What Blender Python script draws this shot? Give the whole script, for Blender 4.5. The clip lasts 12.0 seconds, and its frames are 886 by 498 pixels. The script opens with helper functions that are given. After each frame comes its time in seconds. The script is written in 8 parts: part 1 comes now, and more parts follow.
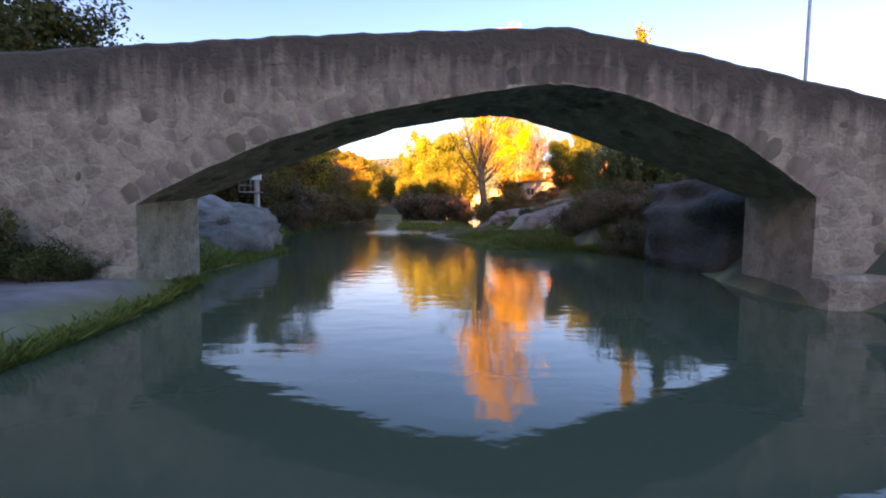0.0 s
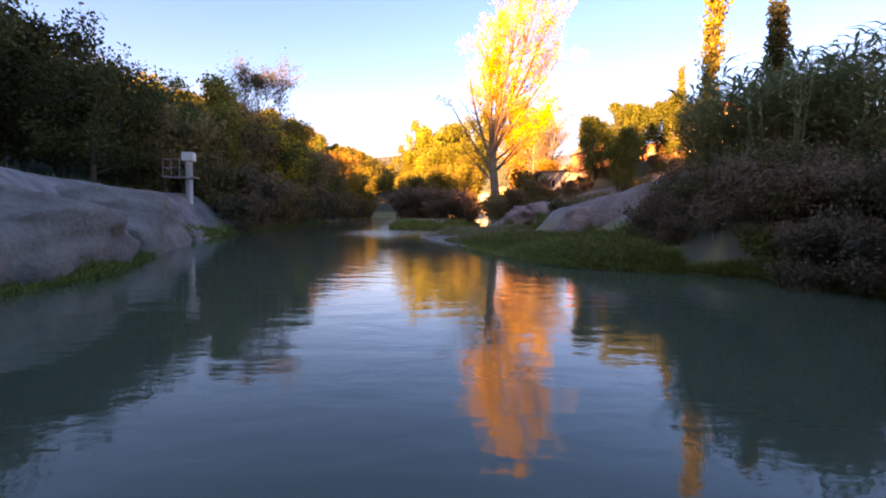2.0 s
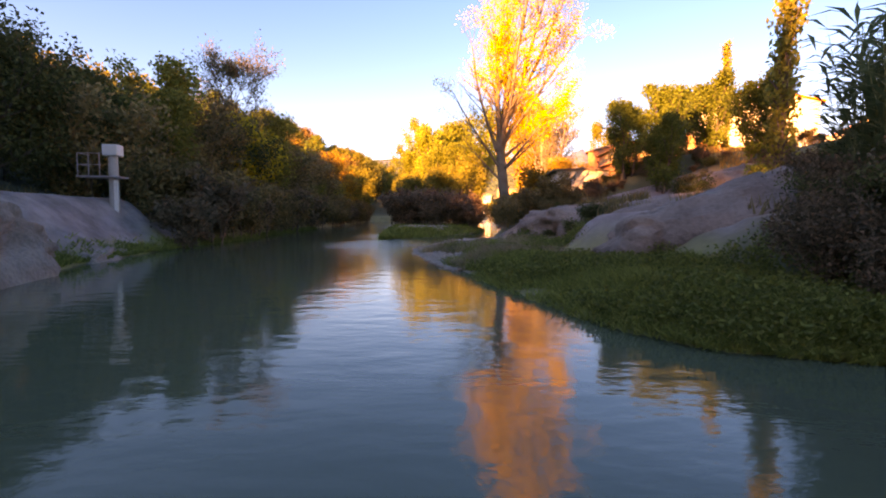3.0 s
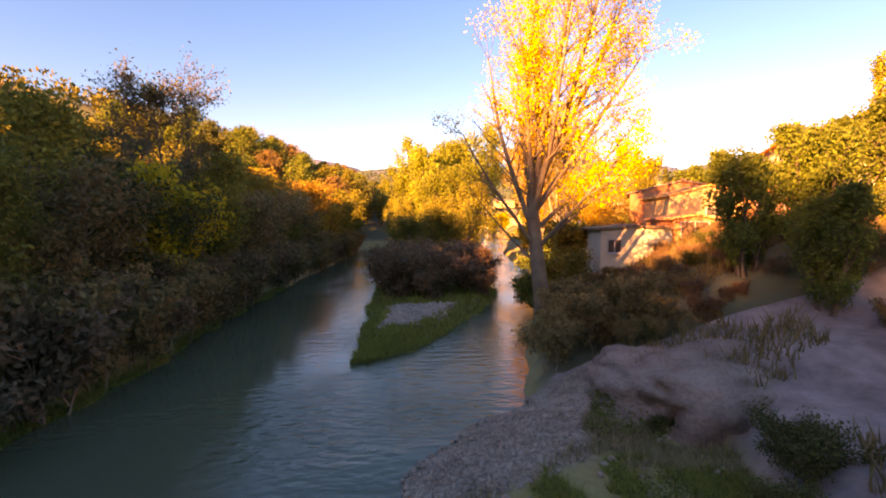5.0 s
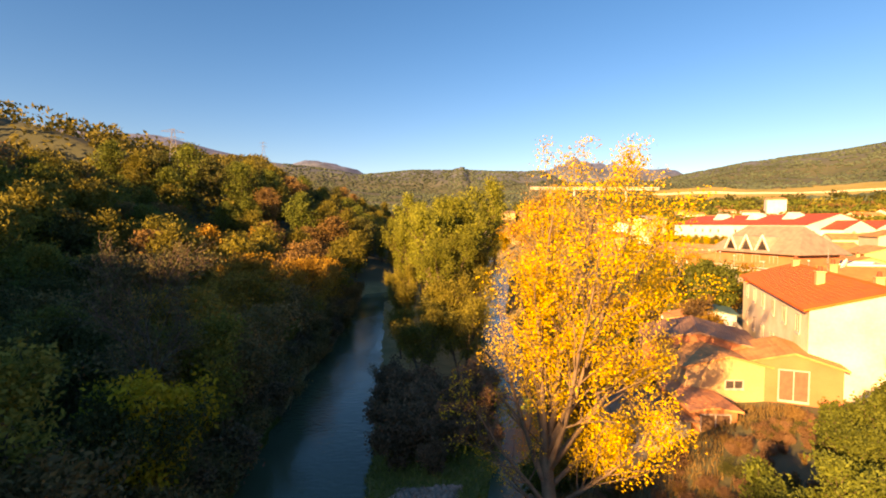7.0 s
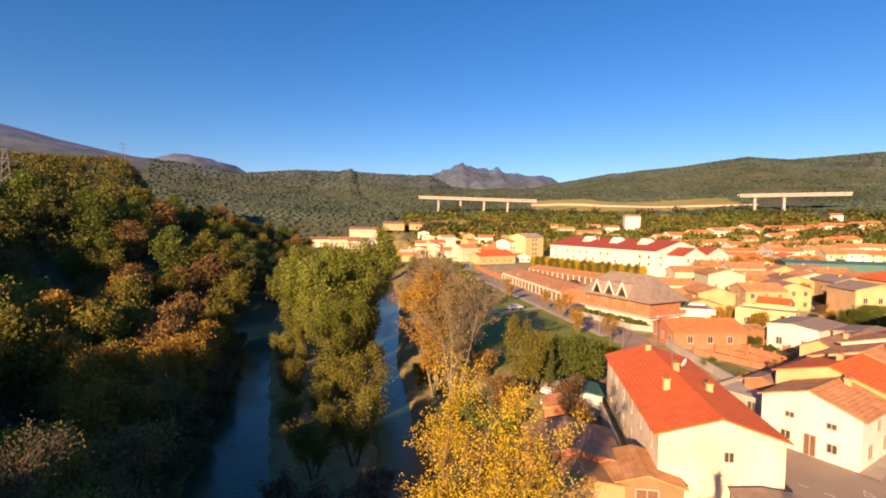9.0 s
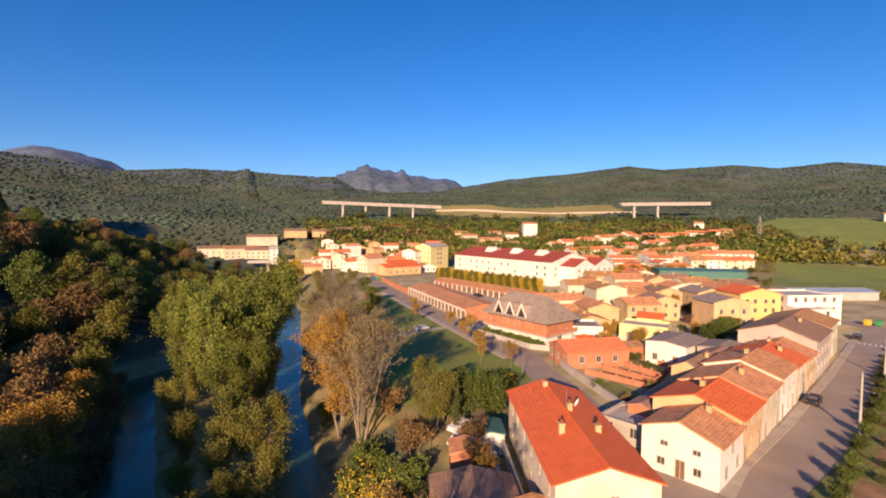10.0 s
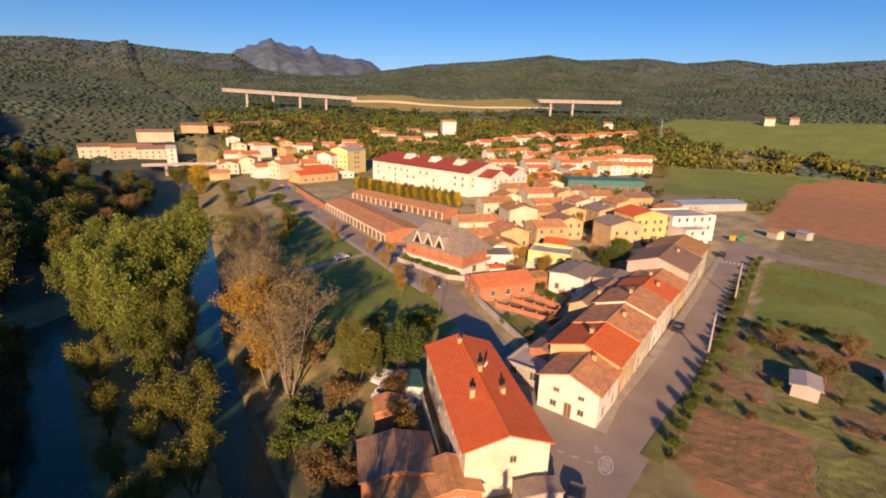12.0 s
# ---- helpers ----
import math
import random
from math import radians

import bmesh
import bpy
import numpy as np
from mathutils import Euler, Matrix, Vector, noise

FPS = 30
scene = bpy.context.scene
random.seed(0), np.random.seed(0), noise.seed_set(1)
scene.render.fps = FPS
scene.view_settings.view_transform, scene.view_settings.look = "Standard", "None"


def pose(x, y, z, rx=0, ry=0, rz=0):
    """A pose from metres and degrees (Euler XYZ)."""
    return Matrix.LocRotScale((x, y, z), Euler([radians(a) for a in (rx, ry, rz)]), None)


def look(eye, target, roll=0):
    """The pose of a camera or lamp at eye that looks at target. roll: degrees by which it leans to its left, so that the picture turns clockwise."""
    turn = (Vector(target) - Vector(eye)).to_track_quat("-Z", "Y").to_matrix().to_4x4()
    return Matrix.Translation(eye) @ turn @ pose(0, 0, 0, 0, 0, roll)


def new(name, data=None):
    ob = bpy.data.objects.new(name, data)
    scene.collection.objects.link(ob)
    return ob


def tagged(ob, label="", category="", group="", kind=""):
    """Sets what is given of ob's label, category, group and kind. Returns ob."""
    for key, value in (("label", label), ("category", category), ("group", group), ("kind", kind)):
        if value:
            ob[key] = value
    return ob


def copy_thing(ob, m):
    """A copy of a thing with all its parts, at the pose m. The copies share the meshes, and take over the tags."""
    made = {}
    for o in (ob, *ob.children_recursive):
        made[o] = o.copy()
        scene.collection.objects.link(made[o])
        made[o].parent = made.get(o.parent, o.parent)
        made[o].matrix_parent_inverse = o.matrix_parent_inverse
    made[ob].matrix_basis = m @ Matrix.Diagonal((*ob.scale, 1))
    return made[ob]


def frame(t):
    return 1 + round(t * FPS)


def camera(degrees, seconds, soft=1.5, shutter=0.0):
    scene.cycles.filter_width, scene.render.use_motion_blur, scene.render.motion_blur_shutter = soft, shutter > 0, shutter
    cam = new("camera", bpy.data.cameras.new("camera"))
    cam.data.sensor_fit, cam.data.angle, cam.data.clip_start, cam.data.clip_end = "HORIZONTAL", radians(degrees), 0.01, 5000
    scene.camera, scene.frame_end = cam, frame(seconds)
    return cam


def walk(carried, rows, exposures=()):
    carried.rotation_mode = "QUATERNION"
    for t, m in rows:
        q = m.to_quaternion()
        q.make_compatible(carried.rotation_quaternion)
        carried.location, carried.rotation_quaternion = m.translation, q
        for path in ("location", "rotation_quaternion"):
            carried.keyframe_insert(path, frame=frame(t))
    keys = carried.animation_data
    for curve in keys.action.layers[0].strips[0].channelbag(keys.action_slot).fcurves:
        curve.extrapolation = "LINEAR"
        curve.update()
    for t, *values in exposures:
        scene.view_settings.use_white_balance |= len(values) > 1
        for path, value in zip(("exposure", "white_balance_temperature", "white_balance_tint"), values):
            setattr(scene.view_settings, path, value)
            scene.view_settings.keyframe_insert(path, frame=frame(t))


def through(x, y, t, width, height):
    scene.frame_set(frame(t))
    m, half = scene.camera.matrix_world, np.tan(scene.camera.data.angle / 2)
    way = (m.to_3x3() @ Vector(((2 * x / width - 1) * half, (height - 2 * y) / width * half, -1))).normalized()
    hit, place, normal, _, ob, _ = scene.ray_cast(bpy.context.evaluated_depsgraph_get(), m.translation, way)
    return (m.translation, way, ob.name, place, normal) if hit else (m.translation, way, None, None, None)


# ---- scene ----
cam = camera(85.9, 12.0, soft=1.9)
# seconds, x, y, z, tilt, lean, heading
ROWS = [
    (0.0, -0.651, 0.080, 1.583, 85.94, -0.54, -0.49),
    (0.5, -0.653, 2.412, 1.395, 85.92, -0.92, -0.56),
    (1.0, -0.638, 4.797, 1.297, 85.81, -0.94, -0.49),
    (1.5, -0.490, 7.438, 1.246, 85.86, -0.82, -0.30),
    (2.0, -0.331, 10.418, 1.351, 85.79, -0.76, -0.02),
    (2.5, -0.045, 13.516, 1.505, 85.90, -0.71, 0.25),
    (4.5, -0.728, 26.389, 3.979, 86.72, 0.60, -0.43),
    (5.0, -0.725, 28.714, 6.184, 87.00, 0.35, -0.38),
    (5.5, -0.709, 30.188, 9.025, 87.04, 0.14, -0.35),
    (6.0, -0.763, 30.954, 12.131, 87.02, 0.05, -0.27),
    (6.5, -0.840, 31.269, 15.105, 86.98, 0.10, -0.27),
    (8.5, -1.386, 30.880, 26.017, 86.86, -0.48, -7.09),
    (9.0, -1.464, 31.175, 28.651, 86.96, -0.46, -13.69),
    (9.5, -1.595, 31.320, 31.487, 87.08, -0.48, -19.34),
    (10.0, -1.428, 31.375, 34.174, 87.20, -0.46, -25.00),
    (10.5, -1.453, 31.326, 37.044, 87.26, -0.53, -30.05),
    (11.0, -1.439, 31.378, 39.774, 82.50, -0.82, -32.83),
    (11.5, -1.429, 31.521, 42.677, 74.46, -1.40, -34.11),
    (12.0, -1.593, 31.522, 45.312, 73.94, -1.67, -34.63),
]
EXPOSURES = [(0.0, 3.25, 17500, 66), (0.5, 3.45, 13500, 63), (1.0, 3.4, 13500, 68), (1.5, 3.25, 14500, 71), (2.0, 3.1, 17000, 70), (4.5, 2.9, 21500, 69), (5.5, 2.5, 20000, 62), (6.5, 1.95, 14500, 42), (8.5, 1.22, 8400, 36), (9.5, 0.85, 6800, 33), (10.5, 0.7, 6200, 33), (12.0, 0.58, 6700, 33)]
walk(cam, [(t, pose(*p)) for t, *p in ROWS], EXPOSURES)

# ---- sky and sun ----
SUN_AZ, SUN_EL = radians(220), radians(17)          # clockwise from +y
world = bpy.data.worlds.new("world")
scene.world = world
world.use_nodes = True
wn = world.node_tree.nodes
sky = wn.new("ShaderNodeTexSky")
sky.sky_type, sky.sun_disc = "NISHITA", False
sky.sun_elevation, sky.sun_rotation = SUN_EL, SUN_AZ
sky.air_density, sky.dust_density, sky.ozone_density = 1.0, 0.5, 5.0
sky.altitude = 300
wn["Background"].inputs[1].default_value = 0.08
sat = wn.new("ShaderNodeHueSaturation")
sat.inputs["Saturation"].default_value = 1.24
world.node_tree.links.new(sky.outputs[0], sat.inputs["Color"])
world.node_tree.links.new(sat.outputs[0], wn["Background"].inputs[0])
sun_data = bpy.data.lights.new("sun", "SUN")
sun_data.energy, sun_data.angle, sun_data.color = 5.0, radians(0.6), (1.0, 0.71, 0.375)
sun = new("sun", sun_data)
sun_way = Vector((math.sin(SUN_AZ) * math.cos(SUN_EL), math.cos(SUN_AZ) * math.cos(SUN_EL), math.sin(SUN_EL)))
sun.matrix_world = look(sun_way * 100, (0, 0, 0))


# ---- materials ----
def material(name, col, col2=None, rough=0.8, scale=3.0, fine=40.0, bump=0.3, vary=0.0, metal=0.0, dist=0.03, spec=0.4, coat=None):
    """Two tones mixed at two scales, with fine relief; vary: brightness change from object to object."""
    m = bpy.data.materials.new(name)
    m.use_nodes = True
    nt = m.node_tree
    b = nt.nodes["Principled BSDF"]
    b.inputs["Roughness"].default_value, b.inputs["Metallic"].default_value = rough, metal
    b.inputs["Specular IOR Level"].default_value = spec
    tc = nt.nodes.new("ShaderNodeTexCoord")
    n1, n2 = nt.nodes.new("ShaderNodeTexNoise"), nt.nodes.new("ShaderNodeTexNoise")
    for n, s, d in ((n1, scale, 6), (n2, fine, 4)):
        n.inputs["Scale"].default_value, n.inputs["Detail"].default_value = s, d
        nt.links.new(tc.outputs["Object"], n.inputs["Vector"])
    mix = nt.nodes.new("ShaderNodeMath")
    mix.operation = "MULTIPLY_ADD"
    mix.inputs[1].default_value = 0.45
    nt.links.new(n2.outputs["Fac"], mix.inputs[0])
    nt.links.new(n1.outputs["Fac"], mix.inputs[2])
    ramp = nt.nodes.new("ShaderNodeValToRGB")
    c2 = col2 or tuple(c * 0.6 for c in col)
    ramp.color_ramp.elements[0].position, ramp.color_ramp.elements[1].position = 0.5, 0.95
    ramp.color_ramp.elements[0].color, ramp.color_ramp.elements[1].color = (*c2, 1), (*col, 1)
    nt.links.new(mix.outputs[0], ramp.inputs[0])
    out = ramp.outputs[0]
    if vary:
        info, hsv = nt.nodes.new("ShaderNodeObjectInfo"), nt.nodes.new("ShaderNodeHueSaturation")
        mr, mh = nt.nodes.new("ShaderNodeMapRange"), nt.nodes.new("ShaderNodeMapRange")
        mr.inputs[3].default_value, mr.inputs[4].default_value = 1 - vary, 1 + vary
        mh.inputs[3].default_value, mh.inputs[4].default_value = 0.5 + vary * 0.06, 0.5 - vary * 0.06
        nt.links.new(info.outputs["Random"], mr.inputs[0])
        nt.links.new(info.outputs["Random"], mh.inputs[0])
        nt.links.new(mr.outputs[0], hsv.inputs["Value"])
        nt.links.new(mh.outputs[0], hsv.inputs["Hue"])
        nt.links.new(out, hsv.inputs["Color"])
        out = hsv.outputs[0]
    nt.links.new(out, b.inputs["Base Color"])
    if bump:
        bp = nt.nodes.new("ShaderNodeBump")
        bp.inputs["Strength"].default_value, bp.inputs["Distance"].default_value = bump, dist
        nt.links.new(mix.outputs[0], bp.inputs["Height"])
        nt.links.new(bp.outputs[0], b.inputs["Normal"])
    return m


def leaf_material(name, col, col2, through=0.35, vary=0.25):
    """Leaves: each island its own tone, some light passing through."""
    m = bpy.data.materials.new(name)
    m.use_nodes = True
    nt = m.node_tree
    b, outn = nt.nodes["Principled BSDF"], nt.nodes["Material Output"]
    b.inputs["Roughness"].default_value, b.inputs["Specular IOR Level"].default_value = 0.7, 0.15
    geo, info = nt.nodes.new("ShaderNodeNewGeometry"), nt.nodes.new("ShaderNodeObjectInfo")
    ramp, hsv, mr = nt.nodes.new("ShaderNodeValToRGB"), nt.nodes.new("ShaderNodeHueSaturation"), nt.nodes.new("ShaderNodeMapRange")
    ramp.color_ramp.elements[0].color, ramp.color_ramp.elements[1].color = (*col2, 1), (*col, 1)
    nt.links.new(geo.outputs["Random Per Island"], ramp.inputs[0])
    mr.inputs[3].default_value, mr.inputs[4].default_value = 1 - vary, 1 + vary
    nt.links.new(info.outputs["Random"], mr.inputs[0])
    nt.links.new(mr.outputs[0], hsv.inputs["Value"])
    nt.links.new(ramp.outputs[0], hsv.inputs["Color"])
    nt.links.new(hsv.outputs[0], b.inputs["Base Color"])
    tr, mx = nt.nodes.new("ShaderNodeBsdfTranslucent"), nt.nodes.new("ShaderNodeMixShader")
    mx.inputs[0].default_value = through
    nt.links.new(hsv.outputs[0], tr.inputs[0])
    nt.links.new(b.outputs[0], mx.inputs[1])
    nt.links.new(tr.outputs[0], mx.inputs[2])
    nt.links.new(mx.outputs[0], outn.inputs[0])
    return m


def tile_material(name, col, col2, vary=0.15):
    """Clay roof tiles: rolls across the ridge, courses along it."""
    m = material(name, col, col2, 0.85, 0.9, 7.0, 0.0, vary)
    nt = m.node_tree
    b = nt.nodes["Principled BSDF"]
    tc = nt.nodes.new("ShaderNodeTexCoord")
    w1, w2 = nt.nodes.new("ShaderNodeTexWave"), nt.nodes.new("ShaderNodeTexWave")
    for w, d, s in ((w1, "Y", 1.25), (w2, "X", 0.8)):
        w.bands_direction, w.inputs["Scale"].default_value = d, s
        w.inputs["Distortion"].default_value = 0.4
        nt.links.new(tc.outputs["Object"], w.inputs["Vector"])
    add = nt.nodes.new("ShaderNodeMath")
    add.operation = "MULTIPLY_ADD"
    add.inputs[1].default_value = 0.35
    nt.links.new(w2.outputs["Fac"], add.inputs[0])
    nt.links.new(w1.outputs["Fac"], add.inputs[2])
    bp = nt.nodes.new("ShaderNodeBump")
    bp.inputs["Strength"].default_value, bp.inputs["Distance"].default_value = 0.8, 0.06
    nt.links.new(add.outputs[0], bp.inputs["Height"])
    nt.links.new(bp.outputs[0], b.inputs["Normal"])
    return m


def masonry_material(name, col, col2, joint):
    """Rubble set in mortar: uneven tones cell by cell, paler worn joints."""
    m = material(name, col, col2, 0.95, 2.0, 16, 0.0, spec=0.2)
    nt = m.node_tree
    b = nt.nodes["Principled BSDF"]
    base = b.inputs["Base Color"].links[0].from_socket
    tc, nz, addv = nt.nodes.new("ShaderNodeTexCoord"), nt.nodes.new("ShaderNodeTexNoise"), nt.nodes.new("ShaderNodeVectorMath")
    nz.inputs["Scale"].default_value, nz.inputs["Detail"].default_value = 3.0, 5
    addv.operation = "MULTIPLY_ADD"
    addv.inputs[1].default_value = (0.3, 0.3, 0.3)
    nt.links.new(tc.outputs["Object"], nz.inputs["Vector"])
    nt.links.new(nz.outputs["Color"], addv.inputs[0])
    nt.links.new(tc.outputs["Object"], addv.inputs[2])
    mp = nt.nodes.new("ShaderNodeMapping")
    mp.inputs["Scale"].default_value = (1.0, 1.0, 1.35)
    nt.links.new(addv.outputs[0], mp.inputs["Vector"])
    v1, v2 = nt.nodes.new("ShaderNodeTexVoronoi"), nt.nodes.new("ShaderNodeTexVoronoi")
    v2.feature = "DISTANCE_TO_EDGE"
    for v in (v1, v2):
        v.inputs["Scale"].default_value = 3.4
        nt.links.new(mp.outputs[0], v.inputs["Vector"])
    sep, mr, hsv = nt.nodes.new("ShaderNodeSeparateColor"), nt.nodes.new("ShaderNodeMapRange"), nt.nodes.new("ShaderNodeHueSaturation")
    mr.inputs[3].default_value, mr.inputs[4].default_value = 0.78, 1.12
    nt.links.new(v1.outputs["Color"], sep.inputs[0])
    nt.links.new(sep.outputs[0], mr.inputs[0])
    nt.links.new(mr.outputs[0], hsv.inputs["Value"])
    nt.links.new(base, hsv.inputs["Color"])
    ed, mx = nt.nodes.new("ShaderNodeMapRange"), nt.nodes.new("ShaderNodeMix")
    ed.inputs[1].default_value, ed.inputs[2].default_value = 0.02, 0.1
    ed.inputs[3].default_value, ed.inputs[4].default_value = 0.45, 0.0
    nt.links.new(v2.outputs["Distance"], ed.inputs[0])
    mx.data_type = "RGBA"
    mx.inputs[7].default_value = (*joint, 1)
    n3, m3, mu = nt.nodes.new("ShaderNodeTexNoise"), nt.nodes.new("ShaderNodeMapRange"), nt.nodes.new("ShaderNodeMath")
    n3.inputs["Scale"].default_value, n3.inputs["Detail"].default_value = 0.9, 5
    m3.inputs[1].default_value, m3.inputs[2].default_value = 0.38, 0.62
    mu.operation = "MULTIPLY"
    nt.links.new(tc.outputs["Object"], n3.inputs["Vector"])
    nt.links.new(n3.outputs["Fac"], m3.inputs[0])
    nt.links.new(m3.outputs[0], mu.inputs[0])
    nt.links.new(ed.outputs[0], mu.inputs[1])
    nt.links.new(mu.outputs[0], mx.inputs[0])
    nt.links.new(hsv.outputs[0], mx.inputs[6])
    nt.links.new(mx.outputs[2], b.inputs["Base Color"])
    hm, n2, bp = nt.nodes.new("ShaderNodeMath"), nt.nodes.new("ShaderNodeTexNoise"), nt.nodes.new("ShaderNodeBump")
    n2.inputs["Scale"].default_value, n2.inputs["Detail"].default_value = 9, 6
    nt.links.new(tc.outputs["Object"], n2.inputs["Vector"])
    hm.operation = "MULTIPLY_ADD"
    hm.inputs[1].default_value = -0.2
    nt.links.new(ed.outputs[0], hm.inputs[0])
    nt.links.new(n2.outputs["Fac"], hm.inputs[2])
    bp.inputs["Strength"].default_value, bp.inputs["Distance"].default_value = 1.0, 0.06
    nt.links.new(hm.outputs[0], bp.inputs["Height"])
    nt.links.new(bp.outputs[0], b.inputs["Normal"])
    return m


def lichen_stain(m, dark):
    """Dark lichen and soot that runs down unevenly from the bridge's crown line."""
    nt = m.node_tree
    b = nt.nodes["Principled BSDF"]
    base = b.inputs["Base Color"].links[0].from_socket
    geo, sep = nt.nodes.new("ShaderNodeNewGeometry"), nt.nodes.new("ShaderNodeSeparateXYZ")
    nt.links.new(geo.outputs["Position"], sep.inputs[0])

    def calc(op, a, c, k=None):
        n = nt.nodes.new("ShaderNodeMath")
        n.operation = op
        for i, v in enumerate((a, c, k)):
            if v is None:
                continue
            if isinstance(v, (int, float)):
                n.inputs[i].default_value = v
            else:
                nt.links.new(v, n.inputs[i])
        return n.outputs[0]

    crown = calc("MINIMUM", calc("MULTIPLY_ADD", sep.outputs[0], 0.058, 4.8), calc("MULTIPLY_ADD", sep.outputs[0], -0.2, 5.17))
    below = calc("SUBTRACT", crown, sep.outputs[2])
    mp, runs, blot = nt.nodes.new("ShaderNodeMapping"), nt.nodes.new("ShaderNodeTexNoise"), nt.nodes.new("ShaderNodeTexNoise")
    mp.inputs["Scale"].default_value = (2.6, 2.6, 0.35)
    nt.links.new(geo.outputs["Position"], mp.inputs["Vector"])
    nt.links.new(mp.outputs[0], runs.inputs["Vector"])
    nt.links.new(geo.outputs["Position"], blot.inputs["Vector"])
    runs.inputs["Scale"].default_value, runs.inputs["Detail"].default_value = 2.2, 6
    blot.inputs["Scale"].default_value, blot.inputs["Detail"].default_value = 0.8, 7
    reach = calc("MULTIPLY_ADD", runs.outputs["Fac"], -1.5, calc("MULTIPLY_ADD", blot.outputs["Fac"], -1.1, below))
    mr = nt.nodes.new("ShaderNodeMapRange")
    mr.inputs[1].default_value, mr.inputs[2].default_value = -0.95, -0.2
    mr.inputs[3].default_value, mr.inputs[4].default_value = 0.86, 0.0
    nt.links.new(reach, mr.inputs[0])
    mx = nt.nodes.new("ShaderNodeMix")
    mx.data_type = "RGBA"
    mx.inputs[7].default_value = (*dark, 1)
    nt.links.new(mr.outputs[0], mx.inputs[0])
    nt.links.new(base, mx.inputs[6])
    nt.links.new(mx.outputs[2], b.inputs["Base Color"])
    return m


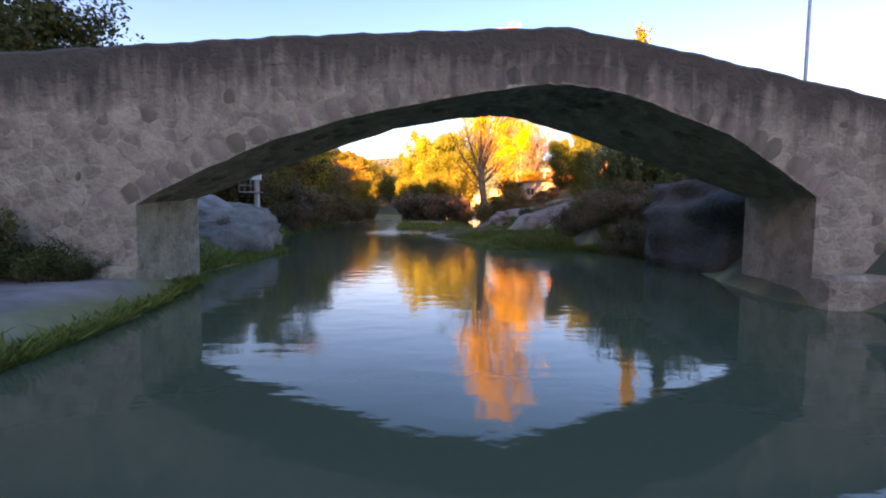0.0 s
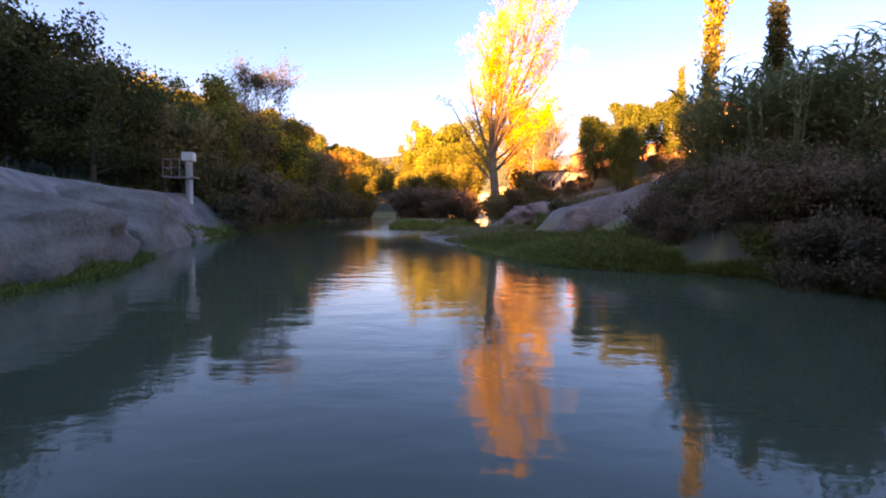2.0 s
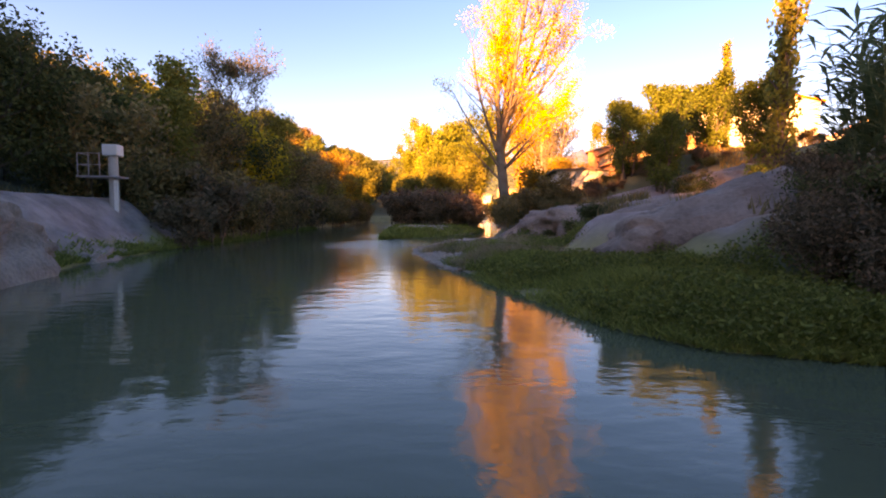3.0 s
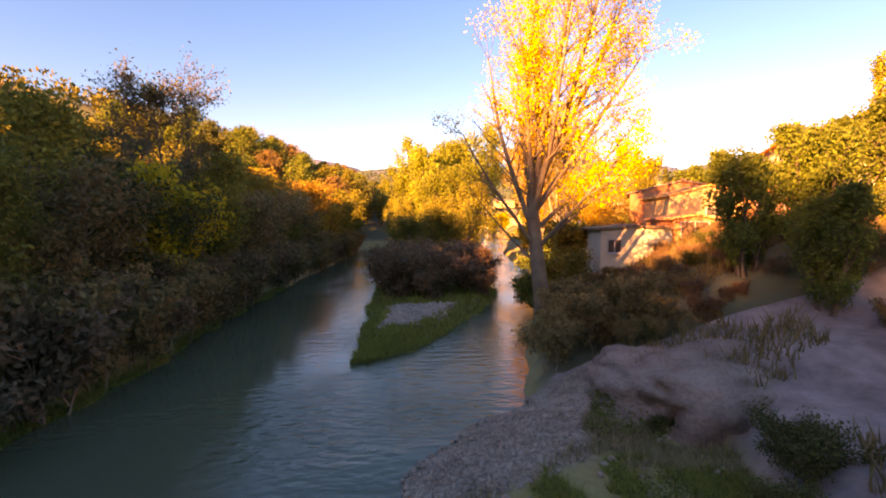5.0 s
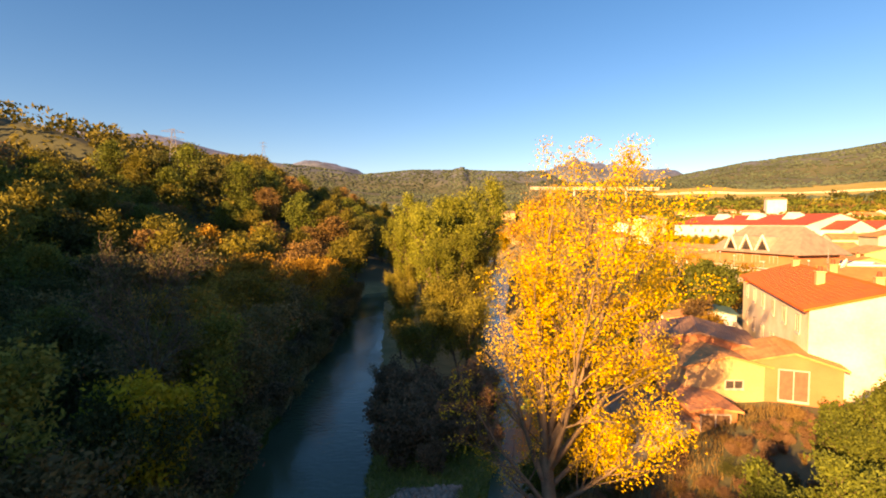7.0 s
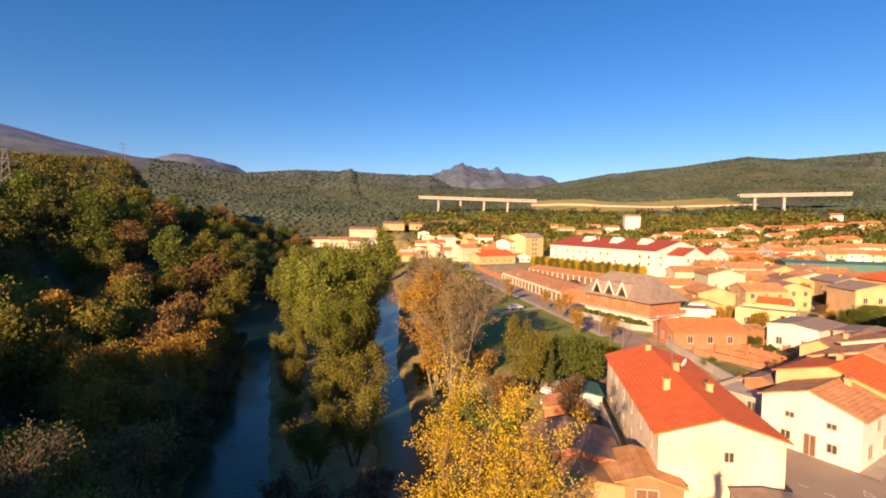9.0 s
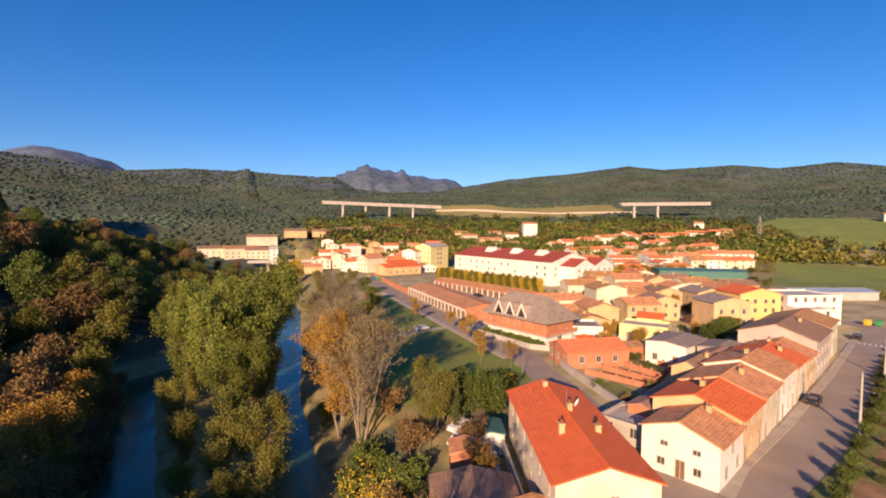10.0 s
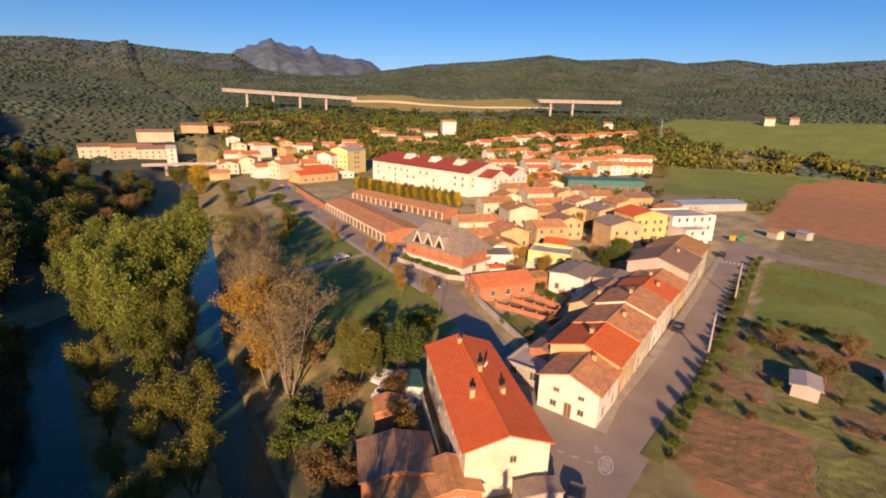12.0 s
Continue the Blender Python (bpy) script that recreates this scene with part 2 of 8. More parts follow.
M = {
    # the sandstone's settings in a darker tone, for the boulder by the bridge
    "rock_dark": material("dark_rock", (0.15, 0.112, 0.09), (0.055, 0.043, 0.034), 0.92, 0.9, 9, 0.9, dist=0.14, spec=0.2),
    "stone": lichen_stain(material("bridge_stone", (0.46, 0.32, 0.23), (0.26, 0.175, 0.125), 0.95, 1.1, 22, 1.0, 0.36, dist=0.04, spec=0.2), (0.075, 0.064, 0.052)),
    "mortar": lichen_stain(masonry_material("bridge_masonry", (0.54, 0.39, 0.27), (0.34, 0.235, 0.16), (0.56, 0.44, 0.33)), (0.075, 0.064, 0.052)),
    "rock": material("sandstone", (0.33, 0.255, 0.21), (0.155, 0.115, 0.093), 0.92, 0.9, 9, 0.9, dist=0.14, spec=0.2),
    "pebble": material("pebbles", (0.42, 0.33, 0.26), (0.2, 0.155, 0.12), 0.8, 2, 20, 0.2),
    "bark": material("bark", (0.2, 0.15, 0.11), (0.07, 0.05, 0.04), 0.95, 3, 20, 0.8, 0.2, dist=0.03),
    "bark_poplar": material("poplar_bark", (0.25, 0.19, 0.125), (0.09, 0.07, 0.05), 0.9, 1.2, 16, 0.7, dist=0.03),
    "bark_grey": material("grey_bark", (0.3, 0.26, 0.19), (0.16, 0.135, 0.1), 0.9, 2.5, 18, 0.5, dist=0.03),
    "twig": material("bare_twigs", (0.3, 0.215, 0.135), (0.17, 0.12, 0.08), 0.9, 2, 9, 0, 0.15),
    "asphalt": material("asphalt", (0.37, 0.305, 0.24), (0.275, 0.225, 0.18), 0.9, 0.15, 5, 0.2, dist=0.01),
    "paving": material("paving", (0.48, 0.42, 0.34), (0.36, 0.31, 0.25), 0.9, 0.5, 6, 0.2, dist=0.01),
    "concrete": material("concrete", (0.5, 0.47, 0.43), (0.34, 0.32, 0.29), 0.9, 0.3, 8, 0.2, dist=0.01),
    "paint_white": material("road_paint", (0.7, 0.69, 0.66), (0.5, 0.49, 0.46), 0.8, 2, 12, 0.1),
    "white": material("white_render", (0.78, 0.79, 0.72), (0.63, 0.63, 0.56), 0.9, 0.25, 5, 0.15, 0.06),
    "cream": material("cream_render", (0.68, 0.63, 0.47), (0.52, 0.475, 0.35), 0.9, 0.25, 5, 0.2, 0.1),
    "ochre": material("ochre_render", (0.62, 0.46, 0.24), (0.45, 0.32, 0.16), 0.9, 0.3, 6, 0.2, 0.12),
    "yellow": material("yellow_render", (0.8, 0.71, 0.33), (0.7, 0.6, 0.27), 0.9, 0.3, 6, 0.1, 0.05),
    "amber": material("amber_render", (0.8, 0.55, 0.22), (0.68, 0.45, 0.16), 0.9, 0.3, 6, 0.1, 0.05),
    "stucco": material("stained_stucco", (0.82, 0.75, 0.62), (0.6, 0.52, 0.38), 0.9, 0.45, 5, 0.2),
    "grey": material("grey_render", (0.45, 0.42, 0.36), (0.33, 0.3, 0.26), 0.9, 0.2, 5, 0.2, 0.1),
    "brick": material("brick_wall", (0.54, 0.23, 0.12), (0.4, 0.16, 0.085), 0.9, 0.6, 14, 0.3, 0.1),
    "tile_red": tile_material("new_red_tiles", (0.8, 0.19, 0.045), (0.68, 0.14, 0.035), 0.06),
    "tile_pale": tile_material("faded_orange_tiles", (0.74, 0.27, 0.095), (0.56, 0.185, 0.065), 0.14),
    "tile_old": tile_material("weathered_tiles", (0.72, 0.37, 0.155), (0.4, 0.19, 0.08), 0.2),
    "tile_dark": tile_material("brown_tiles", (0.4, 0.24, 0.15), (0.25, 0.155, 0.105), 0.2),
    "slate": material("slate_roof", (0.34, 0.28, 0.22), (0.22, 0.175, 0.14), 0.8, 1, 10, 0.3, 0.1),
    "crimson": tile_material("crimson_tiles", (0.42, 0.085, 0.05), (0.32, 0.065, 0.04), 0.08),
    "glass": material("window_pane", (0.1, 0.095, 0.09), (0.06, 0.058, 0.055), 0.12, 0.5, 3, 0, 0.3, spec=0.8),
    "frame": material("window_frame", (0.55, 0.5, 0.44), (0.42, 0.38, 0.33), 0.6, 3, 20, 0),
    "shutter": material("brown_shutter", (0.2, 0.12, 0.07), (0.13, 0.08, 0.05), 0.7, 3, 20, 0.1, 0.3),
    "metal": material("galvanised_metal", (0.5, 0.5, 0.5), (0.36, 0.36, 0.36), 0.45, 3, 20, 0.1, metal=0.8),
    "sheet_green": material("green_sheet_roof", (0.07, 0.2, 0.17), (0.05, 0.15, 0.13), 0.5, 0.5, 4, 0.1),
    "sheet_blue": material("blue_grey_sheet", (0.36, 0.45, 0.55), (0.28, 0.36, 0.44), 0.5, 0.4, 4, 0.1),
    "rust": material("rusty_door", (0.3, 0.09, 0.045), (0.16, 0.055, 0.035), 0.8, 1.5, 14, 0.2),
    "green_plastic": material("green_plastic", (0.05, 0.3, 0.1), (0.04, 0.22, 0.08), 0.4, 2, 10, 0),
    "yellow_plastic": material("yellow_plastic", (0.75, 0.5, 0.04), (0.6, 0.4, 0.03), 0.4, 2, 10, 0),
    "blue_plastic": material("blue_plastic", (0.05, 0.12, 0.4), (0.04, 0.09, 0.3), 0.4, 2, 10, 0),
    "car_dark": material("dark_car_paint", (0.03, 0.035, 0.045), (0.02, 0.025, 0.03), 0.2, 1, 5, 0, spec=0.7),
    "car_white": material("white_car_paint", (0.75, 0.75, 0.76), (0.68, 0.68, 0.7), 0.2, 1, 5, 0, spec=0.7),
    "rubber": material("tyre_rubber", (0.02, 0.02, 0.02), (0.012, 0.012, 0.012), 0.9, 5, 30, 0),
    "soil": material("dug_soil", (0.36, 0.2, 0.1), (0.17, 0.13, 0.05), 0.95, 0.35, 5, 0.8, 0.15, dist=0.08),
    "turf": material("garden_turf", (0.25, 0.27, 0.065), (0.14, 0.135, 0.045), 0.95, 0.4, 6, 0.6, 0.2, dist=0.05),
    "leaf_gold": leaf_material("golden_leaves", (0.72, 0.535, 0.045), (0.47, 0.335, 0.03), 0.4),
    "leaf_orange": leaf_material("orange_leaves", (0.48, 0.31, 0.05), (0.28, 0.17, 0.04), 0.3),
    "leaf_amber": leaf_material("amber_leaves", (0.56, 0.34, 0.05), (0.36, 0.21, 0.035), 0.3),
    "leaf_olive": leaf_material("olive_leaves", (0.265, 0.255, 0.05), (0.14, 0.145, 0.035), 0.35),
    "leaf_green": leaf_material("green_leaves", (0.165, 0.22, 0.045), (0.075, 0.11, 0.028), 0.35),
    "leaf_dark": leaf_material("dark_evergreen_leaves", (0.12, 0.14, 0.042), (0.05, 0.065, 0.024), 0.25),
    "leaf_dull": leaf_material("withered_leaves", (0.34, 0.27, 0.1), (0.18, 0.15, 0.07), 0.25),
    "leaf_willow": leaf_material("willow_leaves", (0.28, 0.33, 0.06), (0.155, 0.19, 0.04), 0.4),
    "leaf_brown": leaf_material("brown_leaves", (0.31, 0.2, 0.075), (0.16, 0.115, 0.05), 0.25),
    "leaf_grey": leaf_material("grey_green_leaves", (0.12, 0.125, 0.055), (0.06, 0.068, 0.034), 0.25),
    "leaf_red": leaf_material("reddish_brush", (0.25, 0.15, 0.085), (0.13, 0.085, 0.05), 0.2),
    "reed": leaf_material("reed_leaves", (0.25, 0.28, 0.12), (0.12, 0.145, 0.065), 0.3),
    "grass": leaf_material("grass_blades", (0.2, 0.27, 0.06), (0.1, 0.13, 0.035), 0.3),
    "grass_field": leaf_material("field_grass", (0.22, 0.24, 0.05), (0.12, 0.12, 0.035), 0.3),
    "straw": leaf_material("straw_stalks", (0.32, 0.26, 0.14), (0.16, 0.125, 0.07), 0.2),
    "grass_dry": leaf_material("dry_grass", (0.3, 0.22, 0.09), (0.15, 0.11, 0.05), 0.25),
}


# ---- building helpers ----
def mesh_of(name, verts, faces, mat, smooth=False):
    me = bpy.data.meshes.new(name)
    me.from_pydata(verts, [], faces)
    me.materials.append(mat)
    if smooth:
        me.polygons.foreach_set("use_smooth", [True] * len(me.polygons))
    return me


def put(name, me, parent=None, m=None, label=""):
    ob = new(name, me)
    if parent is not None:
        ob.parent = parent
    if m is not None:
        ob.matrix_basis = m
    return tagged(ob, label)


def part(name, bm, mat, parent=None, label="", m=None, smooth=False):
    me = bpy.data.meshes.new(name)
    bm.to_mesh(me)
    bm.free()
    me.materials.append(mat)
    if smooth:
        me.polygons.foreach_set("use_smooth", [True] * len(me.polygons))
    return put(name, me, parent, m, label)


def box(bm, x0, x1, y0, y1, z0, z1, bevel=0.0):
    g = bmesh.ops.create_cube(bm, size=1, matrix=Matrix.Translation(((x0 + x1) / 2, (y0 + y1) / 2, (z0 + z1) / 2)) @ Matrix.Diagonal((x1 - x0, y1 - y0, z1 - z0, 1)))
    if bevel:
        es = list({e for v in g["verts"] for e in v.link_edges})
        bmesh.ops.bevel(bm, geom=es, offset=bevel, segments=1, affect="EDGES")
    return bm


def boxes(*args, bevel=0.0):
    bm = bmesh.new()
    for a in args:
        box(bm, *a, bevel=bevel)
    return bm


def cyl(bm, x, y, z0, z1, r0, r1=None, n=10):
    bmesh.ops.create_cone(bm, cap_ends=True, segments=n, radius1=r0, radius2=r0 if r1 is None else r1, depth=z1 - z0, matrix=Matrix.Translation((x, y, (z0 + z1) / 2)))
    return bm


def thing(name, m, label, category, group="", kind=""):
    ob = new(name)
    ob.empty_display_size = 0.3
    ob.matrix_basis = m
    return tagged(ob, label, category, group, kind)


def lattice(ix, iy, seed):
    h = np.sin(ix * 127.1 + iy * 311.7 + seed * 74.7) * 43758.5453
    return h - np.floor(h)


def vnoise(x, y, seed=0):
    x, y = np.asarray(x, float), np.asarray(y, float)
    ix, iy = np.floor(x), np.floor(y)
    fx, fy = x - ix, y - iy
    fx, fy = fx * fx * (3 - 2 * fx), fy * fy * (3 - 2 * fy)
    a, b = lattice(ix, iy, seed), lattice(ix + 1, iy, seed)
    c, d = lattice(ix, iy + 1, seed), lattice(ix + 1, iy + 1, seed)
    return a + (b - a) * fx + (c - a) * fy + (a - b - c + d) * fx * fy


def fbm(x, y, seed=0, octaves=4):
    """About -1 to 1."""
    t, a = 0, 1.0
    for k in range(octaves):
        t = t + a * (vnoise(x * 2 ** k, y * 2 ** k, seed + k) * 2 - 1)
        a *= 0.5
    return t / 1.6


def smooth(a, b, v):
    t = np.clip((v - a) / (b - a), 0, 1)
    return t * t * (3 - 2 * t)


# ---- ground: one sheet from the river bed to the horizon ----
TOWN = 6.0


def table(v, *pairs):
    return np.interp(v, [p[0] for p in pairs], [p[1] for p in pairs])


def bank_left(y):
    return table(y, (-40, -7), (0, -4.7), (6, -5.05), (8, -5.35), (10.5, -5.95), (12.5, -6.9), (20, -7.0), (26, -9.5), (32, -11.8), (41, -13), (50, -13.2), (60, -14.8), (85, -16.5), (110, -17.5), (140, -20), (152, -20), (164, -6), (172, 12), (235, 19), (340, 30), (364, 33), (470, 62)) + 0.6 * fbm(np.asarray(y, float) * 0.42, np.asarray(y, float) * 0 + 0.5, 52) * smooth(28, 38, np.asarray(y, float))


def bank_right(y):
    return table(y, (-40, 8), (0, 7.2), (8, 6.7), (9, 5.6), (12, 6.4), (16, 7.4), (19, 7.2), (21.0, 6.6), (21.8, 5.6), (22.1, 4.4), (22.5, 3.0), (23.6, 2.2), (28, 0.9), (33, -0.5), (37.5, -1.5), (40, -1.7), (43.2, 0.3), (44.5, 2.1), (52, 3.5), (57, 4.4), (67, 7.7), (81, 10.5), (97, 10.4), (128, 12.3), (163, 18.2), (213, 25), (340, 36), (364, 43), (470, 74))


def island_left(y):
    return table(y, (49.6, -4.4), (55.8, -5.2), (69, -6.5), (98, -9.3), (140, -14), (152, -9), (164, 11.5)) + 0.55 * fbm(np.asarray(y, float) * 0.7, np.asarray(y, float) * 0 + 0.5, 53)


def island_right(y):
    return table(y, (49.6, -4.2), (51.7, -1.9), (62.4, 2.4), (69, 4.2), (97, 4.6), (130, 8.0), (164, 12.0)) + 0.55 * fbm(np.asarray(y, float) * 0.7, np.asarray(y, float) * 0 + 0.5, 54)


def rock_edge(y):
    return table(y, (12, 6.5), (20, 7.5), (22, 5.6), (24, 5.6), (28, 5.6), (30.5, 5.0), (32, 3.4), (34.3, 3.8), (36.2, 4.8), (38, 6.0), (40.6, 6.6), (42.2, 3.8), (44, 3.3), (47, 3.2), (52, 3.9))


RIDGE = ((-180, 7), (-90, 8), (-36, 8.0), (-30, 8.3), (-24.6, 7.0), (-19, 6.0), (-14, 5.6), (-9.6, 4.9), (-3.2, 5.6), (1.5, 5.6), (2.6, 6.0), (3.6, 5.6), (6.4, 5.45), (12.0, 5.4), (14.5, 4.1), (19, 3.7), (24, 3.8), (27.4, 4.4), (32.8, 5.2), (39.3, 5.7), (46, 6.5), (49.4, 6.0), (56.3, 6.15), (60, 5.65), (64.3, 5.9), (67.7, 5.3), (80, 5.6), (110, 7), (180, 7))

PEAKS = ((-40, 1), (-22, 3), (-19, 5.4), (-17, 6.0), (-14.3, 6.4), (-12, 6.1), (-9.6, 5.3), (-7, 3.5), (0, 1), (8, 2.5), (12, 5.2), (13.5, 5.9), (15, 6.3), (16, 6.65), (17, 6.3), (18, 5.9), (19.3, 5.6), (20.3, 5.85), (21.5, 5.45), (23, 5.35), (25, 5.0), (27, 4.6), (29, 3), (40, 1))


def height(x, y):
    x, y = np.asarray(x, float), np.asarray(y, float)
    n1, n2 = fbm(x * 0.35, y * 0.35, 1), fbm(x * 0.06, y * 0.06, 5)
    xl, xr = bank_left(y), bank_right(y)
    r, az = np.hypot(x, y - 31), np.degrees(np.arctan2(x, y - 31))
    # the land beyond the town climbs to wooded ridges
    far = np.interp(r, (0, 330, 400, 430, 480, 520, 600, 700, 800, 900, 1000), (0, 0, 5, 10, 17, 24, 37, 48, 61, 71, 82))
    crest = 36 + 1500 * np.tan(np.radians(np.interp(az, [p[0] for p in RIDGE], [p[1] for p in RIDGE]))) - TOWN
    far = np.where(r > 1000, 82 + (crest - 82) * smooth(1000, 1500, r), far)
    far = far + smooth(420, 900, r) * (fbm(x / 170, y / 170, 9) * 9 + fbm(x / 430, y / 430, 12) * 24 * smooth(650, 950, r)) * (1 - 0.9 * smooth(1150, 1480, r)) - smooth(1560, 2300, r) * 90
    el = np.interp(az, [p[0] for p in PEAKS], [p[1] for p in PEAKS]) + 0.34 * fbm(az * 0.7, r * 0.0015, 21, 5) + 0.42 * fbm(az * 1.6, r * 0.004, 25, 4)
    bell = np.clip(1 - ((r - 3000) / 950) ** 2, 0, 1)
    far = np.maximum(far, (39 + 3000 * np.tan(np.radians(el))) * bell * (1 - 0.06 * fbm(x / 260, y / 260, 23, 5)) - 30 * (bell <= 0))
    # left side: rock shelf, then the wooded hill
    dl = xl - x
    shelf = np.where(y < 12.2, 0.42 * smooth(0, 0.6, dl + 0.15 * n1), 2.4 * smooth(-0.1, 3.6, dl + 0.5 * n1))
    shelf = np.where(y > 40, 1.2 * smooth(0, 3, dl), shelf)
    top = table(y, (-600, 20), (-140, 38), (-58, 40), (-46, 36), (-36, 31), (-20, 30), (-4, 30.5), (4, 26.3), (14, 22), (30, 21.2), (60, 23.8), (120, 27), (180, 30), (230, 31), (270, 25), (300, 14), (335, 5), (2000, 5))
    cap = table(y, (0, 30), (40, 44), (180, 50), (230, 40), (265, 26), (300, 14), (335, 5))
    steep = np.maximum(top - 1.5, 2) * smooth(7, table(y, (0, 58), (200, 62), (320, 40)), dl)
    slope = np.minimum(table(y, (20, 0.46), (60, 0.45), (90, 0.41)) * np.maximum(dl - 7, 0), cap * smooth(0, 1, np.maximum(dl - 7, 0) * 0.41 / (cap * 1.25)) + 0.0)
    left = shelf + steep + (slope - steep) * smooth(28, 75, y) + n2 * 1.2 * smooth(6, 20, dl)
    left = np.maximum(left, (TOWN + far) * np.maximum(smooth(60, 140, dl), smooth(380, 520, r)))
    back = 74 * np.exp(-((r - 460) / 115) ** 2) * smooth(-14.5, -20.5, az) * (1 + 0.05 * fbm(x / 60, y / 60, 19)) * (1 - 0.12 * smooth(-26, -40, az)) * np.where(y > 60, 1, 0)
    left = np.maximum(left, TOWN + back - 8)
    # right side: gravel bar, rock, bank, town level
    dr = x - xr
    edge = np.maximum(rock_edge(y), xr + 0.3)
    de = x - edge
    bar = 0.42 * smooth(0, 2.2, dr) + 0.06 * n1
    rock = 1.35 * smooth(-0.3, 2.0, de + 0.5 * n1) + 0.9 * smooth(2.0, 8, de) + 3.3 * smooth(7.0, 19, de)
    low = bar + rock * np.where(y < 46, 1, 0)
    bank = 0.9 * smooth(0, 1.0, dr) + (TOWN - 1.1) * smooth(0.4, table(y, (46, 14), (60, 13), (80, 17), (120, 15)), dr) + 0.2 * n1
    right = low + (bank - low) * smooth(44, 47.5, y)
    right = np.where(y < 13, np.maximum(right, 0.6 * smooth(0, 1.1, dr + 0.3 * n1)), right)
    flat = smooth(18, 24, dr)
    right = right * (1 - flat) + TOWN * flat + far
    z = np.where(x < xl, left, np.where(x > xr, right, 0))
    depth = -1.0 * smooth(0, 1.6, np.minimum(x - xl, xr - x)) - 0.1
    il, ir = island_left(y), island_right(y)
    on_island = (y > 49.6) & (y < 164) & (x > il) & (x < ir)
    bump = 0.55 * smooth(0, 1.6, np.minimum(x - il, ir - x)) * smooth(49.6, 53, y) + 0.05 * n1
    d2 = np.minimum(np.abs(x - il), np.abs(x - ir))
    depth = np.where((y > 48) & (y < 166), np.maximum(depth, -0.1 - 0.9 * smooth(0, 1.6, d2)), depth)
    river = (x >= xl) & (x <= xr) & (y < 440)
    z = np.where((x >= xl) & (x <= xr), TOWN + far, z)
    return np.where(river, np.where(on_island, bump, depth), z)


def steps(*runs):
    v = []
    for a, b, d in runs:
        v += list(np.arange(a, b, d))
    return np.array(v + [runs[-1][1]])


GX = steps((-4800, -1800, 150), (-1800, -400, 70), (-400, -100, 12), (-100, -30, 2.5), (-30, -16, 1), (-16, 22, 0.5), (22, 60, 2), (60, 240, 6), (240, 700, 15), (700, 1800, 28), (1800, 4800, 75))
GY = steps((-4800, -600, 200), (-600, -60, 20), (-60, -4, 2.5), (-4, 70, 0.5), (70, 130, 1), (130, 260, 2.5), (260, 460, 5), (460, 900, 14), (900, 1800, 28), (1800, 2300, 75), (2300, 3150, 34), (3150, 4800, 90))
gx, gy = np.meshgrid(GX, GY)
gz = height(gx, gy)
nx, ny = len(GX), len(GY)
idx = np.arange(nx * ny).reshape(ny, nx)
quads = np.stack([idx[:-1, :-1], idx[:-1, 1:], idx[1:, 1:], idx[1:, :-1]], -1).reshape(-1, 4)
ground_mesh = bpy.data.meshes.new("ground")
ground_mesh.from_pydata(np.stack([gx, gy, gz], -1).reshape(-1, 3).tolist(), [], quads.tolist())
ground_mesh.polygons.foreach_set("use_smooth", [True] * len(quads))


def inside(px, py, *poly):
    """Whether points lie in a polygon of the plan."""
    res = np.zeros(px.shape, bool)
    for (x0, y0), (x1, y1) in zip(poly, poly[1:] + poly[:1]):
        cross = (y0 > py) != (y1 > py)
        res ^= cross & (px < (x1 - x0) * (py - y0) / (y1 - y0 + 1e-12) + x0)
    return res


def polar(az, r):
    return (r * math.sin(radians(az)), 31 + r * math.cos(radians(az)))


FIELD_GREEN = [(100, 68), (152, 86.5), (160, 60), (104, 44)]
FIELD_BROWN = [(206, 70), (204, 110), (345, 150), (420, 120), (300, 60)]
FIELD_FAR = [polar(24, 640), polar(30, 625), polar(40, 640), polar(46, 700), polar(44, 800), polar(30, 760), polar(24, 740)]
FIELD_EAST = [polar(58, 560), polar(62, 470), polar(82, 440), polar(84, 640), polar(60, 640)]
FIELD_EAST_LOW = [polar(59, 285), polar(70, 292), polar(82, 345), polar(82, 410), polar(60, 400)]
PARK = [(30, 96), (48, 97), (55, 116), (56, 150), (60, 210), (45, 210), (26, 150), (17, 110)]
PLOT = [(47, 51), (66, 54.5), (72, 49), (45, 38)]

X, Y = gx, gy
dl, dr = bank_left(Y) - X, X - bank_right(Y)
isl = (Y > 49.6) & (Y < 164) & (X > island_left(Y)) & (X < island_right(Y))
edge = np.maximum(rock_edge(Y), bank_right(Y) + 0.3)
n = fbm(X * 0.25, Y * 0.25, 31)
R_ = np.hypot(X, Y - 31)
rockm = np.where((Y > 11) & (Y < 46), smooth(26, 29, Y) * smooth(-0.2, 0.8, X - edge + n) * (1 - smooth(9, 13, X - edge + 3 * n)), 0)
rockm = np.maximum(rockm, np.where((Y < 9) & (dl > 0.2), smooth(0.4, 0.9, dl + 0.7 * n) * (1 - smooth(5, 8, dl + n)), 0))
rockm = np.maximum(rockm, np.where((Y > 8) & (Y < 44), smooth(0.6, 1.4, dl + n) * (1 - smooth(6, 8, dl + 2 * n)), 0))
BAR = ((30, 0.2), (33.5, 0.3), (34.3, 0.9), (36.3, 0.9), (37.0, 0.2), (38.0, 0.4), (39, 2.4), (40, 3.9), (43, 3.6), (45.5, 1.5))
gravel = np.where((Y > 30) & (Y < 45.5) & (dr > -0.6), 1 - smooth(-0.2, 0.9, dr - table(Y, *BAR) + 0.7 * n), 0)
gravel = np.maximum(gravel, np.where(isl & inside(X + 0.6 * n, Y - 0.8 * n, (-4.2, 54.5), (-3.6, 61.5), (0.4, 62.0), (-2.2, 55)), 1, 0))
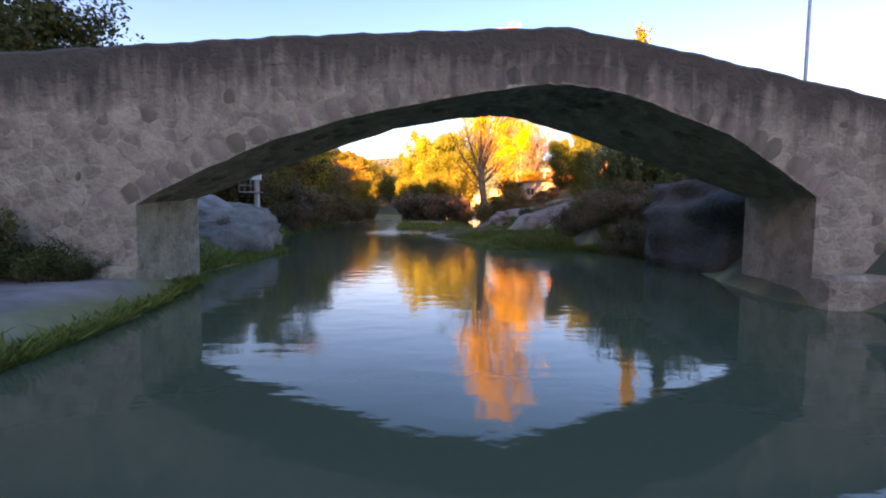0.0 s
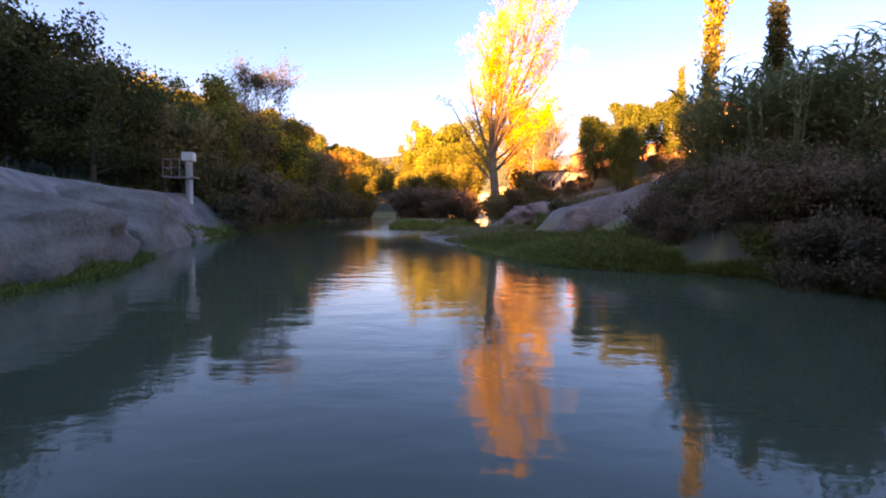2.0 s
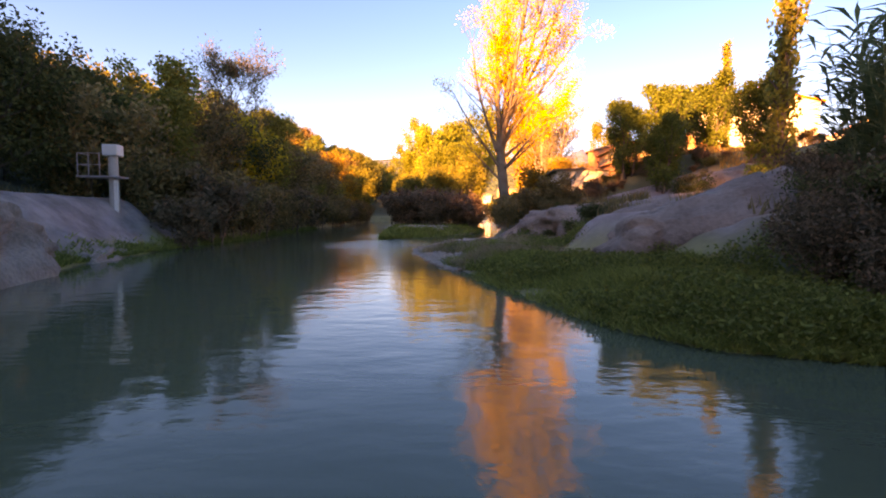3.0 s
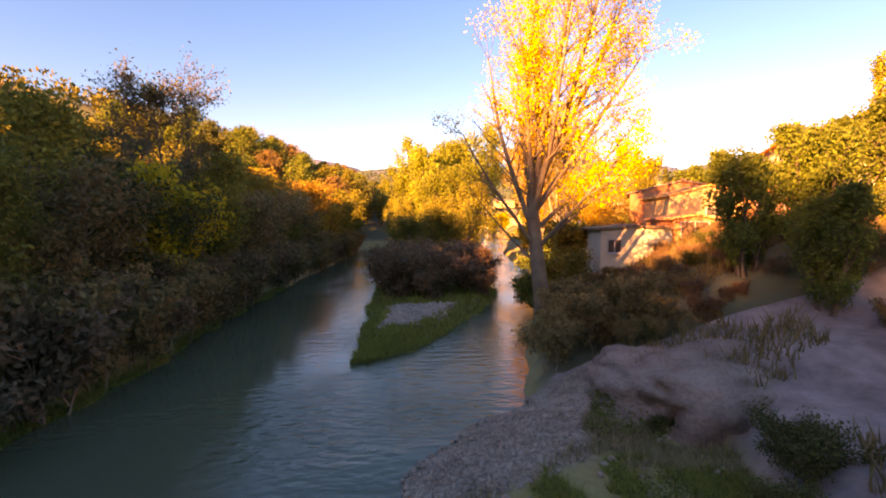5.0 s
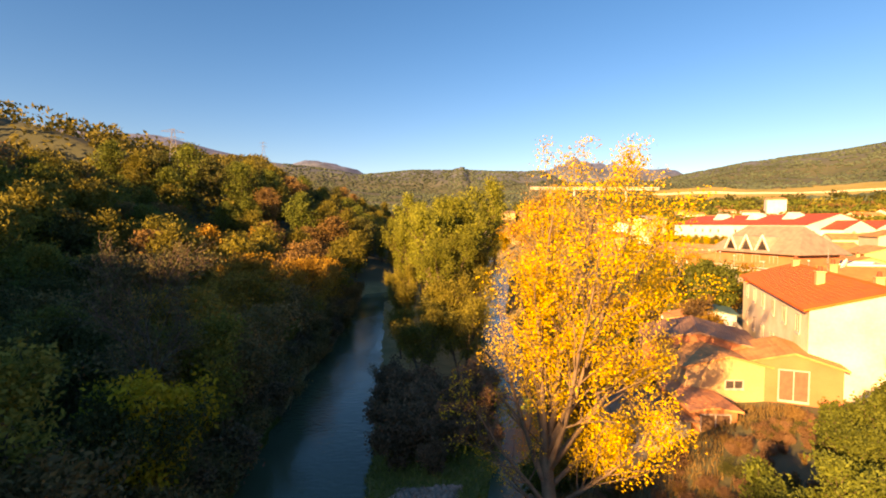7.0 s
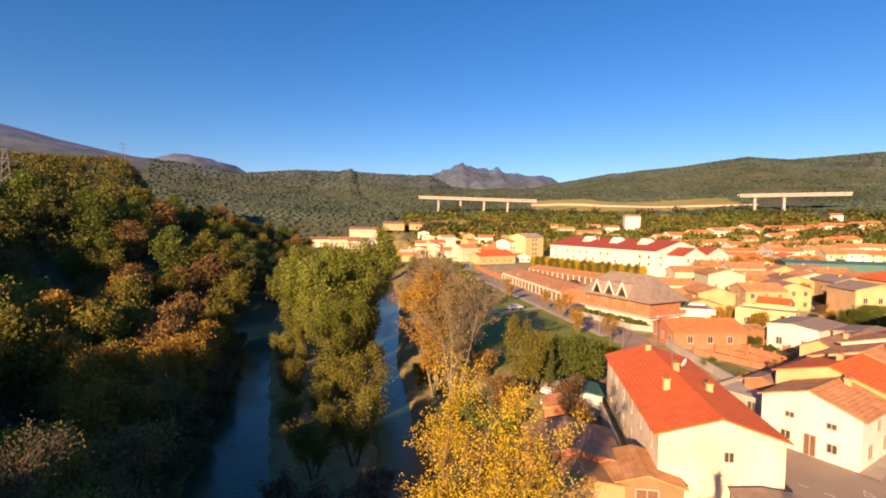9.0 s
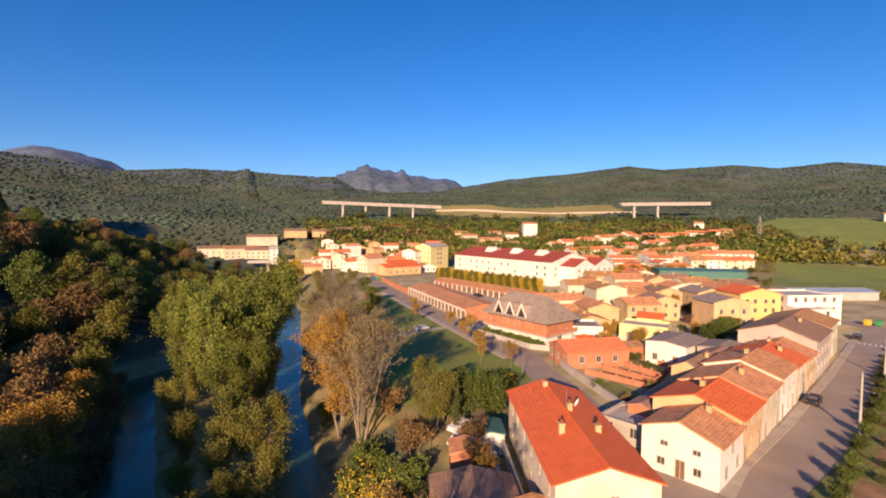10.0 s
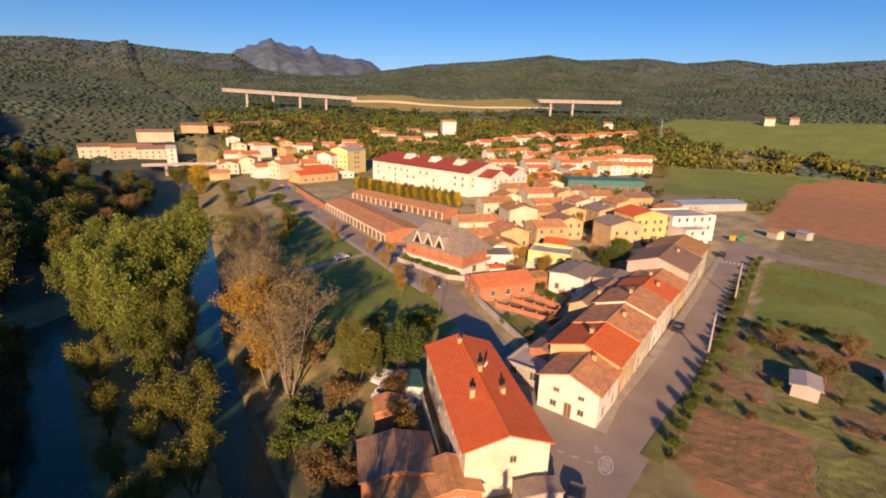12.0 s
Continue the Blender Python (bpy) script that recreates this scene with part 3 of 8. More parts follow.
lawn = np.where((dr > 0) & (Y > 18) & (Y < 46), (1 - smooth(-0.3, 0.6, X - edge + n)), 0) * (0.55 + 0.45 * np.clip(n * 2, -1, 1)) * (1 - 0.3 * smooth(31, 34, Y))
lawn = np.maximum(lawn, np.where((dl > 0) & (Y < 70), 1 - smooth(np.where(Y < 12, 0.15, 0.5), np.where(Y < 12, 0.5, 1.3), dl + 0.4 * n), 0) * np.where(Y > 44, 0.4, 1))
lawn = np.maximum(lawn, np.where(isl & (Y < 75), 0.9, 0))
green = np.where(inside(X, Y, *FIELD_GREEN) | inside(X, Y, *FIELD_EAST) | inside(X, Y, *FIELD_EAST_LOW), 1, 0) * (0.8 + 0.2 * n)
lawn = np.maximum(lawn, np.where(inside(X, Y, *PARK), 0.55 + 0.4 * n, 0))
green = np.maximum(green, np.where(inside(X, Y, *PARK), np.clip(0.6 + 0.6 * n, 0, 1), 0))
town = np.where((dr > 19) & (Y > 64) & (X > 44), 1 - smooth(230, 300, R_), 0) * (1 - np.where(inside(X, Y, *FIELD_GREEN) | inside(X, Y, *FIELD_BROWN) | inside(X, Y, *PARK), 1, 0)) * np.where(Y > 52 + 0.31 * (X - 47), 1, 0)
EARTH_BANK = [polar(59, 408), polar(82, 418), polar(82, 442), polar(59, 432)]
town = np.maximum(town, np.where(inside(X, Y, *EARTH_BANK), 1, 0))
brown = np.where(inside(X, Y, *FIELD_BROWN) | inside(X, Y, *PLOT), 1, 0)
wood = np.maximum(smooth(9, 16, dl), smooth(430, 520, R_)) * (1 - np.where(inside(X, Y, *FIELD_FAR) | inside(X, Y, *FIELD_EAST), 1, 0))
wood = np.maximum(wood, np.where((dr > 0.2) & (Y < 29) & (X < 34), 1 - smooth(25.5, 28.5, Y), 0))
# brushy right bank in the wood tone, some of its shade put in
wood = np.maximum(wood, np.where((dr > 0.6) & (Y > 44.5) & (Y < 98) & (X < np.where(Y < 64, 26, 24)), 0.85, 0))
dry = np.where(inside(X, Y, *FIELD_FAR), 1, 0)
# zone_b alpha grows with distance: far rock with blue haze put in
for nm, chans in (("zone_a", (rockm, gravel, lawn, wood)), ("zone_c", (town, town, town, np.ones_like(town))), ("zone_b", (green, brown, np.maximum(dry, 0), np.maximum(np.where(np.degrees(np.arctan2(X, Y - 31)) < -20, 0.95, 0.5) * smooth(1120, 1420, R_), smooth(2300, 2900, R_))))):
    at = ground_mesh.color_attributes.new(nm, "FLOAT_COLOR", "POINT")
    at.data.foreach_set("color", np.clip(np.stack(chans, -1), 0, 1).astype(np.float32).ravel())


def ground_material():
    m = material("ground", (0.33, 0.28, 0.125), (0.17, 0.155, 0.065), 0.95, 0.4, 5, 0.5, dist=0.08)
    nt = m.node_tree
    b = nt.nodes["Principled BSDF"]
    tc = nt.nodes.new("ShaderNodeTexCoord")
    colour = b.inputs["Base Color"].links[0].from_socket

    def two(c1, c2, scale):
        nz, rp = nt.nodes.new("ShaderNodeTexNoise"), nt.nodes.new("ShaderNodeValToRGB")
        nz.inputs["Scale"].default_value, nz.inputs["Detail"].default_value = scale, 8
        nz.inputs["Roughness"].default_value = 0.65
        rp.color_ramp.elements[0].position, rp.color_ramp.elements[1].position = 0.35, 0.65
        rp.color_ramp.elements[0].color, rp.color_ramp.elements[1].color = (*c1, 1), (*c2, 1)
        nt.links.new(tc.outputs["Object"], nz.inputs["Vector"])
        nt.links.new(nz.outputs["Fac"], rp.inputs[0])
        return rp.outputs[0]

    def over(base, col, fac):
        mx = nt.nodes.new("ShaderNodeMix")
        mx.data_type = "RGBA"
        nt.links.new(fac, mx.inputs[0])
        nt.links.new(base, mx.inputs[6])
        nt.links.new(col, mx.inputs[7])
        return mx.outputs[2]

    a, bb = nt.nodes.new("ShaderNodeVertexColor"), nt.nodes.new("ShaderNodeVertexColor")
    a.layer_name, bb.layer_name = "zone_a", "zone_b"
    sa, sb = nt.nodes.new("ShaderNodeSeparateColor"), nt.nodes.new("ShaderNodeSeparateColor")
    nt.links.new(a.outputs[0], sa.inputs[0])
    nt.links.new(bb.outputs[0], sb.inputs[0])
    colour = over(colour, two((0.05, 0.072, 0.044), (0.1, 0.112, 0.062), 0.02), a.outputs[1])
    colour = over(colour, two((0.1, 0.13, 0.03), (0.25, 0.23, 0.07), 0.6), sa.outputs[2])
    colour = over(colour, two((0.165, 0.13, 0.118), (0.33, 0.275, 0.25), 0.9), sa.outputs[0])
    colour = over(colour, two((0.18, 0.145, 0.115), (0.38, 0.31, 0.25), 6), sa.outputs[1])
    colour = over(colour, two((0.12, 0.2, 0.024), (0.2, 0.28, 0.04), 0.05), sb.outputs[0])
    colour = over(colour, two((0.38, 0.18, 0.075), (0.5, 0.25, 0.105), 0.2), sb.outputs[1])
    colour = over(colour, two((0.25, 0.23, 0.06), (0.36, 0.31, 0.1), 0.02), sb.outputs[2])
    # far grey rock, its blue standing in for haze over the distance
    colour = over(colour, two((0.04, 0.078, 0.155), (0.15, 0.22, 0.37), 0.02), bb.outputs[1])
    cc = nt.nodes.new("ShaderNodeVertexColor")
    cc.layer_name = "zone_c"
    colour = over(colour, two((0.25, 0.235, 0.1), (0.56, 0.45, 0.27), 0.12), cc.outputs[0])
    nt.links.new(colour, b.inputs["Base Color"])
    return m


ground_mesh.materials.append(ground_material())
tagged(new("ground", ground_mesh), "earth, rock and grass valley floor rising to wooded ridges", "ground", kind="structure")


def ground_z(x, y):
    return float(height(np.array([x]), np.array([y]))[0])


# ---- the river ----
def water_material():
    m = bpy.data.materials.new("river_water")
    m.use_nodes = True
    nt = m.node_tree
    b = nt.nodes["Principled BSDF"]
    b.inputs["Base Color"].default_value = (0.03, 0.098, 0.058, 1)
    b.inputs["Roughness"].default_value, b.inputs["IOR"].default_value = 0.03, 1.33
    b.inputs["Specular IOR Level"].default_value = 0.62
    tc, mp = nt.nodes.new("ShaderNodeTexCoord"), nt.nodes.new("ShaderNodeMapping")
    mp.inputs["Scale"].default_value = (0.8, 1.5, 1)
    nt.links.new(tc.outputs["Object"], mp.inputs["Vector"])
    n1, n2 = nt.nodes.new("ShaderNodeTexNoise"), nt.nodes.new("ShaderNodeTexNoise")
    for nn, s, d in ((n1, 1.3, 3), (n2, 1.7, 5)):
        nn.inputs["Scale"].default_value, nn.inputs["Detail"].default_value = s, d
        nt.links.new(mp.outputs[0], nn.inputs["Vector"])
    va = nt.nodes.new("ShaderNodeVertexColor")
    va.layer_name = "flow"
    sep = nt.nodes.new("ShaderNodeSeparateColor")
    nt.links.new(va.outputs[0], sep.inputs[0])
    b1, b2 = nt.nodes.new("ShaderNodeBump"), nt.nodes.new("ShaderNodeBump")
    b1.inputs["Distance"].default_value, b2.inputs["Distance"].default_value = 0.03, 0.2
    b1.inputs["Strength"].default_value = 0.12
    nt.links.new(n1.outputs["Fac"], b1.inputs["Height"])
    nt.links.new(n2.outputs["Fac"], b2.inputs["Height"])
    nt.links.new(sep.outputs[0], b2.inputs["Strength"])
    nt.links.new(b1.outputs[0], b2.inputs["Normal"])
    nt.links.new(b2.outputs[0], b.inputs["Normal"])
    return m


WX, WY = np.arange(-32, 77, 1.5), np.concatenate([np.arange(-45, 75, 1.0), np.arange(75, 470, 4.0)])
wx, wy = np.meshgrid(WX, WY)
wi = np.arange(wx.size).reshape(wx.shape)
wq = np.stack([wi[:-1, :-1], wi[:-1, 1:], wi[1:, 1:], wi[1:, :-1]], -1).reshape(-1, 4)
keep = []
for q in wq.tolist():
    cx, cy = wx.flat[q[0]], wy.flat[q[0]]
    if bank_left(cy) - 5 < cx < bank_right(cy) + 4:
        keep.append(q)
water_mesh = bpy.data.meshes.new("water")
water_mesh.from_pydata(np.stack([wx, wy, np.zeros_like(wx)], -1).reshape(-1, 3).tolist(), [], keep)
patch = smooth(-0.25, 0.5, fbm(wx * 0.32, wy * 0.16, 3))
riffle = smooth(31, 42, wy) * (1 - smooth(58, 70, wy)) * smooth(-9, -3.5, wx) * (0.35 + 0.65 * patch)
riffle = np.maximum(riffle, smooth(56, 80, wy) * (0.2 + 0.5 * patch))
flow = 0.02 + 0.05 * smooth(-8, 8, fbm(wx * 0.2, wy * 0.2, 4) * 8) * smooth(4, 18, wy) + 0.55 * riffle
at = water_mesh.color_attributes.new("flow", "FLOAT_COLOR", "POINT")
at.data.foreach_set("color", np.stack([flow, flow, flow, np.ones_like(flow)], -1).astype(np.float32).ravel())
water_mesh.materials.append(water_material())
tagged(new("water", water_mesh), "calm green river water rippling over the shallows", "river", kind="structure")


# ---- the old stone footbridge ----
Y0, Y1 = 8.6, 11.3
NEAR = ((-6.03, 1.74), (-4.9, 2.32), (-3.62, 2.86), (-2.02, 3.33), (0.06, 3.74), (1.0, 3.86), (1.54, 3.9), (2.2, 3.84), (3.05, 3.62), (4.58, 3.0), (5.5, 2.42), (6.12, 1.96))
FAR = ((-6.28, 1.9), (-4.8, 2.5), (-3.25, 3.05), (-1.68, 3.58), (-0.4, 3.8), (0.2, 3.87), (0.55, 3.89), (1.2, 3.82), (2.0, 3.6), (4.1, 2.95), (5.6, 2.4), (6.58, 2.07))


def bridge_top(x):
    return table(x, (-40, 3.2), (-14, 3.95), (-7.3, 4.41), (-3.39, 4.68), (1.3, 4.89), (1.6, 4.89), (3.51, 4.54), (7.24, 3.74), (12, 2.95), (24, 2.7))


bridge = thing("stone_bridge", Matrix(), "weathered rubble-stone footbridge with a shallow pointed arch over the river", "bridge")


def bridge_body():
    t_in, ts = np.linspace(0, 1, len(NEAR)), np.linspace(0, 1, 49)
    wob = 0.03 * fbm(ts * 40, ts * 0, 77)
    xn, zn = np.interp(ts, t_in, [p[0] for p in NEAR]), np.interp(ts, t_in, [p[1] for p in NEAR]) + wob
    xf, zf = np.interp(ts, t_in, [p[0] for p in FAR]), np.interp(ts, t_in, [p[1] for p in FAR]) - wob
    cols = [(x, -1.3, x, -1.3) for x in (-40, -30, -22, -16, -12, -9, -7.5)] + [(xn[0], -1.3, xf[0], -1.3)]
    cols += list(zip(xn, zn, xf, zf)) + [(xn[-1], -1.3, xf[-1], -1.3)] + [(x, -1.3, x, -1.3) for x in (7.5, 9, 12, 16, 24)]
    bm = bmesh.new()
    rows = []
    for a, za, b, zb in cols:
        rows.append([bm.verts.new(p) for p in ((a, Y0, za), (a, Y0, bridge_top(a) - 0.5), (b, Y1, bridge_top(b) - 0.5), (b, Y1, zb))])
    for p, q in zip(rows, rows[1:]):
        for i in range(4):
            j = (i + 1) % 4
            f = [p[i], q[i], q[j], p[j]]
            if len({v.co.to_tuple(4) for v in f}) >= 3:
                bm.faces.new(f)
    bmesh.ops.remove_doubles(bm, verts=bm.verts, dist=0.001)
    bmesh.ops.recalc_face_normals(bm, faces=bm.faces)
    return bm


part("masonry_body", bridge_body(), M["mortar"], bridge)
for nm, ya, yb in (("parapet", Y0 - 0.004, Y0 + 0.32), ("parapet", Y1 - 0.32, Y1 + 0.004)):
    bm, prev = bmesh.new(), None
    for x in np.arange(-40, 24.1, 0.2):
        zt = bridge_top(x) + 0.012 * math.sin(x * 5.1) + 0.01 * math.sin(x * 11.7)
        zb = zt - 0.55 - 0.05 * math.sin(x * 2.3)
        cur = [bm.verts.new(p) for p in ((x, ya, zb), (x, ya, zt - 0.06), (x, ya + 0.06, zt), (x, yb - 0.06, zt), (x, yb, zt - 0.06), (x, yb, zb - 0.12))]
        if prev:
            for i in range(6):
                bm.faces.new((prev[i], cur[i], cur[(i + 1) % 6], prev[(i + 1) % 6]))
        prev = cur
    bmesh.ops.recalc_face_normals(bm, faces=bm.faces)
    part(nm, bm, M["mortar"], bridge, "dark lichen-stained rendered parapet")
part("plinth", boxes((-9.5, -6.02, Y0 - 0.12, Y0 + 0.1, -1.2, 0.62), bevel=0.04), M["mortar"], bridge, "worn pale plinth at the foot of the abutment")
part("plinth", boxes((6.1, 11.0, Y0 - 0.5, Y0 + 0.1, -1.2, 0.6), bevel=0.08), M["mortar"], bridge, "worn pale plinth at the foot of the abutment")

rng = random.Random(4)
STONES = []
for k in range(22):
    n_ = rng.choice((8, 9, 10))
    ring = []
    for i in range(n_):
        a = 2 * math.pi * (i + rng.uniform(-0.28, 0.28)) / n_
        c, s = math.cos(a), math.sin(a)
        q = 0.5 / (abs(c) ** 3.2 + abs(s) ** 3.2) ** (1 / 3.2) * rng.uniform(0.86, 1.04)
        ring.append((c * q, s * q))
    vs = [(x, 0, z) for x, z in ring] + [(x * 0.97, -0.7, z * 0.97) for x, z in ring] + [(x * rng.uniform(0.5, 0.75), -rng.uniform(0.8, 1.2), z * rng.uniform(0.5, 0.75)) for x, z in ring]
    fs = [(i, (i + 1) % n_, n_ + (i + 1) % n_, n_ + i) for i in range(n_)] + [(n_ + i, n_ + (i + 1) % n_, 2 * n_ + (i + 1) % n_, 2 * n_ + i) for i in range(n_)] + [tuple(range(2 * n_, 3 * n_))]
    STONES.append(mesh_of("stone", vs, fs, M["stone"]))


def face_stone(x, z, w, h, turn, proud):
    m = Matrix.Translation((x, Y0 + 0.01, z)) @ Matrix.Rotation(turn, 4, "Y") @ Matrix.Diagonal((w, proud, h, 1))
    put("stone", rng.choice(STONES), bridge, m)


t_in = np.linspace(0, 1, len(NEAR))
u = 0.0
while u < 1:
    x, z = np.interp(u, t_in, [p[0] for p in NEAR]), np.interp(u, t_in, [p[1] for p in NEAR])
    x2, z2 = np.interp(min(u + 0.02, 1), t_in, [p[0] for p in NEAR]), np.interp(min(u + 0.02, 1), t_in, [p[1] for p in NEAR])
    slope = math.atan2(z2 - z, x2 - x) if u < 0.98 else slope
    hgt = rng.uniform(0.3, 0.42)
    face_stone(x - math.sin(slope) * hgt / 2, z + math.cos(slope) * (hgt / 2 + 0.015), rng.uniform(0.31, 0.38), hgt * 1.08, -slope + rng.uniform(-0.05, 0.05), rng.uniform(0.008, 0.03))
    u += rng.uniform(0.022, 0.027)


def arch_z(x):
    return np.interp(x, [p[0] for p in NEAR], [p[1] for p in NEAR]) if -6.03 < x < 6.12 else -9


z = 0.75
while z < 4.3:
    h = rng.uniform(0.24, 0.36)
    x = -10.5
    while x < 9.5:
        w = rng.choice((rng.uniform(0.2, 0.32), rng.uniform(0.3, 0.5), rng.uniform(0.3, 0.55)))
        if z + h / 2 < bridge_top(x) - 0.5 and z - h / 2 > arch_z(x + w / 2) + 0.33 and z - h / 2 > arch_z(x) + 0.33 and z - h / 2 > arch_z(x + w) + 0.33 and rng.random() < 0.78:
            face_stone(x + w / 2, z + rng.uniform(-0.06, 0.06), w * rng.uniform(0.7, 0.98), h * rng.uniform(0.72, 1.02), rng.uniform(-0.16, 0.16), rng.uniform(0.001, 0.014))
        x += w
    z += h

# soffit stones under the arch
for k in range(74):
    u_, v_ = rng.random(), rng.uniform(0.12, 0.85)
    xa, za = np.interp(u_, t_in, [p[0] for p in NEAR]), np.interp(u_, t_in, [p[1] for p in NEAR])
    xb, zb = np.interp(u_, t_in, [p[0] for p in FAR]), np.interp(u_, t_in, [p[1] for p in FAR])
    q = min(u_ + 0.03, 1)
    sl = math.atan2(np.interp(q, t_in, [p[1] for p in NEAR]) - za, np.interp(q, t_in, [p[0] for p in NEAR]) - xa + 1e-6) if u_ < 0.97 else -0.7
    m = Matrix.Translation((xa + (xb - xa) * v_, Y0 + (Y1 - Y0) * v_, za + (zb - za) * v_ + 0.005)) @ Matrix.Rotation(-sl, 4, "Y") @ Matrix.Rotation(math.pi / 2, 4, "X") @ Matrix.Diagonal((rng.uniform(0.2, 0.4), rng.uniform(0.008, 0.016), rng.uniform(0.3, 0.55), 1))
    put("stone", rng.choice(STONES), bridge, m)

# dry brush and weeds at the foot of the abutment: planted with the bank plants below
ABUTMENT_BRUSH = ((-9.9, 8.1, 0.36), (-9.3, 7.8, 0.4), (-8.8, 8.15, 0.38), (-8.2, 7.85, 0.42), (-7.7, 8.1, 0.36), (-7.2, 7.95, 0.3), (-6.8, 8.2, 0.22))
# a thin lamp post on the far side of the bridge
lamp0 = thing("street_lamp", pose(8.8, 12.6, 2.3), "thin grey lamp post beside the bridge approach", "street lamp", "street lamps")
part("pole", cyl(bmesh.new(), 0, 0, 0, 6.2, 0.06, 0.035), M["metal"], lamp0)
part("lamp_head", boxes((-0.18, 0.18, -0.1, 0.1, 6.15, 6.3), bevel=0.03), M["metal"], lamp0)

# ---- river gauge post ----
gz_ = ground_z(-15.3, 38.7)
gauge = thing("river_gauge", pose(-15.3, 38.7, gz_ - 0.3, 0, 0, 8), "pale concrete river gauge column with a railed platform", "gauge station")
H_ = 4.75 - gz_ + 0.3
part("column", cyl(bmesh.new(), 0, 0, 0, H_ - 0.5, 0.2, 0.2, 14), M["grey"], gauge)
part("instrument_box", boxes((-0.32, 0.32, -0.3, 0.3, H_ - 0.5, H_), bevel=0.03), M["white"], gauge)
part("platform", boxes((-1.3, 0.4, -0.5, 0.5, H_ - 1.5, H_ - 1.42)), M["metal"], gauge)
for z in (H_ - 0.45, H_ - 0.95):
    part("rail", boxes((-1.25, -0.3, -0.47, -0.43, z, z + 0.035)), M["metal"], gauge)
    part("rail", boxes((-1.27, -1.22, -0.43, 0.47, z, z + 0.035)), M["metal"], gauge)
for x in (-1.25, -0.8, -0.35):
    part("rail_post", boxes((x - 0.018, x + 0.018, -0.468, -0.432, H_ - 1.45, H_ - 0.4)), M["metal"], gauge)
part("gauge_board", boxes((0.1, 0.26, -0.24, -0.2, -0.2, H_ - 1.6)), M["white"], gauge)


# ---- rocks ----
def rock(name, x, y, z, sx, sy, sz, turn, seed, label, tip=0, mat="rock"):
    bm = bmesh.new()
    bmesh.ops.create_icosphere(bm, subdivisions=5, radius=1)
    for v in bm.verts:
        p = v.co.copy()
        d = noise.fractal(p * 1.1 + Vector((seed, 0, 0)), 0.8, 2.1, 5) * 0.2
        cut = noise.noise(Vector((p.z * 3.5 + p.x * 1.3 + seed, p.x * 0.6, p.y * 0.6))) * 0.1
        q = Vector([math.copysign(abs(c) ** 0.72, c) for c in p])
        crack = max(0.0, 0.07 - abs(noise.noise(p * 1.7 + Vector((seed * 3, 1, 2))))) * 1.1 + max(0.0, 0.05 - abs(noise.noise(Vector((p.x * 1.2 + p.z * 2.4, p.y * 0.7, seed))))) * 0.9
        v.co = q * (1 + d + cut - crack + 0.012 * noise.noise(p * 9))
        v.co.x, v.co.y, v.co.z = v.co.x * sx, v.co.y * sy, v.co.z * sz
    return tagged(part(name, bm, M[mat], None, label, pose(x, y, z, 0, tip, turn), True), category="rock")


rock("rock_slab", -10.8, 19.0, 0.2, 3.4, 4.6, 1.75, 12, 1, "large smooth grey sandstone slab on the river bank")
rock("rock_slab", -13.6, 26.6, 0.2, 3.9, 4.8, 1.9, 18, 2, "large smooth grey sandstone slab on the river bank")
rock("rock_slab", -14.0, 33.6, -0.55, 2.2, 3.0, 1.15, 25, 3, "rounded sandstone slab sloping into the river")
rock("boulder", 9.6, 15.2, 0.9, 3.0, 3.4, 2.35, 10, 4, "big dark block of rock beside the bridge", 0, "rock_dark")
rock("rock_slab", 7.6, 30.8, 0.75, 3.4, 2.6, 1.6, -20, 5, "pale sandstone slab tilted toward the river", -17)
rock("rock_slab", 9.6, 35.0, 0.95, 4.6, 3.0, 1.6, 14, 6, "pale sandstone slab tilted toward the river", -15)
rock("rock_dome", 7.4, 43.2, 0.5, 3.3, 2.6, 1.85, 10, 7, "rounded grey rock dome above the gravel bar")
rock("rock_dome", 16.0, 40.5, 2.0, 4.5, 4.0, 2.0, 40, 8, "rounded grey rock dome above the gravel bar")


# ---- plants ----
def tubes(segs, sides=5):
    vs, fs = [], []
    for p0, p1, r0, r1 in segs:
        d = (p1 - p0)
        if d.length < 1e-5:
            continue
        a = d.orthogonal().normalized()
        b = d.normalized().cross(a)
        k = len(vs)
        for p, r in ((p0, r0), (p1, r1)):
            for i in range(sides):
                t = 2 * math.pi * i / sides
                vs.append(p + (a * math.cos(t) + b * math.sin(t)) * r)
        fs += [(k + i, k + (i + 1) % sides, k + sides + (i + 1) % sides, k + sides + i) for i in range(sides)]
    return [tuple(v) for v in vs], fs


def limb(g, segs, tips, p, d, length, r, level, bend, droop=0.0):
    """A limb of four bent pieces; below the last level it forks."""
    n_ = 4
    for i in range(n_):
        d = (d + Vector((g.gauss(0, bend), g.gauss(0, bend), g.gauss(0.04, bend * 0.6) - droop))).normalized()
        q = p + d * (length / n_)
        r1 = r * (1 - 0.8 * (i + 1) / n_) + 0.008
        segs.append((p.copy(), q.copy(), r * (1 - 0.8 * i / n_) + 0.008, r1))
        if level == 0:
            tips.append(q.copy())
        elif i >= 1:
            for _ in range(2 if level == 1 else 3):
                side = d.cross(Vector((g.gauss(0, 1), g.gauss(0, 1), g.gauss(0, 1)))).normalized()
                nd = (d * g.uniform(0.7, 1.1) + side * g.uniform(0.4, 0.85)).normalized()
                limb(g, segs, tips, q, nd, length * g.uniform(0.38, 0.55), r1 * 0.6, level - 1, bend, droop)
        p = q


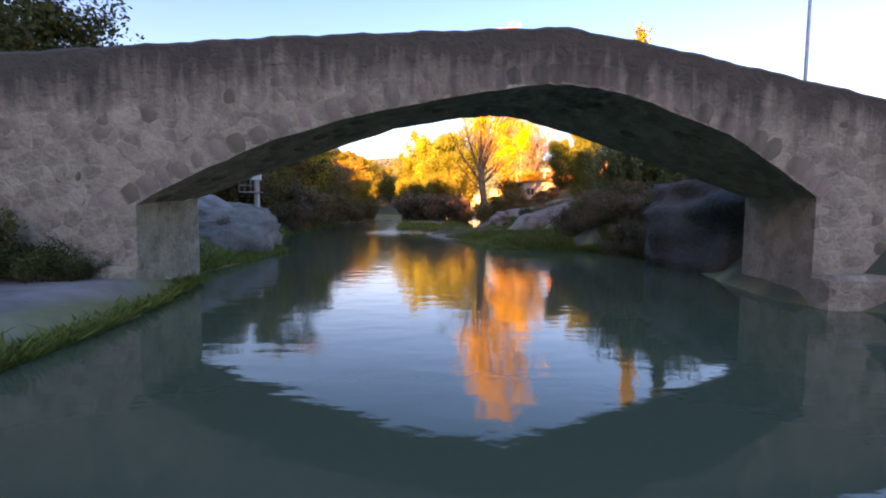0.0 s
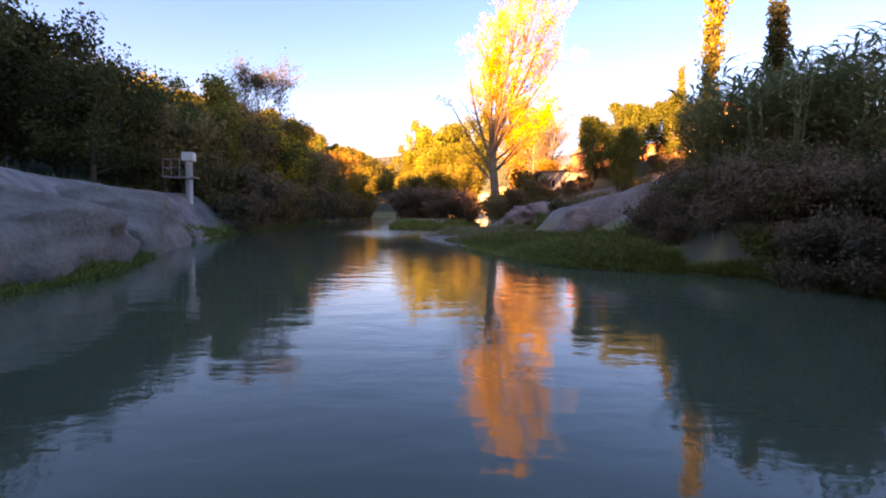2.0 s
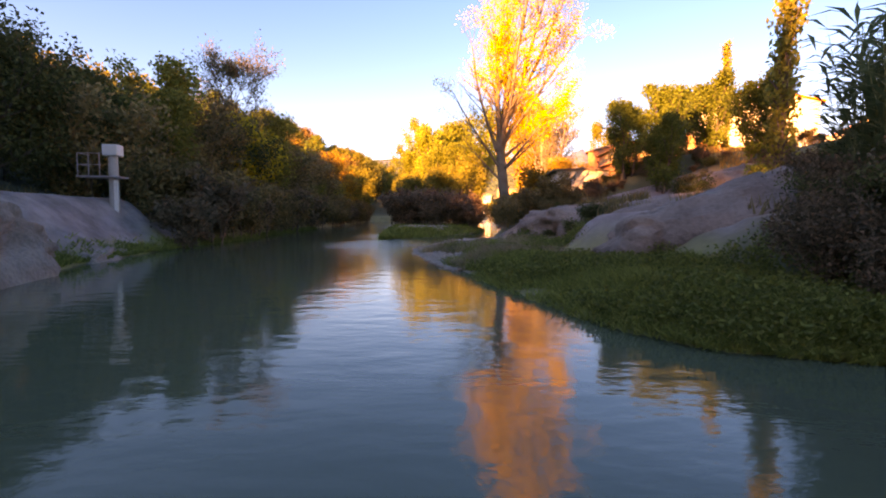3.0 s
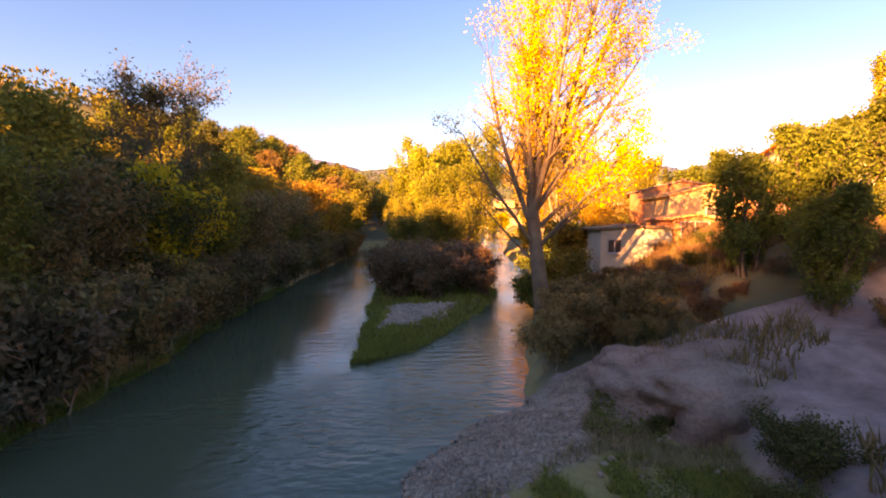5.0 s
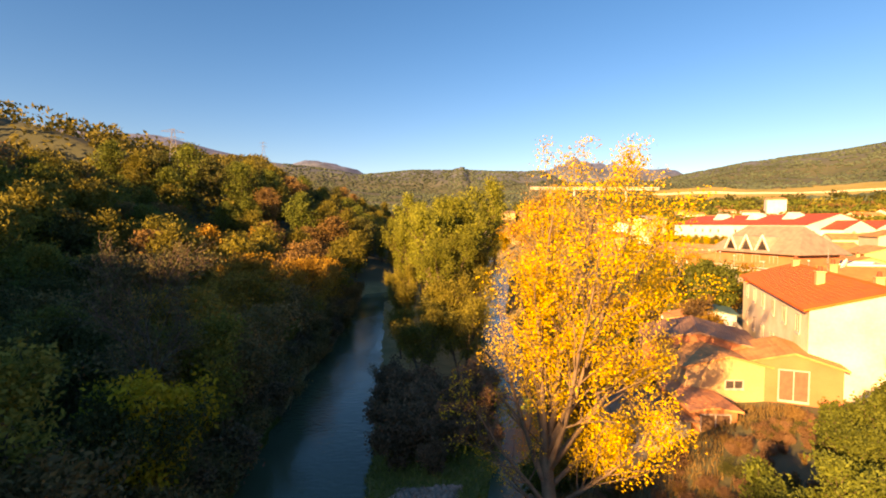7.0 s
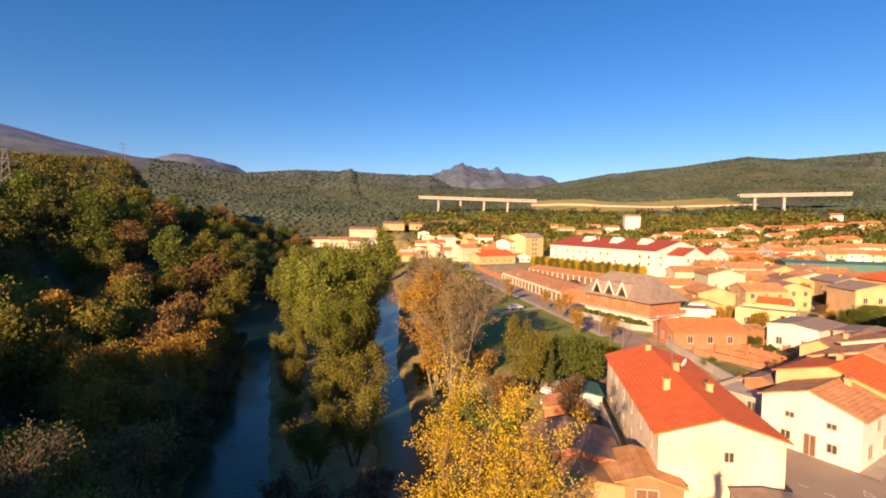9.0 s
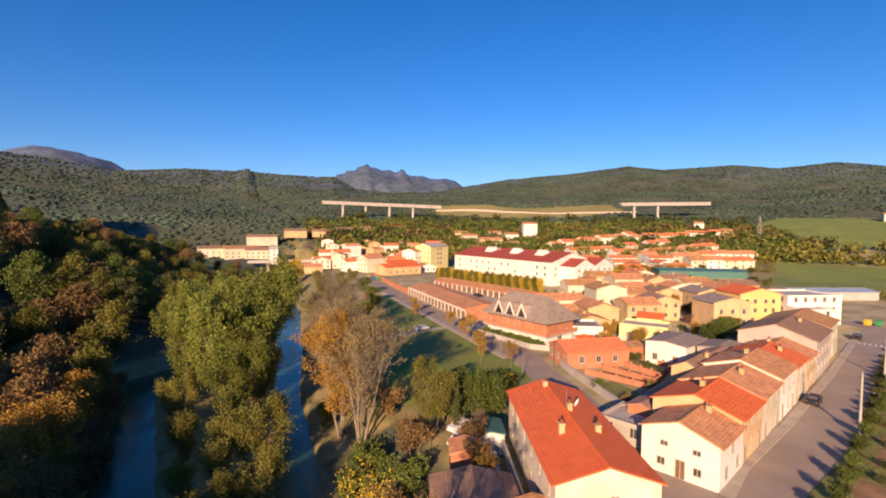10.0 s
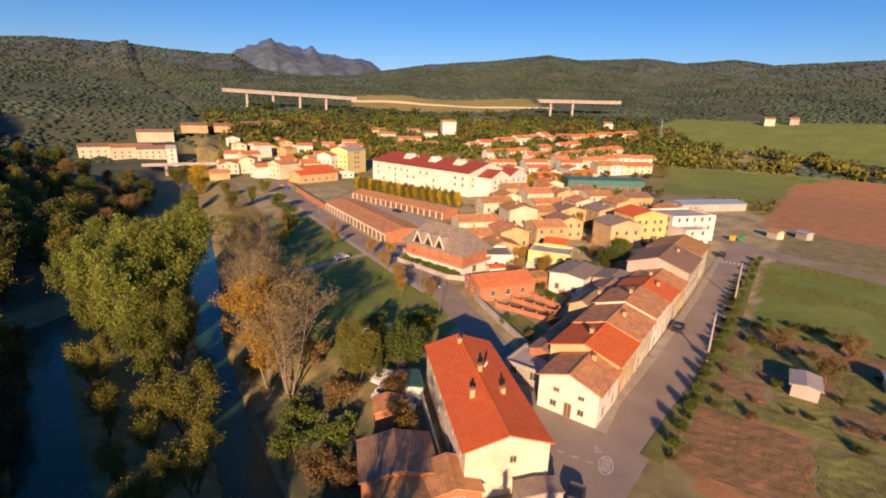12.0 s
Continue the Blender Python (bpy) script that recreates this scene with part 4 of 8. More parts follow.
def leaves(g, centres, per, spread, size, long=1.0):
    """Small kite-shaped leaf sprays round the centres."""
    c = np.repeat(np.array([tuple(p) for p in centres]), per, axis=0)
    c = c + np.clip(g.normal(0, 1, c.shape), -1.4, 1.4) * spread
    a = g.normal(0, 1, c.shape)
    a /= np.linalg.norm(a, axis=1)[:, None]
    b = np.cross(a, g.normal(0, 1, c.shape))
    b /= np.linalg.norm(b, axis=1)[:, None] + 1e-9
    s = (size * g.uniform(0.6, 1.4, len(c)))[:, None]
    vs = np.stack([c - a * s * long, c + b * s * 0.5, c + a * s * long, c - b * s * 0.5], 1).reshape(-1, 3)
    return vs.tolist(), np.arange(len(vs)).reshape(-1, 4).tolist()


def make_tree(seed, H, trunk_r, first, limbs, reach, rise, level=1, bend=0.12, droop=0.0, top=0.95, per=5, spread=0.5, size=0.3, shape="round", sides=5, stems=1, sway=0.05):
    """Meshes of a trunk with its limbs and of a crown of leaf sprays."""
    g, gn = random.Random(seed), np.random.default_rng(seed)
    segs, tips = [], []
    for s in range(stems):
        p, d, n_ = Vector((0, 0, 0)), Vector((0, 0, 1)), 9
        if stems > 1:
            a = 2 * math.pi * s / stems + g.uniform(0, 1)
            d, p = Vector((math.cos(a) * 0.22, math.sin(a) * 0.22, 1)).normalized(), Vector((math.cos(a) * 0.3, math.sin(a) * 0.3, 0))
        path = [p.copy()]
        for i in range(n_):
            d = (d + Vector((g.gauss(0, sway), g.gauss(0, sway), 0.05))).normalized()
            q = p + d * (H * top * (1 if s == 0 else g.uniform(0.7, 0.95)) / n_)
            segs.append((p.copy(), q.copy(), trunk_r * (1 - 0.9 * i / n_), trunk_r * (1 - 0.9 * (i + 1) / n_)))
            p = q
            path.append(p.copy())
        segs[-n_] = (segs[-n_][0], segs[-n_][1], trunk_r * 1.35, segs[-n_][3])
        tips.append(path[-1])
        for i in range(limbs // stems):
            f = first + (0.97 - first) * (i + g.random()) / (limbs // stems)
            k = min(int(f * n_), n_ - 1)
            q = path[k].lerp(path[k + 1], f * n_ - k)
            a = i * 2.4 + g.uniform(-0.5, 0.5)
            w = {"round": math.sin(math.pi * min(1, (f - first) / (1 - first) * 0.8 + 0.2)), "cone": 1.05 - (f - first) / (1 - first), "column": 0.55 + 0.45 * math.sin(math.pi * f)}[shape]
            out = Vector((math.cos(a), math.sin(a), rise + g.uniform(-0.15, 0.25))).normalized()
            limb(g, segs, tips, q, out, reach * max(w, 0.25) * g.uniform(0.8, 1.15), trunk_r * 0.42 * (1.1 - f), level, bend, droop)
    tv, tf = tubes(segs, sides)
    lv, lf = leaves(gn, tips, per, spread, size) if per else (None, None)
    return (tv, tf), (lv, lf)


def tree_kind(kind, seed, bark, leaf, **kw):
    (tv, tf), (lv, lf) = make_tree(seed, **kw)
    return kind, mesh_of("trunk", tv, tf, M[bark], True), mesh_of("crown", lv, lf, M[leaf]) if lv else None


def plant(kind, x, y, label, category="tree", group="", scale=1.0, turn=None, z=None, wide=1.0):
    name, trunk, crown = kind
    zz = ground_z(x, y) - 0.15 if z is None else z
    a = (x * 37.7 + y * 91.3) % 360 if turn is None else turn
    root = thing(name, pose(x, y, zz, 0, 0, a) @ Matrix.Diagonal((scale * wide, scale * wide, scale, 1)), label, category, group)
    put("trunk", trunk, root)
    if crown:
        put("crown", crown, root)
    return root


# the great poplar: a short trunk that forks into leaning leaders
def leader(g, segs, tips, p, d, length, r, twig, sway, lift):
    """A rising limb with side branches, each with its own twigs; tips gather where leaves grow."""
    n_ = max(4, int(length / 0.85))
    for i in range(n_):
        f0, f1 = i / n_, (i + 1) / n_
        d = (d + Vector((g.gauss(0, sway), g.gauss(0, sway), lift))).normalized()
        q = p + d * (length / n_)
        segs.append((p.copy(), q.copy(), r * (1 - 0.88 * f0) + 0.01, r * (1 - 0.88 * f1) + 0.01))
        if f1 > 0.22:
            for _ in range(2 if g.random() < 0.75 else 3):
                side = d.cross(Vector((g.gauss(0, 1), g.gauss(0, 1), g.gauss(0, 1)))).normalized()
                bd = (d * g.uniform(0.55, 0.95) + side * g.uniform(0.5, 0.9) + Vector((0, 0, 0.15))).normalized()
                bl, bp, br = twig * (1.1 - 0.42 * f1) * g.uniform(0.6, 1.25), q.copy(), max(r * (1 - 0.88 * f1) * 0.42, 0.014)
                for j in range(4):
                    bd = (bd + Vector((g.gauss(0, 0.14), g.gauss(0, 0.14), g.gauss(0.06, 0.1)))).normalized()
                    bq = bp + bd * bl / 4
                    segs.append((bp.copy(), bq.copy(), br * (1 - 0.2 * j), br * (0.8 - 0.2 * j) + 0.006))
                    if j >= 1:
                        for _k in range(2):
                            td = (bd + Vector((g.gauss(0, 0.6), g.gauss(0, 0.6), g.gauss(0.1, 0.4)))).normalized()
                            tl = bl * g.uniform(0.16, 0.34)
                            segs.append((bq.copy(), bq + td * tl, br * 0.35 + 0.004, 0.004))
                            tips.append(bq + td * tl)
                            tips.append(bq + td * tl * 0.55)
                    bp = bq
        p = q
    tips.append(p.copy())


g1, gn1 = random.Random(19), np.random.default_rng(11)
segs, gold_tips, low_tips = [], [], []
p, d, path = Vector((0, 0, 0)), Vector((0.0, 0, 1)), [Vector((0, 0, 0))]
for i in range(8):
    d = (d + Vector((g1.gauss(0.006, 0.03), g1.gauss(0, 0.03), 0.05))).normalized()
    q = p + d * 0.85
    segs.append((p.copy(), q.copy(), 0.46 - 0.022 * i + (0.16 if i == 0 else 0), 0.46 - 0.022 * (i + 1)))
    p = q
    path.append(p.copy())
# start on the trunk, lean east, lean north, length, radius, twig length, leafy
LEADERS = ((8, 0.2, 0.0, 12.2, 0.26, 3.0, 1), (8, 0.4, -0.16, 12.0, 0.2, 3.0, 1), (8, 0.06, 0.2, 11.0, 0.2, 2.9, 1), (8, 0.26, 0.34, 12.0, 0.18, 2.9, 1), (8, 0.52, 0.12, 11.4, 0.18, 2.9, 1), (7, -0.14, -0.1, 8.6, 0.17, 2.8, 1), (7, 0.75, -0.1, 9.6, 0.16, 2.8, 1), (7, 0.16, -0.46, 10.0, 0.16, 2.8, 1), (6, -0.1, 0.42, 8.2, 0.15, 2.6, 1), (6, -0.5, 0.05, 8.6, 0.15, 2.5, 0), (5, -0.85, -0.3, 6.6, 0.11, 2.1, 0), (6, 1.15, 0.2, 7.0, 0.12, 2.5, 1), (5, 0.85, -0.75, 6.2, 0.1, 2.3, 1), (6, 0.3, 0.95, 6.4, 0.1, 2.3, 1), (4, -0.95, 0.4, 5.2, 0.08, 1.9, 0), (5, 1.3, -0.3, 5.4, 0.08, 2.1, 1))
for k, ex, ny_, length, r, twig, leafy in LEADERS:
    leader(g1, segs, gold_tips if leafy else low_tips, path[k], Vector((ex, ny_, 1)).normalized(), length, r, twig, 0.045, 0.035)
tv, tf = tubes(segs, 5)
pop = thing("poplar_tree", pose(4.35, 52.2, ground_z(4.35, 52.2) - 0.2, 0, 0, 0), "tall golden autumn poplar standing on the river bank", "tree")
put("trunk", mesh_of("trunk", tv, tf, M["bark_poplar"], True), pop)
thick = [t for t in gold_tips if noise.noise(t * 0.5) > -0.42]
thin = [t for t in low_tips if noise.noise(t * 0.5) > -0.1]
lv, lf = leaves(gn1, thick, 14, 0.26, 0.064)
lv2, lf2 = leaves(gn1, thin, 7, 0.25, 0.058)
k0 = len(lv)
put("crown", mesh_of("crown", lv + lv2, lf + [[i + k0 for i in f] for f in lf2], M["leaf_gold"]), pop)

K = {
    "gold": tree_kind("willow_tree", 21, "bark", "leaf_gold", H=9, trunk_r=0.2, first=0.08, limbs=16, reach=3.8, rise=1.2, per=16, spread=0.5, size=0.18, stems=3),
    "olive": tree_kind("willow_tree", 22, "bark", "leaf_willow", H=15, trunk_r=0.26, first=0.08, limbs=30, reach=4.4, rise=1.8, per=26, spread=0.5, size=0.15, stems=3),
    "olive2": tree_kind("willow_tree", 28, "bark", "leaf_olive", H=10, trunk_r=0.2, first=0.06, limbs=22, reach=3.4, rise=1.5, per=24, spread=0.45, size=0.13, stems=2),
    "green": tree_kind("broadleaf_tree", 23, "bark", "leaf_green", H=9, trunk_r=0.22, first=0.15, limbs=18, reach=4.2, rise=0.5, per=18, spread=0.55, size=0.21),
    "dark": tree_kind("holm_oak", 24, "bark", "leaf_dark", H=9, trunk_r=0.24, first=0.12, limbs=20, reach=4.4, rise=0.45, per=28, spread=0.55, size=0.13),
    "dark2": tree_kind("holm_oak", 29, "bark", "leaf_dark", H=10, trunk_r=0.24, first=0.12, limbs=20, reach=3.6, rise=0.6, per=28, spread=0.5, size=0.13),
    "pine": tree_kind("pine_tree", 30, "bark", "leaf_green", H=11, trunk_r=0.22, first=0.12, limbs=18, reach=3.8, rise=0.35, per=19, spread=0.5, size=0.20),
    "orange": tree_kind("broadleaf_tree", 25, "bark", "leaf_orange", H=10, trunk_r=0.2, first=0.12, limbs=20, reach=4.2, rise=0.8, per=24, spread=0.55, size=0.14),
    "brown": tree_kind("broadleaf_tree", 26, "twig", "leaf_brown", H=9, trunk_r=0.18, first=0.1, limbs=20, reach=4.2, rise=0.8, per=11, spread=0.5, size=0.17, stems=2),
    "grey": tree_kind("slender_tree", 27, "bark", "leaf_grey", H=13, trunk_r=0.16, first=0.35, limbs=16, reach=4.2, rise=1.4, level=2, per=2, spread=0.3, size=0.09),
    "bare": tree_kind("bare_poplar", 31, "bark_grey", "leaf_dull", H=22, trunk_r=0.22, first=0.12, limbs=40, reach=6.5, rise=1.9, level=2, bend=0.07, per=1, spread=0.35, size=0.12, stems=4, sides=4),
    "bare_gold": tree_kind("bare_poplar", 32, "bark_grey", "leaf_amber", H=19, trunk_r=0.22, first=0.12, limbs=36, reach=5.5, rise=1.8, level=2, bend=0.08, per=3, spread=0.4, size=0.14, stems=3, sides=4),
    "shrub": tree_kind("shrub", 33, "twig", "leaf_red", H=2.2, trunk_r=0.05, first=0.05, limbs=18, reach=1.5, rise=1.3, per=8, spread=0.22, size=0.1, stems=3, sides=3),
    "bramble": tree_kind("bramble", 44, "twig", "leaf_dark", H=1.7, trunk_r=0.03, first=0.05, limbs=18, reach=1.5, rise=0.5, per=14, spread=0.2, size=0.065, stems=3, sides=3),
    "brush": tree_kind("brush", 45, "twig", "leaf_red", H=2.0, trunk_r=0.025, first=0.05, limbs=20, reach=1.4, rise=1.0, per=6, spread=0.2, size=0.07, stems=4, sides=3),
    "bush": tree_kind("bush", 34, "twig", "leaf_green", H=2.4, trunk_r=0.06, first=0.05, limbs=14, reach=1.5, rise=0.7, per=10, spread=0.25, size=0.13, stems=3, sides=3),
    "bush_brown": tree_kind("bush", 35, "twig", "leaf_brown", H=2.6, trunk_r=0.05, first=0.05, limbs=14, reach=1.5, rise=1.1, per=10, spread=0.25, size=0.1, stems=3, sides=3),
    "bush_gold": tree_kind("bush", 36, "twig", "leaf_orange", H=3.0, trunk_r=0.06, first=0.05, limbs=14, reach=1.7, rise=1.0, per=10, spread=0.28, size=0.12, stems=3, sides=3),
    "cypress": tree_kind("cypress_tree", 37, "bark", "leaf_olive", H=11, trunk_r=0.16, first=0.04, limbs=70, reach=1.05, rise=1.6, level=0, per=13, spread=0.2, size=0.12, shape="column", sway=0.01),
    "cypress_dark": tree_kind("cypress_tree", 38, "bark", "leaf_dark", H=9, trunk_r=0.16, first=0.04, limbs=70, reach=1.5, rise=1.3, level=0, per=14, spread=0.22, size=0.13, shape="cone", sway=0.01),
    "thicket": tree_kind("evergreen_tree", 46, "bark", "leaf_green", H=6.5, trunk_r=0.14, first=0.03, limbs=36, reach=1.9, rise=1.7, per=16, spread=0.24, size=0.09, stems=3, sides=3),
    "ball": tree_kind("street_tree", 39, "bark", "leaf_green", H=2.8, trunk_r=0.07, first=0.5, limbs=12, reach=1.1, rise=0.5, level=0, per=26, spread=0.28, size=0.14),
    "sapling": tree_kind("young_tree", 40, "twig", "leaf_orange", H=5, trunk_r=0.07, first=0.3, limbs=12, reach=1.9, rise=1.2, per=3, spread=0.3, size=0.16),
}

# island brush and willows
for x, y, s in ((-4.4, 64.5, 1.1), (-2.6, 66, 1.2), (-0.4, 65.5, 1.15), (1.4, 67.5, 1.0), (-5, 68, 1.2), (-3, 69.5, 1.3), (-0.8, 69, 1.3), (1.8, 71, 1.2), (3.2, 72.5, 1.0), (-5.4, 73, 1.2), (-3, 74, 1.4), (0, 74, 1.3), (2.5, 76, 1.3), (-6, 78, 1.2), (4, 80, 1.0), (-1.6, 63.6, 0.8), (2.6, 66.8, 0.8)):
    plant(K["shrub"], x, y, "reddish leafless brush on the river island", "shrub", "island brush", s * 1.1)
for x, y, k, s in ((-3, 84, "olive2", 0.75), (1.5, 86, "olive2", 0.85), (-6, 92, "olive2", 0.65), (-2, 96, "olive2", 0.85), (2.5, 97, "olive2", 1.1), (-6.5, 104, "olive2", 0.8), (0, 110, "olive", 0.9), (3.5, 118, "olive2", 1.2), (-8, 117, "olive2", 0.8), (-2, 124, "olive", 1.25), (4.5, 128, "olive", 1.45), (-7, 134, "olive", 1.0), (1.5, 138, "olive", 1.25), (7.5, 146, "olive", 1.2), (-5, 146, "olive", 1.1), (6, 158, "olive", 1.2), (-1, 152, "olive", 1.2)):
    plant(K[k], x, y, "dense yellow-green autumn willow on the river island", "tree", "island willows", s * (1.28 if y > 108 else 1.05), wide=0.85 if y > 108 else 1.0)

# left bank and hillside wood
rng = random.Random(8)
LABELS = {"dark": "dark evergreen oak on the shaded hillside", "dark2": "dark evergreen oak on the shaded hillside", "pine": "green pine on the wooded hillside", "orange": "orange autumn tree on the river hillside", "brown": "brown half-bare tree on the hillside", "olive2": "olive-green willow near the river bank", "gold": "golden autumn tree near the river bank", "grey": "slender grey-leaved tree rising over the hillside", "green": "green broadleaf tree on the hillside"}


LIGHT = {"dark": ("holm_oak", 51, "leaf_dark", 4.3, 0.45), "pine": ("pine_tree", 52, "leaf_green", 3.7, 0.4), "green": ("broadleaf_tree", 53, "leaf_green", 4.2, 0.5), "olive2": ("broadleaf_tree", 54, "leaf_olive", 3.6, 1.2), "orange": ("broadleaf_tree", 55, "leaf_orange", 4.2, 0.8), "brown": ("broadleaf_tree", 56, "leaf_brown", 4.2, 0.8), "gold": ("broadleaf_tree", 57, "leaf_gold", 3.8, 1.0)}
LIGHT = {k: tree_kind(n_, sd, "bark", lf_, H=10, trunk_r=0.2, first=0.12, limbs=44, reach=rc, rise=rs, level=0, per=26, spread=0.55, size=0.2, sides=3) for k, (n_, sd, lf_, rc, rs) in LIGHT.items()}
LIGHT["dark2"] = LIGHT["dark"]


def wood_tree(x, y, k, s):
    far_off = math.hypot(x, y - 30) > 80 or y < 12
    plant(LIGHT[k] if far_off and k in LIGHT else K[k], x, y, LABELS[k], "tree", "hillside wood", s)


for x, y, k, s in ((-19, 36, "dark", 0.75), (-23, 30, "dark", 0.9), (-20, 44, "dark2", 0.85), (-17.5, 50, "brown", 0.85), (-24, 40, "dark", 1.0), (-19, 55, "dark", 0.85), (-17.4, 57.5, "gold", 0.95), (-22, 52, "olive2", 1.15), (-21, 65, "brown", 1.0), (-19.3, 61, "grey", 1.12), (-18.5, 66, "olive2", 1.05), (-17.5, 41, "brown", 0.75), (-16.8, 45.5, "olive2", 0.75), (-18.2, 69, "brown", 0.9), (-19, 72, "brown", 0.9), (-20, 79, "brown", 0.95), (-24, 74, "orange", 1.05), (-23, 86, "orange", 1.05), (-20, 92, "brown", 1.0), (-26, 95, "orange", 1.2), (-22, 103, "orange", 1.1), (-25, 112, "brown", 1.2), (-22, 120, "orange", 1.0), (-29, 104, "pine", 1.0), (-28, 122, "brown", 1.3), (-22, 132, "olive2", 1.2), (-30, 136, "brown", 1.3), (-25, 146, "olive2", 1.3), (-17, 23, "dark2", 0.6), (-20, 18, "dark", 0.7), (-26, 22, "dark", 0.9), (-18, 8, "dark", 0.7), (-25, 10, "dark2", 0.9)):
    wood_tree(x, y, k, s)
made = []
tries = 0
while len(made) < 330 and tries < 6000:
    tries += 1
    y = rng.uniform(20, 300)
    x = bank_left(y) - rng.uniform(12, 85)
    gap = 3.9 + 0.008 * y
    if x < -95 or any((x - a) ** 2 + (y - b) ** 2 < gap * gap for a, b in made):
        continue
    made.append((x, y))
    dd = bank_left(y) - x
    if dd < 30:
        k = rng.choice(("dark", "dark2", "brown", "olive2", "dark") if y < 50 else ("dark", "olive2", "brown", "orange", "dark", "brown") if y < 90 else ("brown", "orange", "orange", "olive2", "olive2") if y < 170 else ("olive2", "dark", "brown", "green"))
    else:
        k = rng.choice(("dark", "olive2", "pine", "dark2", "green", "olive2", "olive2" if y > 50 else "dark", "brown" if y > 90 else "olive2"))
    wood_tree(x, y, k, rng.uniform(0.75, 1.15) * (1.3 if y < 52 and dd > 24 else 1.32 if 85 < y < 220 and dd > 16 else 1.0))
# the hill goes on behind: these cast the valley's evening shade
for i in range(150):
    y = rng.uniform(-140, 20)
    x = rng.uniform(-115, -45) if i > 40 else rng.uniform(-45, -24)
    wood_tree(x, y, rng.choice(("dark", "pine", "dark2")), rng.uniform(0.8, 1.1))
for i in range(84):
    y = 40 + i * 1.25
    plant(K["bush_brown" if i % 3 else "shrub"], float(bank_left(y)) - rng.uniform(-0.1, 3.0), y, "tangled brown brush along the shaded bank", "shrub", "bank brush", rng.uniform(0.9, 1.5))

for i in range(16):
    y = 47 + i * 4.2
    wood_tree(float(bank_left(y)) - rng.uniform(3, 6), y, rng.choice(("brown", "brown", "olive2")), rng.uniform(0.45, 0.7))

# trees of the right bank
plant(K["bare"], 16.5, 97, "tall bare poplar with pale stems by the river", "tree", "bare poplars", 1.0)
plant(K["bare_gold"], 15.0, 103, "tall poplar with a few orange leaves by the river", "tree", "bare poplars", 1.05)
plant(K["bare"], 20.0, 134, "tall bare poplar with pale stems by the river", "tree", "bare poplars", 0.95)
plant(K["bare"], 19.4, 107.5, "tall bare poplar with pale stems by the river", "tree", "bare poplars", 0.82)
plant(K["bare"], 21.0, 113, "tall bare poplar with pale stems by the river", "tree", "bare poplars", 0.74)
plant(K["bare"], 17.5, 118, "tall bare poplar with pale stems by the river", "tree", "bare poplars", 0.9)
plant(K["bare"], 26.0, 160, "tall bare poplar with pale stems by the river", "tree", "bare poplars", 0.85)
for x, y, k, s in ((13, 86, "bush", 1.4), (15.5, 90, "bush", 1.5), (13.5, 107, "olive2", 0.5), (19.5, 108, "bush_brown", 1.6), (17, 112, "olive2", 0.6), (22, 100, "bush_brown", 1.6), (21, 88, "bush_brown", 1.7), (18, 82, "bush", 1.5), (14, 78, "bush_brown", 1.6), (11.5, 71, "bush", 1.5), (16, 74, "bush_brown", 1.3), (9.6, 66, "bush_gold", 1.6), (12.5, 67, "orange", 0.55), (7.6, 60.5, "bush_gold", 1.0), (6.6, 56, "bush_brown", 0.7), (6.2, 50.4, "bush_brown", 0.7), (5.4, 48.4, "bush_brown", 0.75), (5.9, 61.5, "bush", 1.0), (9, 70, "bush", 1.2), (23, 145, "bush", 1.5), (27, 172, "olive2", 0.8), (31, 196, "olive2", 0.9), (36, 230, "olive2", 0.9), (40, 262, "olive2", 0.8)):
    plant(K[k], x, y, "autumn brush on the river bank" if "bush" in k else "small autumn tree on the river bank", "shrub" if "bush" in k else "tree", "right bank brush", s)
for x, y, k, q in ((30.2, 334, "olive2", 1.3), (38.2, 331, "gold", 1.3), (25.5, 262, "olive2", 1.1), (34.5, 300, "gold", 1.15)):
    plant(K[k], x, y, "yellowing willow leaning over the far bend of the river", "tree", "bend willows", q, wide=1.25)
plant(K["olive2"], 24.4, 89.7, "green conical tree beside the parked cars", "tree", "", 1.1, wide=0.72)
plant(K["green"], 32.0, 89.8, "round green tree beside the yard", "tree", "", 0.8)
for x, y, k, s in ((27, 83, "bush_brown", 1.4), (25, 78, "bush_brown", 1.3), (23, 74, "bush_gold", 1.2), (30, 95, "bush_brown", 1.5), (36, 96, "bush_gold", 1.2), (33, 98, "orange", 0.4), (39, 100, "bush", 1.4), (43, 101, "bush", 1.2), (37, 92, "bush_gold", 1.0), (28, 92.5, "bush", 1.5), (34, 103, "bush", 1.5)):
    plant(K[k], x, y, "garden shrub at the edge of the yard", "shrub", "yard shrubs", s)
plant(K["cypress_dark"], 27.4, 88.4, "narrow dark conifer beside the green tree", "tree", "", 0.85, wide=0.7)
plant(K["gold"], 41.2, 97.2, "small bright yellow tree at the end of the yard", "tree", "", 0.42)
for x, y in ((50, 122), (52, 133), (47, 116), (54.5, 146), (50, 160), (54, 172), (44, 190), (57.5, 140), (51, 111)):
    plant(K["sapling"], x, y, "young street tree with sparse orange leaves", "tree", "young park trees", 1.0)
for x, y, k, s in ((42, 178, "cypress_dark", 0.75), (45, 184, "olive2", 0.6), (38, 170, "gold", 0.6), (33, 182, "olive2", 0.7), (49, 200, "green", 0.6), (52, 222, "green", 0.7), (46, 240, "olive2", 0.8), (57, 262, "olive2", 0.7)):
    plant(K[k], x, y, "park tree between the river and the road", "tree", "park trees", s)
plant(K["cypress"], 15.0, 38.7, "tall slim sunlit cypress", "tree", "cypresses", 1.3, wide=0.8)
